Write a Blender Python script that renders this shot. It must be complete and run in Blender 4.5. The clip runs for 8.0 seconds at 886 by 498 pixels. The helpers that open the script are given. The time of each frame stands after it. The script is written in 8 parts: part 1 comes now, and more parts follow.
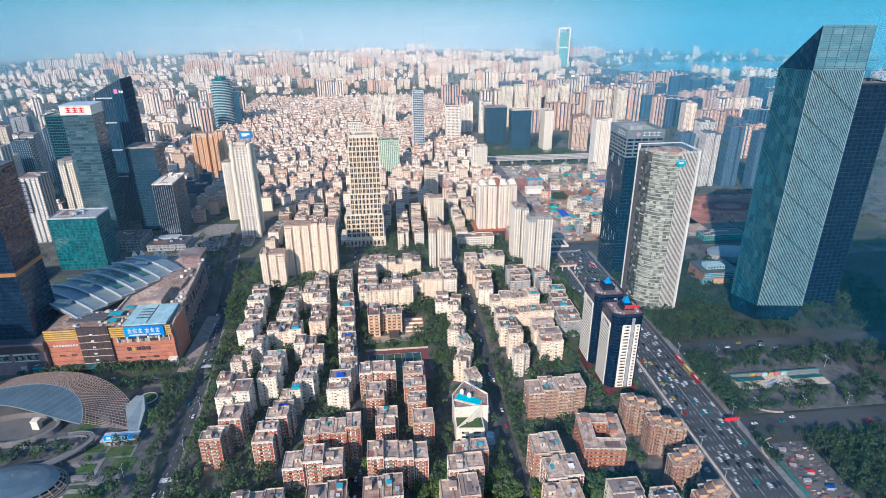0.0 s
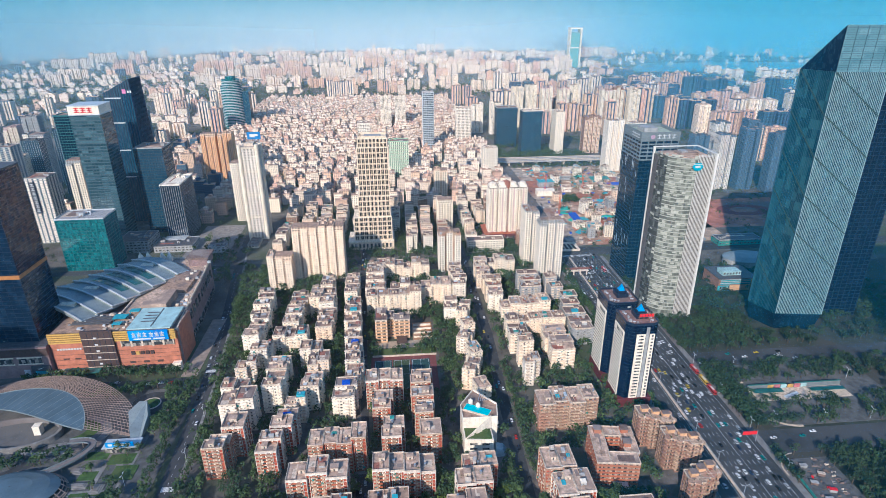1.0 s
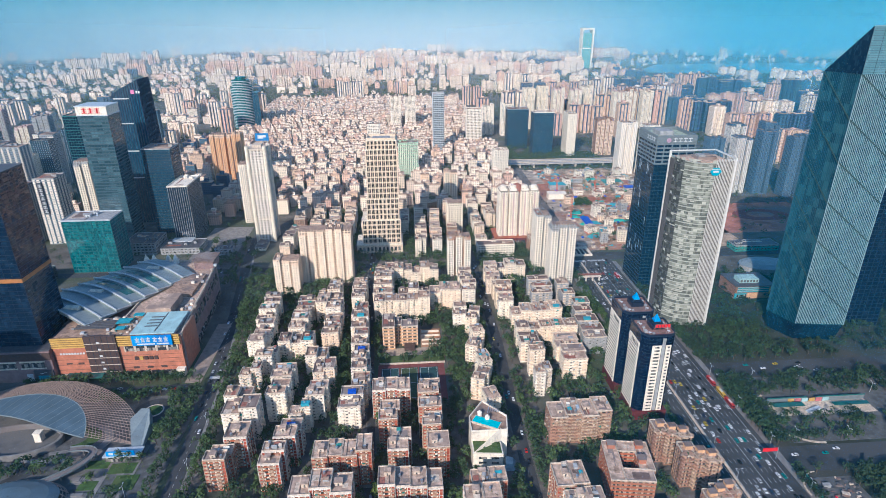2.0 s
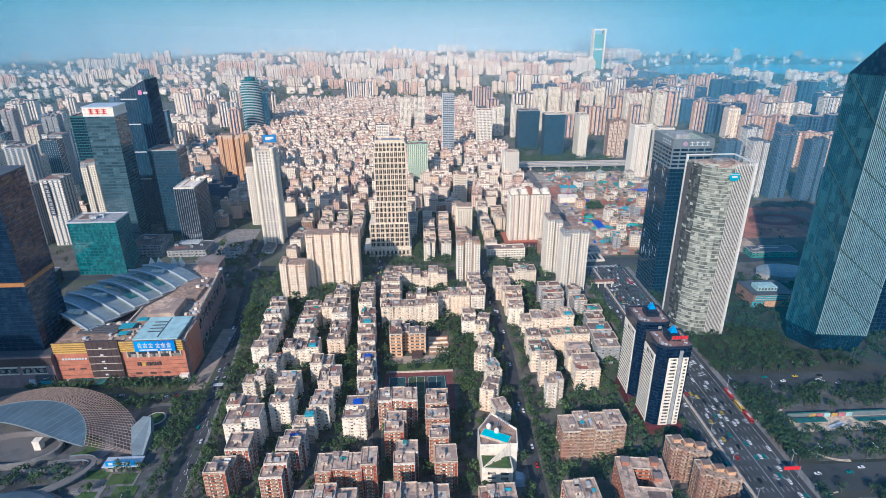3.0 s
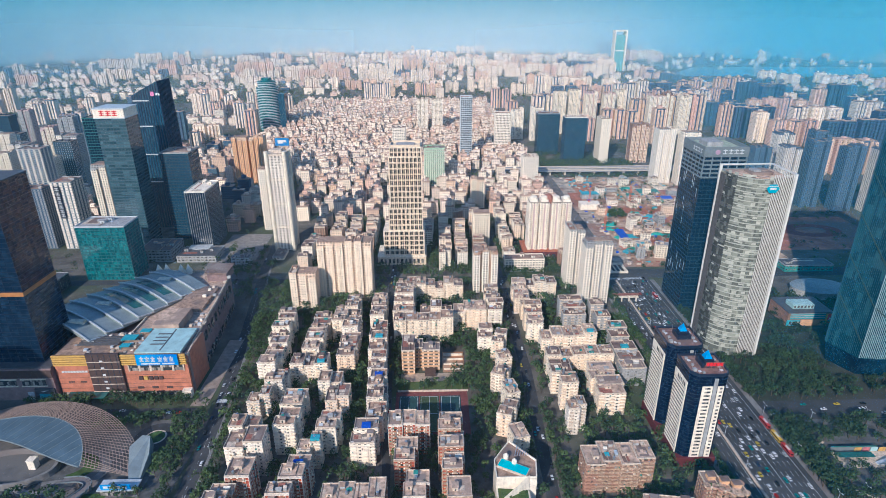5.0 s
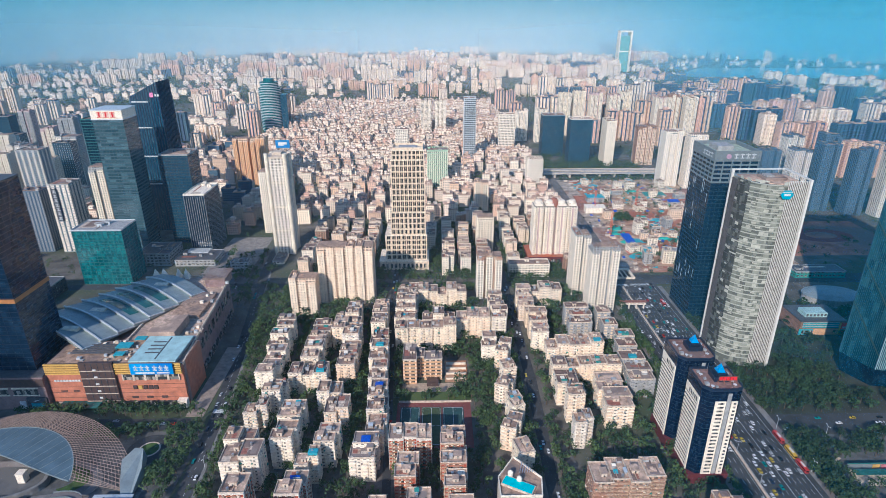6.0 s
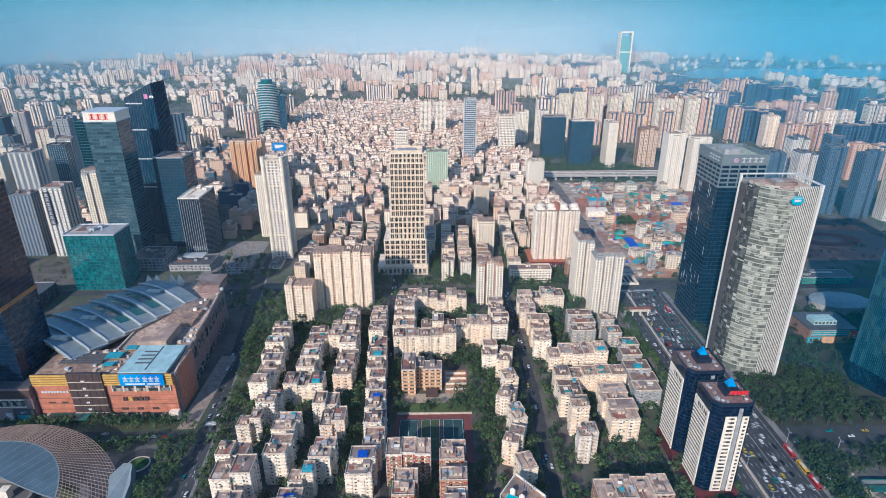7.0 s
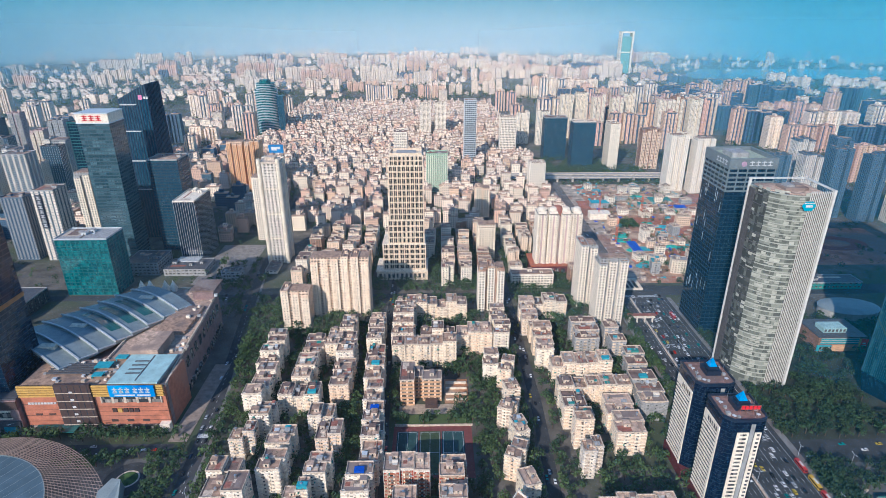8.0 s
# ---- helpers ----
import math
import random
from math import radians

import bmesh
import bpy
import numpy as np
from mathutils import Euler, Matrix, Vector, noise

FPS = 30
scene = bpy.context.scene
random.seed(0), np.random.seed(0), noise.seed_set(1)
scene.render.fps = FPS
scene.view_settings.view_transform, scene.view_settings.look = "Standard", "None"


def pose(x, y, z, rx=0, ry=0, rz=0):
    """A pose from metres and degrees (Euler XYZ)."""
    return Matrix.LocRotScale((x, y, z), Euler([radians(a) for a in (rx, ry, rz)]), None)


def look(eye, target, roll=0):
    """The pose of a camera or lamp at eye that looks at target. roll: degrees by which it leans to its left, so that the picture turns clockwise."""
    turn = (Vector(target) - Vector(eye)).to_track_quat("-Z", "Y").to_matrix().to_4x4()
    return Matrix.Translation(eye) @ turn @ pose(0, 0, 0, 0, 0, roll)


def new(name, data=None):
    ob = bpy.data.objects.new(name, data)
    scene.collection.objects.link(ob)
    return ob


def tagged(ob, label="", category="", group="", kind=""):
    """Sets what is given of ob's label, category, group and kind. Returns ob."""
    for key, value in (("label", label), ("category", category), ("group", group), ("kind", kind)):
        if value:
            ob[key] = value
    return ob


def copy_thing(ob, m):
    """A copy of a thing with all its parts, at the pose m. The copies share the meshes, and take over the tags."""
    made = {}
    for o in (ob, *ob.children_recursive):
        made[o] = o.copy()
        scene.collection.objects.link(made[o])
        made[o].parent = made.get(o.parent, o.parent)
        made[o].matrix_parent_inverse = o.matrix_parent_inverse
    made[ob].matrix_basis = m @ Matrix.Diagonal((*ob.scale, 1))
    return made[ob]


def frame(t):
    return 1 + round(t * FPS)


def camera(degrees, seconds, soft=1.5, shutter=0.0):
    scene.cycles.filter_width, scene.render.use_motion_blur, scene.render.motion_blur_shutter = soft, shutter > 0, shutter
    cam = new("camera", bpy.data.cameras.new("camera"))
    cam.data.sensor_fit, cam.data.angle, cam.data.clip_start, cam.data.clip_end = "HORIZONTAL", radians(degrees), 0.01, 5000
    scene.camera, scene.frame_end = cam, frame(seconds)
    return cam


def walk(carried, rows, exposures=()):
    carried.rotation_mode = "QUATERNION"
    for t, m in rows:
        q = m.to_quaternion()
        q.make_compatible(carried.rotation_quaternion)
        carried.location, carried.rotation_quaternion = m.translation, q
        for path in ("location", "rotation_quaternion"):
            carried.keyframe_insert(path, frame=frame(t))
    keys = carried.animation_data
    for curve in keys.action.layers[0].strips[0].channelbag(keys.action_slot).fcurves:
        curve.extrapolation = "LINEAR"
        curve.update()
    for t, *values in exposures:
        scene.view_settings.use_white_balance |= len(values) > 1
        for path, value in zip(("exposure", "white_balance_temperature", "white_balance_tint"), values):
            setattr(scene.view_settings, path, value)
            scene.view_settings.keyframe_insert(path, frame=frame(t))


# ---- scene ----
cam = camera(75.5, 8.0, soft=0.8)
METRES, EYE, TILT, LEAN, TURN = 113.5, 303.0, 0.0, 0.0, -5.9
ROWS = [
    (0.0, 0.0, 0.0, 0.0, -0.12, -22.84, 0.28),
    (0.5, 0.0006, 0.0522, -0.0027, 0.36, -22.83, 0.29),
    (1.0, 0.0002, 0.1086, -0.0052, 0.87, -22.83, 0.28),
    (1.5, -0.0006, 0.1672, -0.0075, 1.39, -22.81, 0.27),
    (3.0, -0.0062, 0.3512, -0.0162, 2.88, -22.73, 0.25),
    (3.5, -0.0095, 0.4136, -0.0184, 3.38, -22.71, 0.24),
    (4.0, -0.0134, 0.4766, -0.0208, 3.87, -22.67, 0.22),
    (4.5, -0.0171, 0.5407, -0.0235, 4.29, -22.65, 0.22),
    (6.0, -0.0312, 0.7346, -0.0296, 4.98, -22.6, 0.15),
    (6.5, -0.0366, 0.8007, -0.0317, 4.98, -22.56, 0.12),
    (7.0, -0.0417, 0.8661, -0.0342, 4.97, -22.55, 0.12),
    (7.5, -0.0473, 0.9318, -0.037, 4.97, -22.55, 0.1),
    (8.0, -0.0528, 0.9974, -0.0391, 4.97, -22.55, 0.09),
]
walk(cam, [(t, pose(0, 0, EYE, TILT, LEAN, TURN) @ pose(METRES * x, METRES * y, METRES * z, 90 + pitch, roll, yaw)) for t, x, y, z, yaw, pitch, roll in ROWS], exposures=[(0.0, 0.05, 5400, 8), (4.0, -0.11, 5350, 8), (8.0, -0.13, 5350, 8)])

# ---------------- light ----------------
SUN_EL, SUN_AZ = 30.0, 26.0         # degrees up; degrees west of due south
sun = new("sun", bpy.data.lights.new("sun", "SUN"))
sun.data.energy, sun.data.angle, sun.data.color = 5.0, radians(0.6), (1.0, 0.82, 0.65)
_d = Vector((-math.sin(radians(SUN_AZ)) * math.cos(radians(SUN_EL)), -math.cos(radians(SUN_AZ)) * math.cos(radians(SUN_EL)), math.sin(radians(SUN_EL))))
sun.matrix_world = look(_d * 900, (0, 0, 0))
world = bpy.data.worlds.new("sky")
scene.world = world
world.use_nodes = True
_nt = world.node_tree
_sky = _nt.nodes.new("ShaderNodeTexSky")
_sky.sky_type, _sky.sun_disc = "NISHITA", False
_sky.sun_elevation, _sky.sun_rotation = radians(SUN_EL), radians(180 + SUN_AZ)
_sky.air_density, _sky.dust_density, _sky.ozone_density = 1.6, 0.6, 8.0
_nt.links.new(_sky.outputs[0], _nt.nodes["Background"].inputs[0])
_nt.nodes["Background"].inputs[1].default_value = 0.14

# ---------------- materials ----------------
rnd = random.Random(7)


def mat(name, col, rough=0.8, var=0.18, scale=0.35, streak=0.0, metal=0.0, bump=0.0, tint=None, island=0.0, spec=0.5):
    """A surface with coarse and fine variation, optional rain streaks, a second tint in patches, and a shade of its own per loose piece."""
    m = bpy.data.materials.new(name)
    m.use_nodes = True
    n, l = m.node_tree.nodes, m.node_tree.links
    b = n["Principled BSDF"]
    b.inputs["Roughness"].default_value, b.inputs["Metallic"].default_value = rough, metal
    b.inputs["Specular IOR Level"].default_value = spec
    geo = n.new("ShaderNodeNewGeometry")

    def noise_at(sc, stretch=(1, 1, 1), detail=3):
        mp = n.new("ShaderNodeMapping")
        mp.inputs["Scale"].default_value = stretch
        t = n.new("ShaderNodeTexNoise")
        t.inputs["Scale"].default_value, t.inputs["Detail"].default_value = sc, detail
        l.new(geo.outputs["Position"], mp.inputs[0]), l.new(mp.outputs[0], t.inputs["Vector"])
        return t.outputs["Fac"]

    def mixer(fac, a, c, mode="MIX"):
        x = n.new("ShaderNodeMix")
        x.data_type, x.blend_type = "RGBA", mode
        l.new(fac, x.inputs[0]) if isinstance(fac, bpy.types.NodeSocket) else None
        for sock, v in ((x.inputs[6], a), (x.inputs[7], c)):
            if isinstance(v, bpy.types.NodeSocket):
                l.new(v, sock)
            else:
                sock.default_value = (*v, 1)
        return x.outputs[2]

    def ramp(fac, lo, hi):
        r = n.new("ShaderNodeMapRange")
        r.inputs["From Min"].default_value, r.inputs["From Max"].default_value = lo, hi
        l.new(fac, r.inputs["Value"])
        return r.outputs["Result"]

    dark = tuple(c * (1 - var * 1.6) for c in col)
    lite = tuple(min(1, c * (1 + var)) for c in col)
    out = mixer(ramp(noise_at(scale), 0.3, 0.7), dark, lite)
    if tint:
        out = mixer(ramp(noise_at(scale * 0.13, detail=2), 0.48, 0.62), out, tint)
    fine = mixer(ramp(noise_at(scale * 9), 0.25, 0.75), tuple([1 - var * 0.7] * 3), (1, 1, 1))
    x = n.new("ShaderNodeMix")
    x.data_type, x.blend_type = "RGBA", "MULTIPLY"
    x.inputs[0].default_value = 1
    l.new(out, x.inputs[6]), l.new(fine, x.inputs[7])
    out = x.outputs[2]
    if streak:
        s = mixer(ramp(noise_at(0.9, (1, 1, 0.07)), 0.5, 0.72), (1, 1, 1), tuple([1 - streak] * 3))
        x = n.new("ShaderNodeMix")
        x.data_type, x.blend_type = "RGBA", "MULTIPLY"
        x.inputs[0].default_value = 1
        l.new(out, x.inputs[6]), l.new(s, x.inputs[7])
        out = x.outputs[2]
    if island:
        hsv = n.new("ShaderNodeHueSaturation")
        l.new(ramp(geo.outputs["Random Per Island"], 0, 1), (mr := n.new("ShaderNodeMapRange")).inputs["Value"])
        mr.inputs["To Min"].default_value, mr.inputs["To Max"].default_value = 1 - island, 1 + island * 0.6
        l.new(mr.outputs["Result"], hsv.inputs["Value"]), l.new(out, hsv.inputs["Color"])
        out = hsv.outputs["Color"]
    l.new(out, b.inputs["Base Color"])
    if bump:
        bp = n.new("ShaderNodeBump")
        bp.inputs["Strength"].default_value, bp.inputs["Distance"].default_value = bump, 0.3
        l.new(noise_at(scale * 5), bp.inputs["Height"]), l.new(bp.outputs[0], b.inputs["Normal"])
    return m


def glazing(name, dark, lite, cell=(1.6, 1.6, 3.1), rough=0.12, share=0.35, metal=0.0, spec=0.6):
    """Window glass: each window has its own tone (blind, curtain or dark room)."""
    m = bpy.data.materials.new(name)
    m.use_nodes = True
    n, l = m.node_tree.nodes, m.node_tree.links
    b = n["Principled BSDF"]
    b.inputs["Roughness"].default_value, b.inputs["Metallic"].default_value = rough, metal
    b.inputs["Specular IOR Level"].default_value = spec
    geo, mp = n.new("ShaderNodeNewGeometry"), n.new("ShaderNodeVectorMath")
    mp.operation = "DIVIDE"
    mp.inputs[1].default_value = cell
    fl, wn = n.new("ShaderNodeVectorMath"), n.new("ShaderNodeTexWhiteNoise")
    fl.operation = "FLOOR"
    l.new(geo.outputs["Position"], mp.inputs[0]), l.new(mp.outputs[0], fl.inputs[0]), l.new(fl.outputs[0], wn.inputs["Vector"])
    r = n.new("ShaderNodeMapRange")
    r.inputs["From Min"].default_value, r.inputs["From Max"].default_value = 1 - share, 1.0
    l.new(wn.outputs["Value"], r.inputs["Value"])
    x = n.new("ShaderNodeMix")
    x.data_type = "RGBA"
    x.inputs[6].default_value, x.inputs[7].default_value = (*dark, 1), (*lite, 1)
    l.new(r.outputs["Result"], x.inputs[0]), l.new(x.outputs[2], b.inputs["Base Color"])
    return m


def far_facade(name, wall, win=(0.17, 0.16, 0.16), pitch=(3.3, 3.1), share=0.5, island=0.22, hue=0.0):
    """Walls of far blocks, with a window in each bay of each storey, each block in its own shade."""
    m = bpy.data.materials.new(name)
    m.use_nodes = True
    n, l = m.node_tree.nodes, m.node_tree.links
    b = n["Principled BSDF"]
    b.inputs["Roughness"].default_value = 0.7
    geo = n.new("ShaderNodeNewGeometry")
    sp, sn = n.new("ShaderNodeSeparateXYZ"), n.new("ShaderNodeSeparateXYZ")
    l.new(geo.outputs["Position"], sp.inputs[0]), l.new(geo.outputs["Normal"], sn.inputs[0])

    def op(kind, a, c=None):
        x = n.new("ShaderNodeMath")
        x.operation = kind
        for s, v in zip(x.inputs, (a, c)):
            if v is None:
                continue
            if isinstance(v, bpy.types.NodeSocket):
                l.new(v, s)
            else:
                s.default_value = v
        return x.outputs[0]

    side = op("GREATER_THAN", op("ABSOLUTE", sn.outputs[0]), 0.5)
    along = op("ADD", op("MULTIPLY", sp.outputs[1], side), op("MULTIPLY", sp.outputs[0], op("SUBTRACT", 1.0, side)))
    wx = op("LESS_THAN", op("FRACT", op("DIVIDE", along, pitch[0])), share)
    wz = op("LESS_THAN", op("FRACT", op("DIVIDE", sp.outputs[2], pitch[1])), 0.5)
    up = op("LESS_THAN", op("ABSOLUTE", sn.outputs[2]), 0.5)
    fac = op("MULTIPLY", op("MULTIPLY", wx, wz), up)
    hs = n.new("ShaderNodeHueSaturation")
    hs.inputs["Color"].default_value = (*wall, 1)
    mr = n.new("ShaderNodeMapRange")
    mr.inputs["To Min"].default_value, mr.inputs["To Max"].default_value = 1 - island, 1 + island * 0.5
    l.new(geo.outputs["Random Per Island"], mr.inputs["Value"]), l.new(mr.outputs["Result"], hs.inputs["Value"])
    if hue:
        mh = n.new("ShaderNodeMapRange")
        mh.inputs["To Min"].default_value, mh.inputs["To Max"].default_value = 0.5 - hue, 0.5 + hue
        l.new(op("FRACT", op("MULTIPLY", geo.outputs["Random Per Island"], 17.3)), mh.inputs["Value"])
        l.new(mh.outputs["Result"], hs.inputs["Hue"])
    x = n.new("ShaderNodeMix")
    x.data_type = "RGBA"
    l.new(hs.outputs[0], x.inputs[6])
    x.inputs[7].default_value = (*win, 1)
    l.new(fac, x.inputs[0]), l.new(x.outputs[2], b.inputs["Base Color"])
    return m


M_WHITE = mat("white_render", (0.95, 0.81, 0.65), 0.85, 0.1, 0.3, streak=0.18)
M_CREAM = mat("cream_render", (0.92, 0.77, 0.59), 0.85, 0.14, 0.3, streak=0.2)
M_PEACH = mat("peach_tile", (0.88, 0.64, 0.45), 0.7, 0.12, 0.3, streak=0.15)
M_ORANGE = mat("orange_tile", (0.68, 0.40, 0.22), 0.7, 0.12, 0.3, streak=0.12)
M_BRICK = mat("red_brick_tile", (0.50, 0.15, 0.075), 0.75, 0.2, 0.5, streak=0.12, tint=(0.42, 0.17, 0.10))
M_BALC = mat("beige_balcony_tile", (0.60, 0.42, 0.29), 0.8, 0.3, 0.6, streak=0.25, tint=(0.50, 0.27, 0.18))
M_BRICKR = mat("bright_red_tile", (0.43, 0.085, 0.045), 0.7, 0.2, 0.5, streak=0.1)
M_OFFW = mat("grey_white_render", (0.88, 0.77, 0.64), 0.85, 0.16, 0.35, streak=0.35, tint=(0.72, 0.62, 0.53))
M_WARM = mat("warm_tile", (0.88, 0.69, 0.50), 0.8, 0.14, 0.35, streak=0.25)
M_BROWNB = mat("brown_tile", (0.36, 0.20, 0.14), 0.75, 0.18, 0.4, streak=0.12)
M_PINK = mat("pink_tile", (0.62, 0.44, 0.41), 0.75, 0.12, 0.4)
M_GREYW = mat("grey_render", (0.40, 0.395, 0.385), 0.85, 0.15, 0.3, streak=0.25)
M_DGREY = mat("dark_stone", (0.10, 0.10, 0.11), 0.5, 0.2, 0.4)
M_STEEL = mat("steel", (0.62, 0.64, 0.66), 0.35, 0.12, 0.6, metal=0.8)
M_LTMETAL = mat("light_metal", (0.66, 0.69, 0.70), 0.4, 0.08, 0.4, metal=0.3)
M_ROOF = mat("roof_screed", (0.46, 0.305, 0.215), 0.95, 0.3, 0.3, tint=(0.22, 0.165, 0.145), bump=0.2)
M_ROOFL = mat("pale_roof_screed", (0.64, 0.455, 0.335), 0.95, 0.3, 0.3, tint=(0.36, 0.265, 0.215), bump=0.2)
M_ROOFB = mat("brown_roof", (0.22, 0.148, 0.122), 0.95, 0.25, 0.25, tint=(0.30, 0.24, 0.21), bump=0.2)
M_PARA = mat("parapet_cement", (0.70, 0.57, 0.44), 0.9, 0.2, 0.5, streak=0.3)
M_BLUE = mat("blue_tarpaulin", (0.01, 0.09, 0.55), 0.45, 0.2, 0.8, bump=0.3)
M_TURQ = mat("turquoise_sheet", (0.06, 0.38, 0.45), 0.5, 0.15, 0.5)
M_GREENR = mat("green_sheet", (0.05, 0.28, 0.24), 0.6, 0.2, 0.5)
M_REDR = mat("red_clay_roof", (0.36, 0.14, 0.10), 0.8, 0.2, 0.6)
M_GLASS = glazing("window_glass", (0.05, 0.055, 0.06), (0.45, 0.40, 0.34), share=0.55)
M_GLASS2 = glazing("bay_window_glass", (0.035, 0.035, 0.035), (0.36, 0.28, 0.20), cell=(1.1, 1.1, 3.0), share=0.55, rough=0.3)
M_ASPH = mat("asphalt", (0.055, 0.057, 0.062), 0.9, 0.2, 0.12, tint=(0.075, 0.076, 0.08))
M_GROUND = mat("city_ground", (0.15, 0.135, 0.115), 0.95, 0.3, 0.06, tint=(0.075, 0.095, 0.05))
M_PAVE = mat("pavement", (0.25, 0.24, 0.23), 0.9, 0.2, 0.2, tint=(0.2, 0.17, 0.16))
M_PAVED = mat("dark_paving", (0.12, 0.12, 0.12), 0.85, 0.25, 0.2, tint=(0.17, 0.16, 0.15))
M_LAWN = mat("lawn", (0.06, 0.12, 0.03), 0.95, 0.3, 0.25, tint=(0.09, 0.13, 0.04))
M_LINE = mat("road_paint", (0.72, 0.72, 0.70), 0.7, 0.15, 0.8)
M_LEAF = mat("leaves", (0.085, 0.135, 0.048), 0.75, 0.25, 0.35, island=0.35, tint=(0.095, 0.15, 0.055), spec=0.2)
M_LEAFD = mat("dark_leaves", (0.052, 0.095, 0.042), 0.75, 0.25, 0.35, island=0.3, spec=0.2)
M_LEAFY = mat("yellow_green_leaves", (0.13, 0.19, 0.035), 0.7, 0.25, 0.35, island=0.4, spec=0.3)
# green darkened to put the shade east of the avenue into the leaves
M_LEAFSHADE = mat("shade_dark_leaves", (0.034, 0.062, 0.034), 0.75, 0.25, 0.35, island=0.35, tint=(0.05, 0.08, 0.035), spec=0.2)
M_BARK = mat("bark", (0.12, 0.085, 0.06), 0.95, 0.3, 2.0)


# ---------------- mesh building ----------------
class Geo:
    """Collects boxes, prisms and faces, each with a material slot."""

    def __init__(self):
        self.v, self.f, self.m = [], [], []

    def box(self, x0, x1, y0, y1, z0, z1, s=0):
        k = len(self.v)
        self.v += [(x0, y0, z0), (x1, y0, z0), (x1, y1, z0), (x0, y1, z0), (x0, y0, z1), (x1, y0, z1), (x1, y1, z1), (x0, y1, z1)]
        self.f += [(k, k + 3, k + 2, k + 1), (k + 4, k + 5, k + 6, k + 7), (k, k + 1, k + 5, k + 4), (k + 1, k + 2, k + 6, k + 5), (k + 2, k + 3, k + 7, k + 6), (k + 3, k, k + 4, k + 7)]
        self.m += [s] * 6
        return self

    def prism(self, poly, z0, z1, s=0, top=None):
        """An upright prism on a plan polygon (counter-clockwise); top: another polygon for a tapered one."""
        k, n = len(self.v), len(poly)
        self.v += [(x, y, z0) for x, y in poly] + [(p[0], p[1], p[2] if len(p) > 2 else z1) for p in (top or poly)]
        self.f += [tuple(range(k + n - 1, k - 1, -1)), tuple(range(k + n, k + 2 * n))]
        self.f += [(k + i, k + (i + 1) % n, k + n + (i + 1) % n, k + n + i) for i in range(n)]
        self.m += [s] * (n + 2)
        return self

    def cyl(self, x, y, r, z0, z1, n=10, s=0, r2=None):
        ring = [(math.cos(2 * math.pi * i / n), math.sin(2 * math.pi * i / n)) for i in range(n)]
        return self.prism([(x + r * a, y + r * b) for a, b in ring], z0, z1, s, [(x + (r if r2 is None else r2) * a, y + (r if r2 is None else r2) * b) for a, b in ring])

    def face(self, pts, s=0):
        k = len(self.v)
        self.v += [tuple(p) for p in pts]
        self.f.append(tuple(range(k, k + len(pts))))
        self.m.append(s)
        return self

    def beam(self, a, b, w, s=0, h=None):
        """A square bar from a to b."""
        a, b = Vector(a), Vector(b)
        d = (b - a).normalized()
        u = d.cross(Vector((0, 0, 1)))
        u = u.normalized() * w / 2 if u.length > 1e-4 else Vector((w / 2, 0, 0))
        t = u.cross(d).normalized() * (h or w) / 2
        k = len(self.v)
        self.v += [tuple(p + q) for p in (a, b) for q in (-u - t, u - t, u + t, -u + t)]
        self.f += [(k + 3, k + 2, k + 1, k), (k + 4, k + 5, k + 6, k + 7), (k, k + 1, k + 5, k + 4), (k + 1, k + 2, k + 6, k + 5), (k + 2, k + 3, k + 7, k + 6), (k + 3, k, k + 4, k + 7)]
        self.m += [s] * 6
        return self

    def ring(self, x0, x1, y0, y1, z0, z1, t, s=0):
        """A closed wall round a rectangle."""
        return self.wall_loop([(x0, y0), (x1, y0), (x1, y1), (x0, y1)], [(x0 + t, y0 + t), (x1 - t, y0 + t), (x1 - t, y1 - t), (x0 + t, y1 - t)], z0, z1, s)

    def wall_loop(self, outer, inner, z0, z1, s=0):
        k, n = len(self.v), len(outer)
        self.v += [(x, y, z) for z in (z0, z1) for loop in (outer, inner) for x, y in loop]
        for i in range(n):
            j = (i + 1) % n
            self.f += [(k + i, k + j, k + 2 * n + j, k + 2 * n + i), (k + n + j, k + n + i, k + 3 * n + i, k + 3 * n + j), (k + 2 * n + i, k + 2 * n + j, k + 3 * n + j, k + 3 * n + i)]
            self.m += [s] * 3
        return self

    def mesh(self, name, *mats):
        me = bpy.data.meshes.new(name)
        me.from_pydata(self.v, [], self.f)
        for x in mats:
            me.materials.append(x)
        if len(mats) > 1:
            me.polygons.foreach_set("material_index", self.m)
        return me


def thing(name, label, category, x=0, y=0, z=0, rz=0, group="", kind=""):
    """An Empty at a thing's base, which carries its parts."""
    ob = new(name)
    ob.empty_display_size = 2
    ob.matrix_world = pose(x, y, z, 0, 0, rz)
    return tagged(ob, label, category, group, kind)


def part(name, geo, material, parent, label="", at=(0, 0, 0), smooth=False):
    """One mesh object under a thing; geo is a Geo or a mesh that alike parts share."""
    mats = material if isinstance(material, (tuple, list)) else (material,)
    me = geo.mesh(name, *mats) if isinstance(geo, Geo) else geo
    ob = new(name, me)
    ob.parent = parent
    ob.location = at
    if smooth:
        me.shade_smooth()
    return tagged(ob, label)


def whole(name, geo, material, label, category="", kind="", group=""):
    """A thing or piece of the setting that is one mesh."""
    mats = material if isinstance(material, (tuple, list)) else (material,)
    return tagged(new(name, geo.mesh(name, *mats)), label, category, group, kind)


TAKEN = []           # plan rectangles that trees keep clear of


def take(x0, x1, y0, y1):
    TAKEN.append((x0, x1, y0, y1))


def is_free(x, y, m=2.0):
    return not any(a - m < x < b + m and c - m < y < d + m for a, b, c, d in TAKEN)


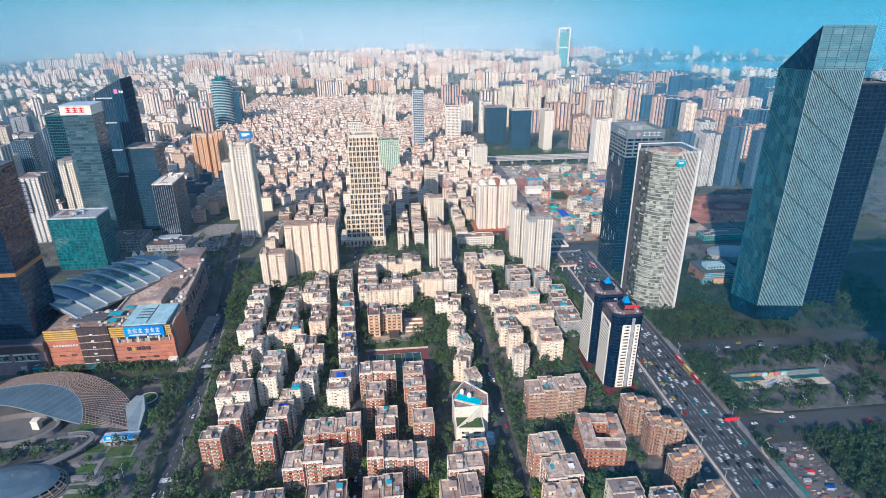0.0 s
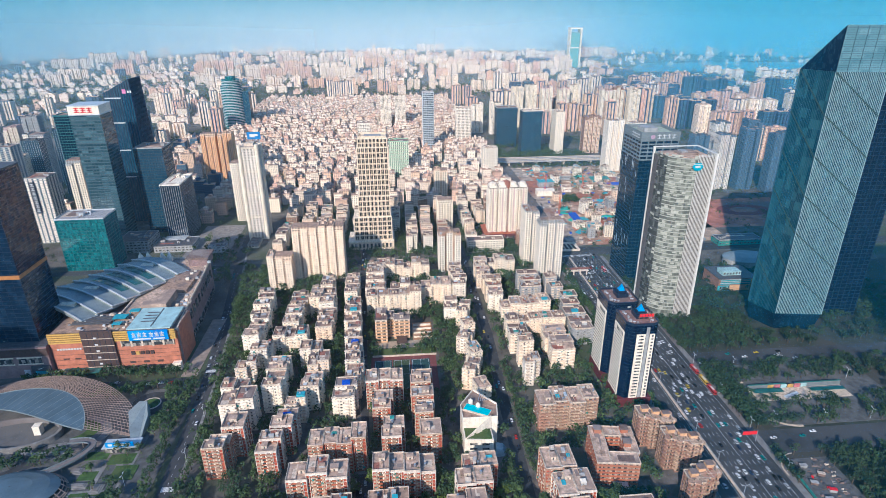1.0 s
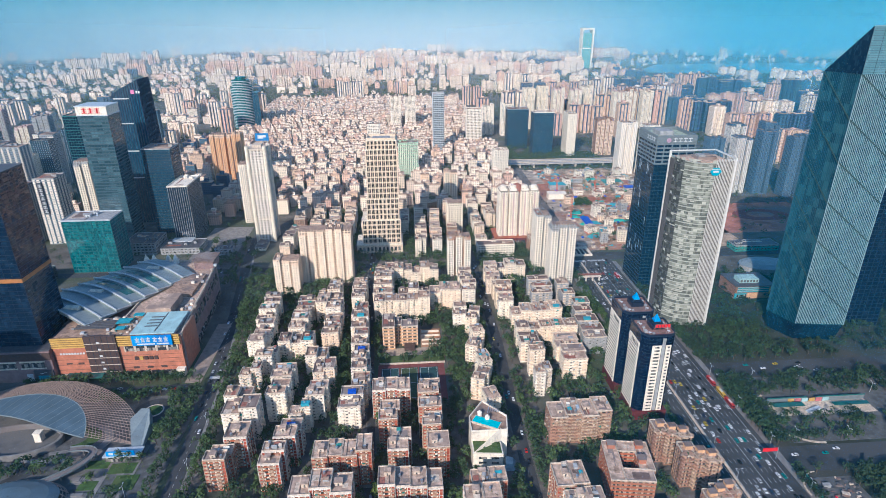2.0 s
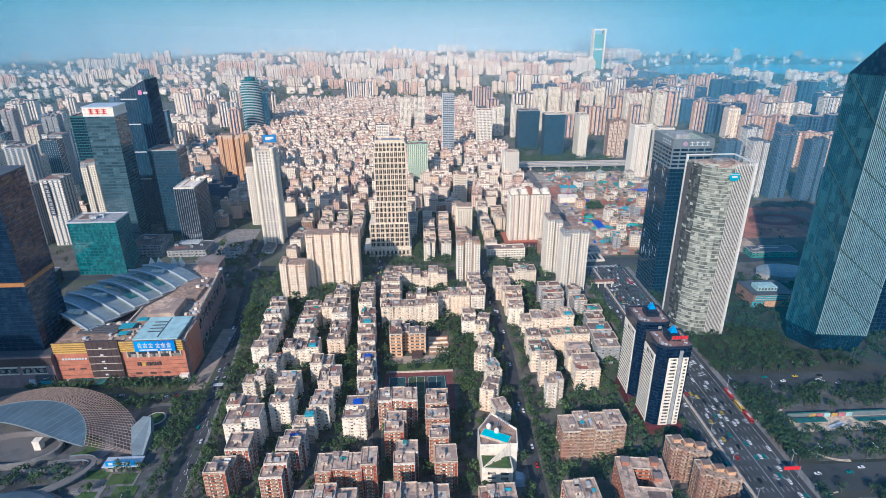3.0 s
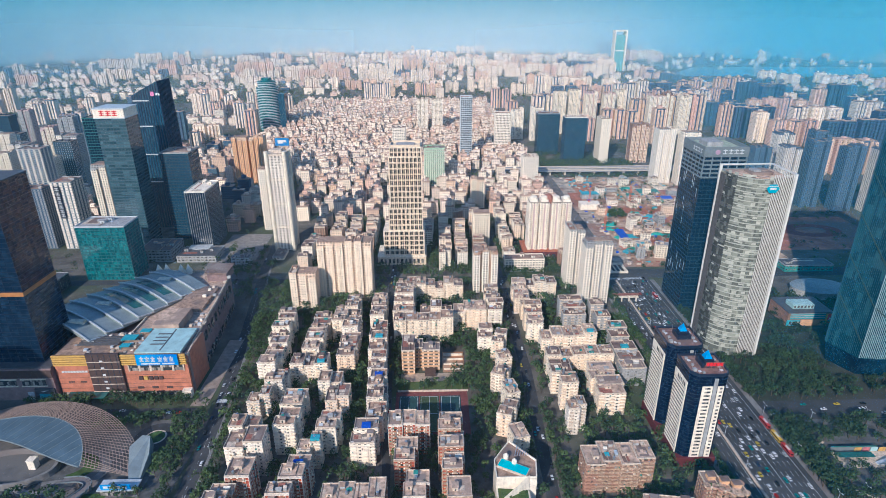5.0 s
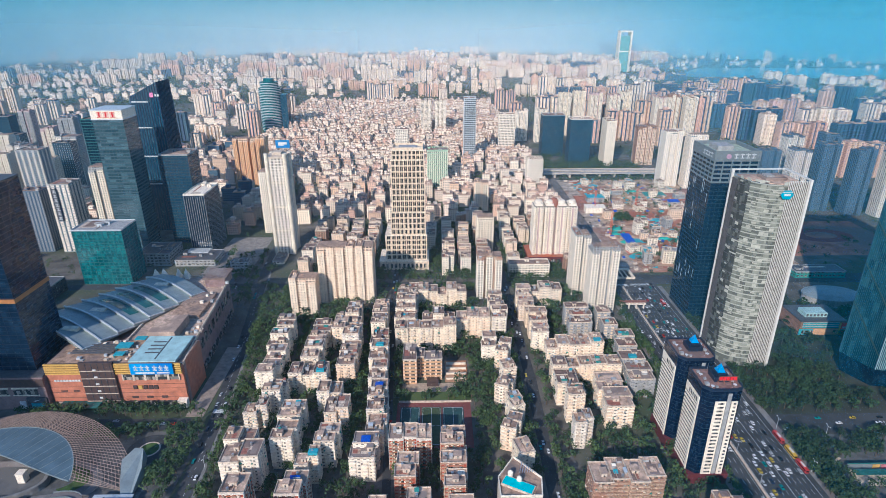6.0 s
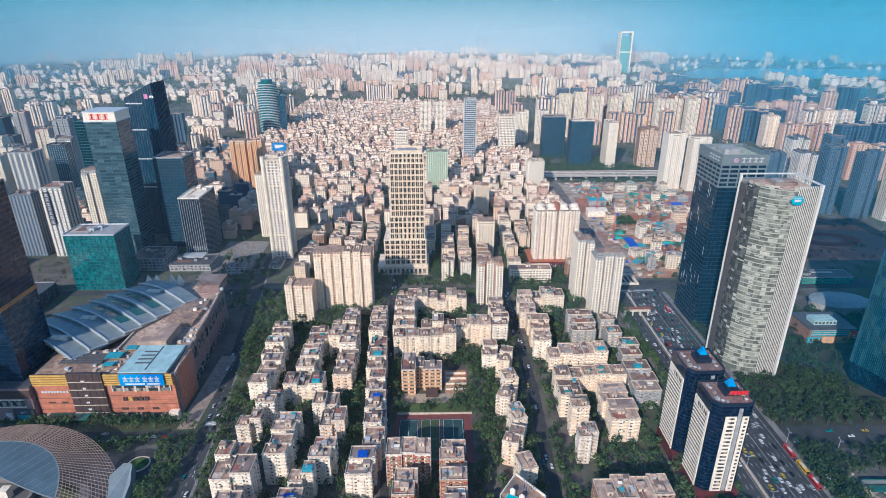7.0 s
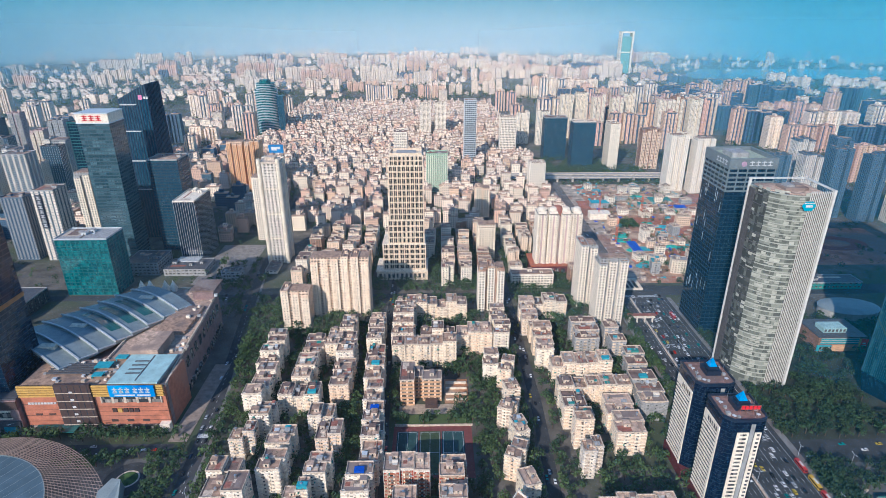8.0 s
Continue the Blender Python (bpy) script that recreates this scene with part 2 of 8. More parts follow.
def crown_faces(g, rng, x, y, z, r, h, clumps, leaves, s=0, fine=1.0):
    """Leaf sprays in uneven clumps round a tree's limbs."""
    for _ in range(clumps):
        a, q = rng.uniform(0, 2 * math.pi), math.sqrt(rng.random()) * 0.8
        cx, cy, cz = x + r * q * math.cos(a), y + r * q * math.sin(a), z + h * (rng.uniform(0.15, 1.0) * (1 - 0.55 * q * q))
        cr = r * rng.uniform(0.28, 0.48)
        for _ in range(leaves):
            u, v = rng.uniform(0, 2 * math.pi), rng.uniform(-0.35, 1)
            w = math.sqrt(max(0, 1 - v * v))
            k = rng.uniform(0.7, 1.05) * cr
            n = Vector((w * math.cos(u), w * math.sin(u), v))
            c = Vector((cx, cy, cz)) + n * k
            n = (n + Vector((rng.uniform(-0.6, 0.6), rng.uniform(-0.6, 0.6), rng.uniform(0, 0.5)))).normalized()
            t = n.orthogonal().normalized()
            b = n.cross(t)
            e = cr * rng.uniform(0.28, 0.5) * fine
            g.face([c + t * e, c + b * e * 0.8, c - t * e * rng.uniform(0.7, 1.1), c - b * e * 0.8], s)


# ---------------- storeyed buildings ----------------
def storeyed(root, segs, floors, fh, wall, glass, pier, bay=3.4, solid=0.5, spandrel=0.48, proud=0.35, z0=0.0, balcony=0, joined=False, bal_mat=None, tops=None):
    """Glass body, one solid band at each storey and upright piers between the windows, for a plan of rectangles."""
    tops = tops or [floors] * len(segs)
    g, p, bal = Geo(), Geo(), []
    for i, (x0, x1, y0, y1) in enumerate(segs):
        e = i * 0.013
        h = tops[i] * fh
        g.box(x0 + 0.02, x1 - 0.02, y0 + 0.02, y1 - 0.02, z0, z0 + h - 0.3 - e)
        q = proud + e
        pq = proud - 0.1 + e
        for a0, a1, horiz in ((x0, x1, True), (y0, y1, False)):
            n = max(1, round((a1 - a0) / bay))
            step = (a1 - a0) / n
            for k in range(n + 1):
                c = a0 + k * step
                w = step * solid * (0.7 if k in (0, n) else 0.5)
                lo, hi = max(a0 - pq, c - w), min(a1 + pq, c + w)
                if horiz:
                    p.box(lo, hi, y0 - pq, y0 + 0.1, z0, z0 + h - e).box(lo, hi, y1 - 0.1, y1 + pq, z0, z0 + h - e)
                else:
                    lo, hi = max(a0 - pq + 0.004, lo), min(a1 + pq - 0.004, hi)
                    p.box(x0 - pq + 0.004, x0 + 0.1, lo, hi, z0, z0 + h - 0.004 - e).box(x1 - 0.1, x1 + pq - 0.004, lo, hi, z0, z0 + h - 0.004 - e)
            if balcony and horiz:
                for k in range(n):
                    if (k + i) % balcony == 0:
                        c = a0 + (k + 0.5) * step
                        bal.append((c - step * 0.42, c + step * 0.42, y0 - proud - 1.15, y0 - proud + 0.1, -0.15, fh * 0.36, tops[i]))
    part("glass_body", g, glass, root)
    tagged(part("pier_grid", p, pier, root), kind="stuff")
    if joined:
        every = Geo()
        for k in range(max(tops)):
            for i, (x0, x1, y0, y1) in enumerate(segs):
                if k >= tops[i]:
                    continue
                q = proud + i * 0.013
                every.box(x0 - q, x1 + q, y0 - q, y1 + q, z0 + k * fh - i * 0.013, z0 + k * fh + fh * spandrel + i * 0.013)
        tagged(part("storey_grid", every, wall, root), kind="stuff")
    else:
        bands = {}
        for k in range(max(tops)):
            key = tuple(k < t for t in tops)
            if key not in bands:
                bands[key] = []
                for i, (x0, x1, y0, y1) in enumerate(segs):
                    if key[i]:
                        q = proud + i * 0.013
                        bands[key].append(Geo().box(x0 - q, x1 + q, y0 - q, y1 + q, -i * 0.013, fh * spandrel + i * 0.013).mesh("storey_band", wall))
            for one in bands[key]:
                part("storey_band", one, wall, root, at=(0, 0, z0 + k * fh))
    if balcony:
        stack = Geo()
        for k in range(1, max(tops)):
            for x0, x1, y0, y1, lo, hi, top in bal:
                if k >= top:
                    continue
                stack.box(x0, x1, y0, y1, z0 + k * fh + lo, z0 + k * fh + hi)
        tagged(part("balcony_front", stack, bal_mat or pier, root), kind="stuff")
    return z0 + floors * fh


def flat_roof(root, segs, z, roof, para, rng, high=1.0, houses=1, tanks=1, clutter=0.5, proud=0.4, patches=True, lifts=None):
    """Parapet, screed, repaired patches, stair houses, tanks, sheds and tarpaulins on a flat roof."""
    r, pt, pw = Geo(), Geo(), Geo()
    lifts, base = lifts or [0] * len(segs), z
    merge = houses == -2 or root.location.y > 500
    for i, (x0, x1, y0, y1) in enumerate(segs):
        e, z = i * 0.07, base + lifts[i]
        r.box(x0 - proud, x1 + proud, y0 - proud, y1 + proud, z - 0.3 + e, z + 0.12 + e)
        if merge:
            pw.ring(x0 - proud - 0.06, x1 + proud + 0.06, y0 - proud - 0.06, y1 + proud + 0.06, z - 0.42 + e, z + high + e, 0.35)
        if not merge:
            part("parapet", Geo().ring(x0 - proud - 0.06, x1 + proud + 0.06, y0 - proud - 0.06, y1 + proud + 0.06, z - 0.42 + e, z + high + e, 0.35), para, root)
        for k in range(rng.randint(1, 4) if patches else 0):
            w, d = rng.uniform(2, max(2.2, (x1 - x0) * 0.6)), rng.uniform(2, max(2.2, (y1 - y0) * 0.6))
            if w < x1 - x0 - 0.6 and d < y1 - y0 - 0.6:
                a, b = rng.uniform(x0 + 0.2, x1 - w - 0.2), rng.uniform(y0 + 0.2, y1 - d - 0.2)
                pt.box(a, a + w, b, b + d, z + 0.05, z + 0.16 + e + k * 0.03, rng.choice((0, 0, 0, 1, 1, 1, 2, 2, 4, 3)))
        if patches and rng.random() < 0.6:
            c = rng.uniform(x0 + 2, max(x0 + 2.1, x1 - 2))
            pt.box(c - 0.15, c + 0.15, y0, y1, z, z + 1.0 + e, 0)
    part("roof", r, roof, root)
    if pw.f:
        tagged(part("parapet", pw, para, root), kind="stuff")
    if pt.f:
        tagged(part("roof_patch", pt, (M_ROOFL, M_ROOFB, M_PARA, M_REDR, M_ROOF), root), kind="stuff")
    spots = []
    for i, (x0, x1, y0, y1) in enumerate(segs):
        w, d, z = x1 - x0, y1 - y0, base + lifts[i]
        for k in range(houses if houses >= 0 else (i + 1) % 2):
            sx, sy = min(w * 0.4, rng.uniform(3.2, 5.5)), min(d * 0.45, rng.uniform(3.2, 6.0))
            cx, cy = rng.uniform(x0 + sx / 2 + 0.6, x1 - sx / 2 - 0.6) if w > sx + 1.4 else (x0 + x1) / 2, rng.uniform(y0 + d * 0.4, y1 - sy / 2 - 0.5) if d * 0.6 > sy / 2 + 0.6 else (y0 + y1) / 2
            hh = rng.uniform(2.5, 3.6)
            g = Geo().box(cx - sx / 2, cx + sx / 2, cy - sy / 2, cy + sy / 2, z, z + hh, 0)
            g.box(cx - sx / 2 - 0.35, cx + sx / 2 + 0.35, cy - sy / 2 - 0.35, cy + sy / 2 + 0.35, z + hh, z + hh + 0.22, 1)
            g.box(cx - 0.5, cx + 0.5, cy - sy / 2 - 0.05, cy - sy / 2 + 0.1, z + 0.15, z + 2.1, 2)
            part("stair_house", g, (para, roof, M_GLASS), root)
            spots.append((cx, cy, max(sx, sy)))
        for k in range(tanks):
            tx, ty = rng.uniform(x0 + 1.2, x1 - 1.2), rng.uniform(y0 + 1.2, y1 - 1.2)
            if any(abs(tx - a) < c / 2 + 1.2 and abs(ty - b) < c / 2 + 1.2 for a, b, c in spots):
                continue
            g = Geo().cyl(tx, ty, 0.85, z + 0.7, z + 2.5, 10).cyl(tx, ty, 0.85, z + 2.5, z + 2.8, 10, r2=0.2)
            for a in (-0.5, 0.5):
                g.box(tx + a - 0.08, tx + a + 0.08, ty - 0.5, ty + 0.5, z + 0.05, z + 0.75)
            part("water_tank", g, M_STEEL, root)
            spots.append((tx, ty, 2))
        while rng.random() < clutter:
            sx, sy = rng.uniform(2, 5), rng.uniform(1.8, 4)
            if w < sx + 2 or d < sy + 2:
                break
            tx, ty = rng.uniform(x0 + sx / 2 + 0.6, x1 - sx / 2 - 0.6), rng.uniform(y0 + sy / 2 + 0.6, y1 - sy / 2 - 0.6)
            if any(abs(tx - a) < (c + sx) / 2 and abs(ty - b) < (c + sy) / 2 for a, b, c in spots):
                continue
            hh = rng.choice((0.7, 2.2, 2.4))
            a0, a1, b0, b1, up = tx - sx / 2, tx + sx / 2, ty - sy / 2, ty + sy / 2, z + hh
            g = Geo().prism([(a0 + 0.2, b0 + 0.2), (a1 - 0.2, b0 + 0.2), (a1 - 0.2, b1 - 0.2), (a0 + 0.2, b1 - 0.2)], z + 0.05, up, 0)
            g.prism([(a0, b0), (a1, b0), (a1, b1), (a0, b1)], up - 0.03, up + 0.1, 1, [(a0, b0, up + 0.1), (a1, b0, up + 0.1), (a1, b1, up + 0.6), (a0, b1, up + 0.6)])
            part("roof_shed", g, (M_GREYW, rng.choice((M_GREYW, M_ROOFL, M_PARA, M_ROOFB, M_ROOFB, M_GREYW, M_WHITE, M_ROOF, M_TURQ, M_REDR, M_LTMETAL, M_GREENR))), root)
            spots.append((tx, ty, max(sx, sy)))


STYLES = {
    "brick": (M_BRICK, M_WHITE, M_ROOFL, M_PARA, M_GLASS2, "red-brick tiled apartment block with white frames and a cluttered flat roof"),
    "white": (M_WHITE, M_WHITE, M_ROOF, M_PARA, M_GLASS, "white rendered walk-up apartment block with a grey flat roof"),
    "cream": (M_CREAM, M_WHITE, M_ROOF, M_PARA, M_GLASS2, "cream rendered walk-up apartment block with a stained flat roof"),
    "peach": (M_PEACH, M_CREAM, M_ROOF, M_PARA, M_GLASS2, "peach tiled apartment block with a stained flat roof"),
    "brown": (M_BROWNB, M_BALC, M_ROOFL, M_PARA, M_GLASS2, "brown tiled apartment block with rows of balconies"),
    "grey": (M_GREYW, M_GREYW, M_ROOFB, M_PARA, M_GLASS, "grey weathered walk-up apartment block with a brown roof"),
    "tan": (M_WHITE, M_CREAM, M_ROOFB, M_PARA, M_GLASS, "white and tan walk-up apartment block with a brown flat roof"),
}


def walkup(x0, x1, y0, y1, floors=8, style="white", units=0, jog=2.2, fh=2.95, balcony=2, tarp=None, clutter=0.68, rz=0.0, houses=-1, tanks=1, joined=False):
    """A walk-up apartment block of one or more units, which jut out and step back in turn."""
    rng = random.Random(int(x0 * 31 + y0 * 17))
    wall, pier, roof, para, glass, label = STYLES[style]
    if style in ("white", "tan", "cream"):
        wall = rng.choice((wall, wall, M_WHITE, M_OFFW, M_CREAM, M_WARM, M_PEACH))
        pier = rng.choice((pier, M_WHITE, M_CREAM, M_OFFW, M_WARM))
        roof = rng.choice((roof, M_ROOFL, M_ROOF, M_ROOFB))
    if units == 1 and max(x1 - x0, y1 - y0) < 26:
        cx, cy, fx, fy = (x0 + x1) / 2, (y0 + y1) / 2, (0.78 if style == "brick" else 0.84) / 2, 0.88 / 2
        x0, x1, y0, y1 = cx - (x1 - x0) * fx, cx + (x1 - x0) * fx, cy - (y1 - y0) * fy, cy + (y1 - y0) * fy
    w, d = x1 - x0, y1 - y0
    take(x0, x1, y0, y1)
    root = thing("apartment_block", label, "apartment block", (x0 + x1) / 2, (y0 + y1) / 2, 0, rz, "walk-up apartment blocks")
    long_x = w >= d
    n = max(units, round(max(w, d) / 11))
    segs = []
    for i in range(n):
        a, c = i / n, (i + 1) / n
        o = jog * (1 if i % 2 else -1) * rng.uniform(0.4, 1) * (n > 1)
        segs.append((-w / 2 + w * a, -w / 2 + w * c, -d / 2 + max(o, 0), d / 2 + min(o, 0)) if long_x else (-w / 2 + max(o, 0), w / 2 + min(o, 0), -d / 2 + d * a, -d / 2 + d * c))
    if n == 1 and min(w, d) > 13 and style != "brick":
        # two halves side by side, one set back behind the other
        k = min(0.3, 5.5 / d)
        segs = [(-w / 2, w * 0.06, -d / 2, d / 2 - d * k), (w * 0.06, w / 2, -d / 2 + d * k, d / 2)]
        n = 2
    tops = [floors + (rng.choice((-1, 0, 0, 0, 1)) if n > 1 else 0) for _ in segs]
    z = storeyed(root, segs, floors, fh, wall, glass, pier, bay=rng.uniform(3.0, 3.8), solid=rng.uniform(0.3, 0.45) if style in ("brick", "brown") else rng.uniform(0.48, 0.64), spandrel=0.4 if style in ("brick", "brown") else rng.uniform(0.5, 0.58) + 0.06 * (y0 > 470), balcony=balcony, joined=joined or y0 > 372, bal_mat=M_BALC if style == "brick" else rng.choice((None, None, M_PARA, M_WARM)), tops=tops)
    flat_roof(root, segs, z, roof, para, rng, rng.uniform(0.8, 1.3), houses, tanks, clutter, lifts=[(t - floors) * fh for t in tops])
    if style == "brick":
        red, frame = Geo(), Geo()
        for (a0, a1, b0, b1), top in zip(segs, tops):
            hi = top * fh
            for c in (a0 + 0.9, a1 - 0.9):
                red.box(c - 0.95, c + 0.95, b0 - 0.62, b0 - 0.1, 0.2, hi - 0.5)
                for k in range(1, top + 1):
                    frame.box(c - 1.1, c + 1.1, b0 - 0.72, b0 - 0.3, k * fh - 0.12, k * fh + 0.12)
            for c in (a0 - 0.25, a0 + 2.0, a1 - 2.0, a1 + 0.25):
                frame.box(c - 0.16, c + 0.16, b0 - 0.95, b0 - 0.1, 0.1, hi + 0.4)
            frame.box(a0 - 0.5, a1 + 0.5, b0 - 0.98, b0 - 0.3, hi - 0.5, hi + 0.45)
            q = a0 - 0.35 if x0 > 0 else a1 + 0.35
            s = -1 if x0 > 0 else 1
            for c in (b0 + 0.3, (b0 * 2 + b1) / 3, (b0 + b1 * 2) / 3, b1 - 0.3):
                frame.box(min(q, q + s * 0.4), max(q, q + s * 0.4), c - 0.25, c + 0.25, 0.1, hi + 0.4)
        tagged(part("red_panel_column", red, M_BRICKR, root, "columns of bright red tile panels"), kind="stuff")
        tagged(part("pale_frame", frame, M_BALC if rng.random() < 0.45 else M_OFFW, root), kind="stuff")
    elif y0 < 640 and rng.random() < 0.8:
        bow = Geo()
        for (a0, a1, b0, b1), top in zip(segs, tops):
            for c in (a0 + 0.7, a1 - 0.7):
                for k in range(1, top):
                    bow.cyl(c, b0 + 0.3, 1.75, k * fh - 0.12, k * fh + 0.98, 10)
                bow.cyl(c, b0 + 0.3, 1.85, top * fh - 0.15, top * fh + 0.25, 10)
        tagged(part("bow_balcony", bow, pier, root, "stacks of rounded balconies at the corners"), kind="stuff")
    if y0 < 560:
        g = Geo()
        for (x0_, x1_, y0_, y1_), top in zip(segs, tops):
            for k in range(1, top):
                for _ in range(rng.randint(1, 4)):
                    zz, s = k * fh + rng.uniform(0.1, 0.9), rng.uniform(0.5, 1.7)
                    m = rng.choice((0, 0, 1, 1, 2, 3))
                    if rng.random() < 0.6:
                        c = rng.uniform(x0_ + 0.5, x1_ - s - 0.4)
                        g.box(c, c + s, y0_ - 1.0, y0_ - 0.3, zz, zz + rng.uniform(0.3, 1.3), m)
                    else:
                        c = rng.uniform(y0_ + 0.5, y1_ - s - 0.4)
                        if x0 > 0:
                            g.box(x0_ - 1.0, x0_ - 0.3, c, c + s, zz, zz + rng.uniform(0.3, 1.3), m)
                        else:
                            g.box(x1_ + 0.3, x1_ + 1.0, c, c + s, zz, zz + rng.uniform(0.3, 1.3), m)
        tagged(part("window_cage", g, (M_WHITE, M_GREYW, M_ROOFB, M_GREENR), root), kind="stuff")
        g = Geo()
        for s in segs:
            for _ in range(rng.choice((0, 1, 2, 4))):
                crown_faces(g, rng, rng.uniform(s[0] + 1, s[1] - 1), rng.uniform(s[2] + 1, s[3] - 1), z + 0.2 + (tops[segs.index(s)] - floors) * fh, rng.uniform(0.5, 1.3), 1.0, 3, 6)
        if g.f:
            tagged(part("roof_plant", g, M_LEAF, root), kind="stuff")
    if tarp:
        s = segs[-1]
        cx, cy = (s[0] + s[1]) / 2, s[2] + 3.2
        z += (tops[-1] - floors) * fh
        part("tarpaulin_roof", Geo().box(cx - 3.2, cx + 3.2, cy - 2.2, cy + 2.2, z + 0.2, z + 2.3), tarp, root)
    return root


def tower(name, label, x0, x1, y0, y1, floors, fh, wall, glass, pier, bay=3.6, solid=0.4, spandrel=0.45, proud=0.35, z0=0.0, notch=0.0, balcony=0, roof=None, para=None, houses=2, tanks=0, clutter=0.2, rz=0.0, group="", category="tower", joined=False):
    """A high block; notch: depth of the recesses between its bays, so that it reads as several upright ribs."""
    rng = random.Random(int(x0 * 13 + y0 * 7))
    take(x0, x1, y0, y1)
    root = thing(name, label, category, (x0 + x1) / 2, (y0 + y1) / 2, 0, rz, group)
    w, d = x1 - x0, y1 - y0
    if notch:
        n = max(2, round(w / 11))
        core = [(-w / 2 + notch * 0.6, w / 2 - notch * 0.6, -d / 2 + notch, d / 2 - notch)]
        segs = []
        for i in range(n):
            c = -w / 2 + w * (i + 0.5) / n
            segs.append((c - w / n * 0.33, c + w / n * 0.33, -d / 2 + (notch * 0.45 if i % 2 else 0), d / 2 - (notch * 0.45 if i % 2 else 0)))
        storeyed(root, core, floors, fh, wall, glass, wall, bay, 0.3, 0.5, proud, z0, 0, True)
        tops = [floors - rng.choice((0, 0, 1, 2)) for _ in segs]
        lifts = [(t - floors) * fh for t in tops]
        z = storeyed(root, segs, floors, fh, pier, glass, pier, bay, solid, spandrel, proud, z0, balcony, joined or y0 > 700, tops=tops)
        part("rear_roof", Geo().box(core[0][0], core[0][1], core[0][2], core[0][3], z - 0.6, z - 0.1), roof or M_ROOF, root)
    else:
        segs, lifts = [(-w / 2, w / 2, -d / 2, d / 2)], [0]
        z = storeyed(root, segs, floors, fh, wall, glass, pier, bay, solid, spandrel, proud, z0, balcony, joined or y0 > 700)
    flat_roof(root, segs, z, roof or M_ROOF, para or wall, rng, 1.4, houses, tanks, clutter, proud + 0.05, lifts=lifts)
    return root

# ---------------- ground, roads, distance ----------------
def sheet(name, x0, x1, y0, y1, z, material, label, thick=0.6, kind="structure"):
    return whole(name, Geo().box(x0, x1, y0, y1, z - thick, z), material, label, "", kind)


whole("ground", Geo().face([(-5200, -900, 0), (5200, -900, 0), (5200, 5200, 0), (-5200, 5200, 0)]), M_GROUND, "grey and green city ground reaching the horizon", "ground", "structure")


def road(name, x0, x1, y0, y1, label, z=0.12):
    take(x0, x1, y0, y1)
    return sheet(name, x0, x1, y0, y1, z, M_ASPH, label)


sheet("pavement_yards", -156, 200, 232, 424, 0.06, mat("yard_paving", (0.17, 0.15, 0.135), 0.9, 0.3, 0.15, tint=(0.09, 0.10, 0.07)), "worn grey paving of the yards between the blocks")
AVENUE = (209, 266)
road("road_avenue", *AVENUE, -200, 716, "wide dark asphalt avenue with many lanes")
take(222, 238, 716, 1160)
sheet("road_avenue_north", 222, 238, 716, 1160, 0.12, mat("dusty_asphalt", (0.19, 0.165, 0.15), 0.9, 0.25, 0.1, tint=(0.12, 0.11, 0.11)), "dusty asphalt avenue beside a building site")
road("road_cross", -1200, 209, 688, 700, "cross street of dark asphalt", 0.13)
road("road_cross_east", 266, 1200, 690, 714, "cross street of dark asphalt")
WEST_STREET = [(-200, -156), (300, -161.5), (387, -165.5), (452, -170), (578, -184.5), (730, -206), (1100, -231)]


def along(line, y):
    """The centre of a bending street at y."""
    for (y0, x0), (y1, x1) in zip(line, line[1:]):
        if y <= y1:
            return x0 + (x1 - x0) * (y - y0) / (y1 - y0)
    return line[-1][1]


def bent_strip(name, line, lo, hi, z, material, label):
    """A street or pavement between two offsets from a bending centre line."""
    return whole(name, Geo().prism([(x + hi, y) for y, x in line] + [(x + lo, y) for y, x in line[::-1]], -0.4, z), material, label, "", "structure")


bent_strip("road_west", WEST_STREET, -5.5, 5.5, 0.14, M_ASPH, "tree-lined asphalt street with parked cars")
for _k in range(60):
    _y = 200 + _k * 15
    take(along(WEST_STREET, _y) - 6, along(WEST_STREET, _y + 15) + 6, _y, _y + 15)
road("road_mall", -900, -190, 442, 456, "asphalt street in front of the mall", 0.13)
road("road_lane_south", -33, -24, 100, 326, "narrow asphalt lane between apartment blocks", 0.12)
road("road_lane_north", -46, -39, 640, 900, "narrow asphalt lane between apartment blocks", 0.12)
whole("road_lane", Geo().prism([(-31, 350), (-25, 350), (-39, 640), (-46, 640)], -0.4, 0.12), M_ASPH, "narrow asphalt lane between apartment blocks", "", "structure")
for _k in range(10):
    take(-31.5 - _k * 1.45, -25 - _k * 1.4, 350 + _k * 29, 379 + _k * 29)
EAST_STREET = [(100, 80), (300, 83), (400, 85), (500, 88.5), (640, 87), (1160, 84)]
bent_strip("road_east", EAST_STREET, -5, 4.5, 0.12, M_ASPH, "asphalt street with parked cars")
for _k in range(70):
    _y = 100 + _k * 15
    take(along(EAST_STREET, _y) - 5, along(EAST_STREET, _y) + 5, _y, _y + 15)

# ---------------- distant city ----------------
M_FARW = far_facade("far_white_walls", (0.95, 0.77, 0.59), share=0.42, hue=0.01)
M_FARP = far_facade("far_pinkish_walls", (0.80, 0.52, 0.37), share=0.42, hue=0.015)
M_FARB = far_facade("far_bluish_walls", (0.07, 0.13, 0.20), (0.02, 0.05, 0.09), share=0.65, hue=0.02)
M_FARR = mat("far_roofs", (0.56, 0.39, 0.29), 0.95, 0.2, 0.2, island=0.35)


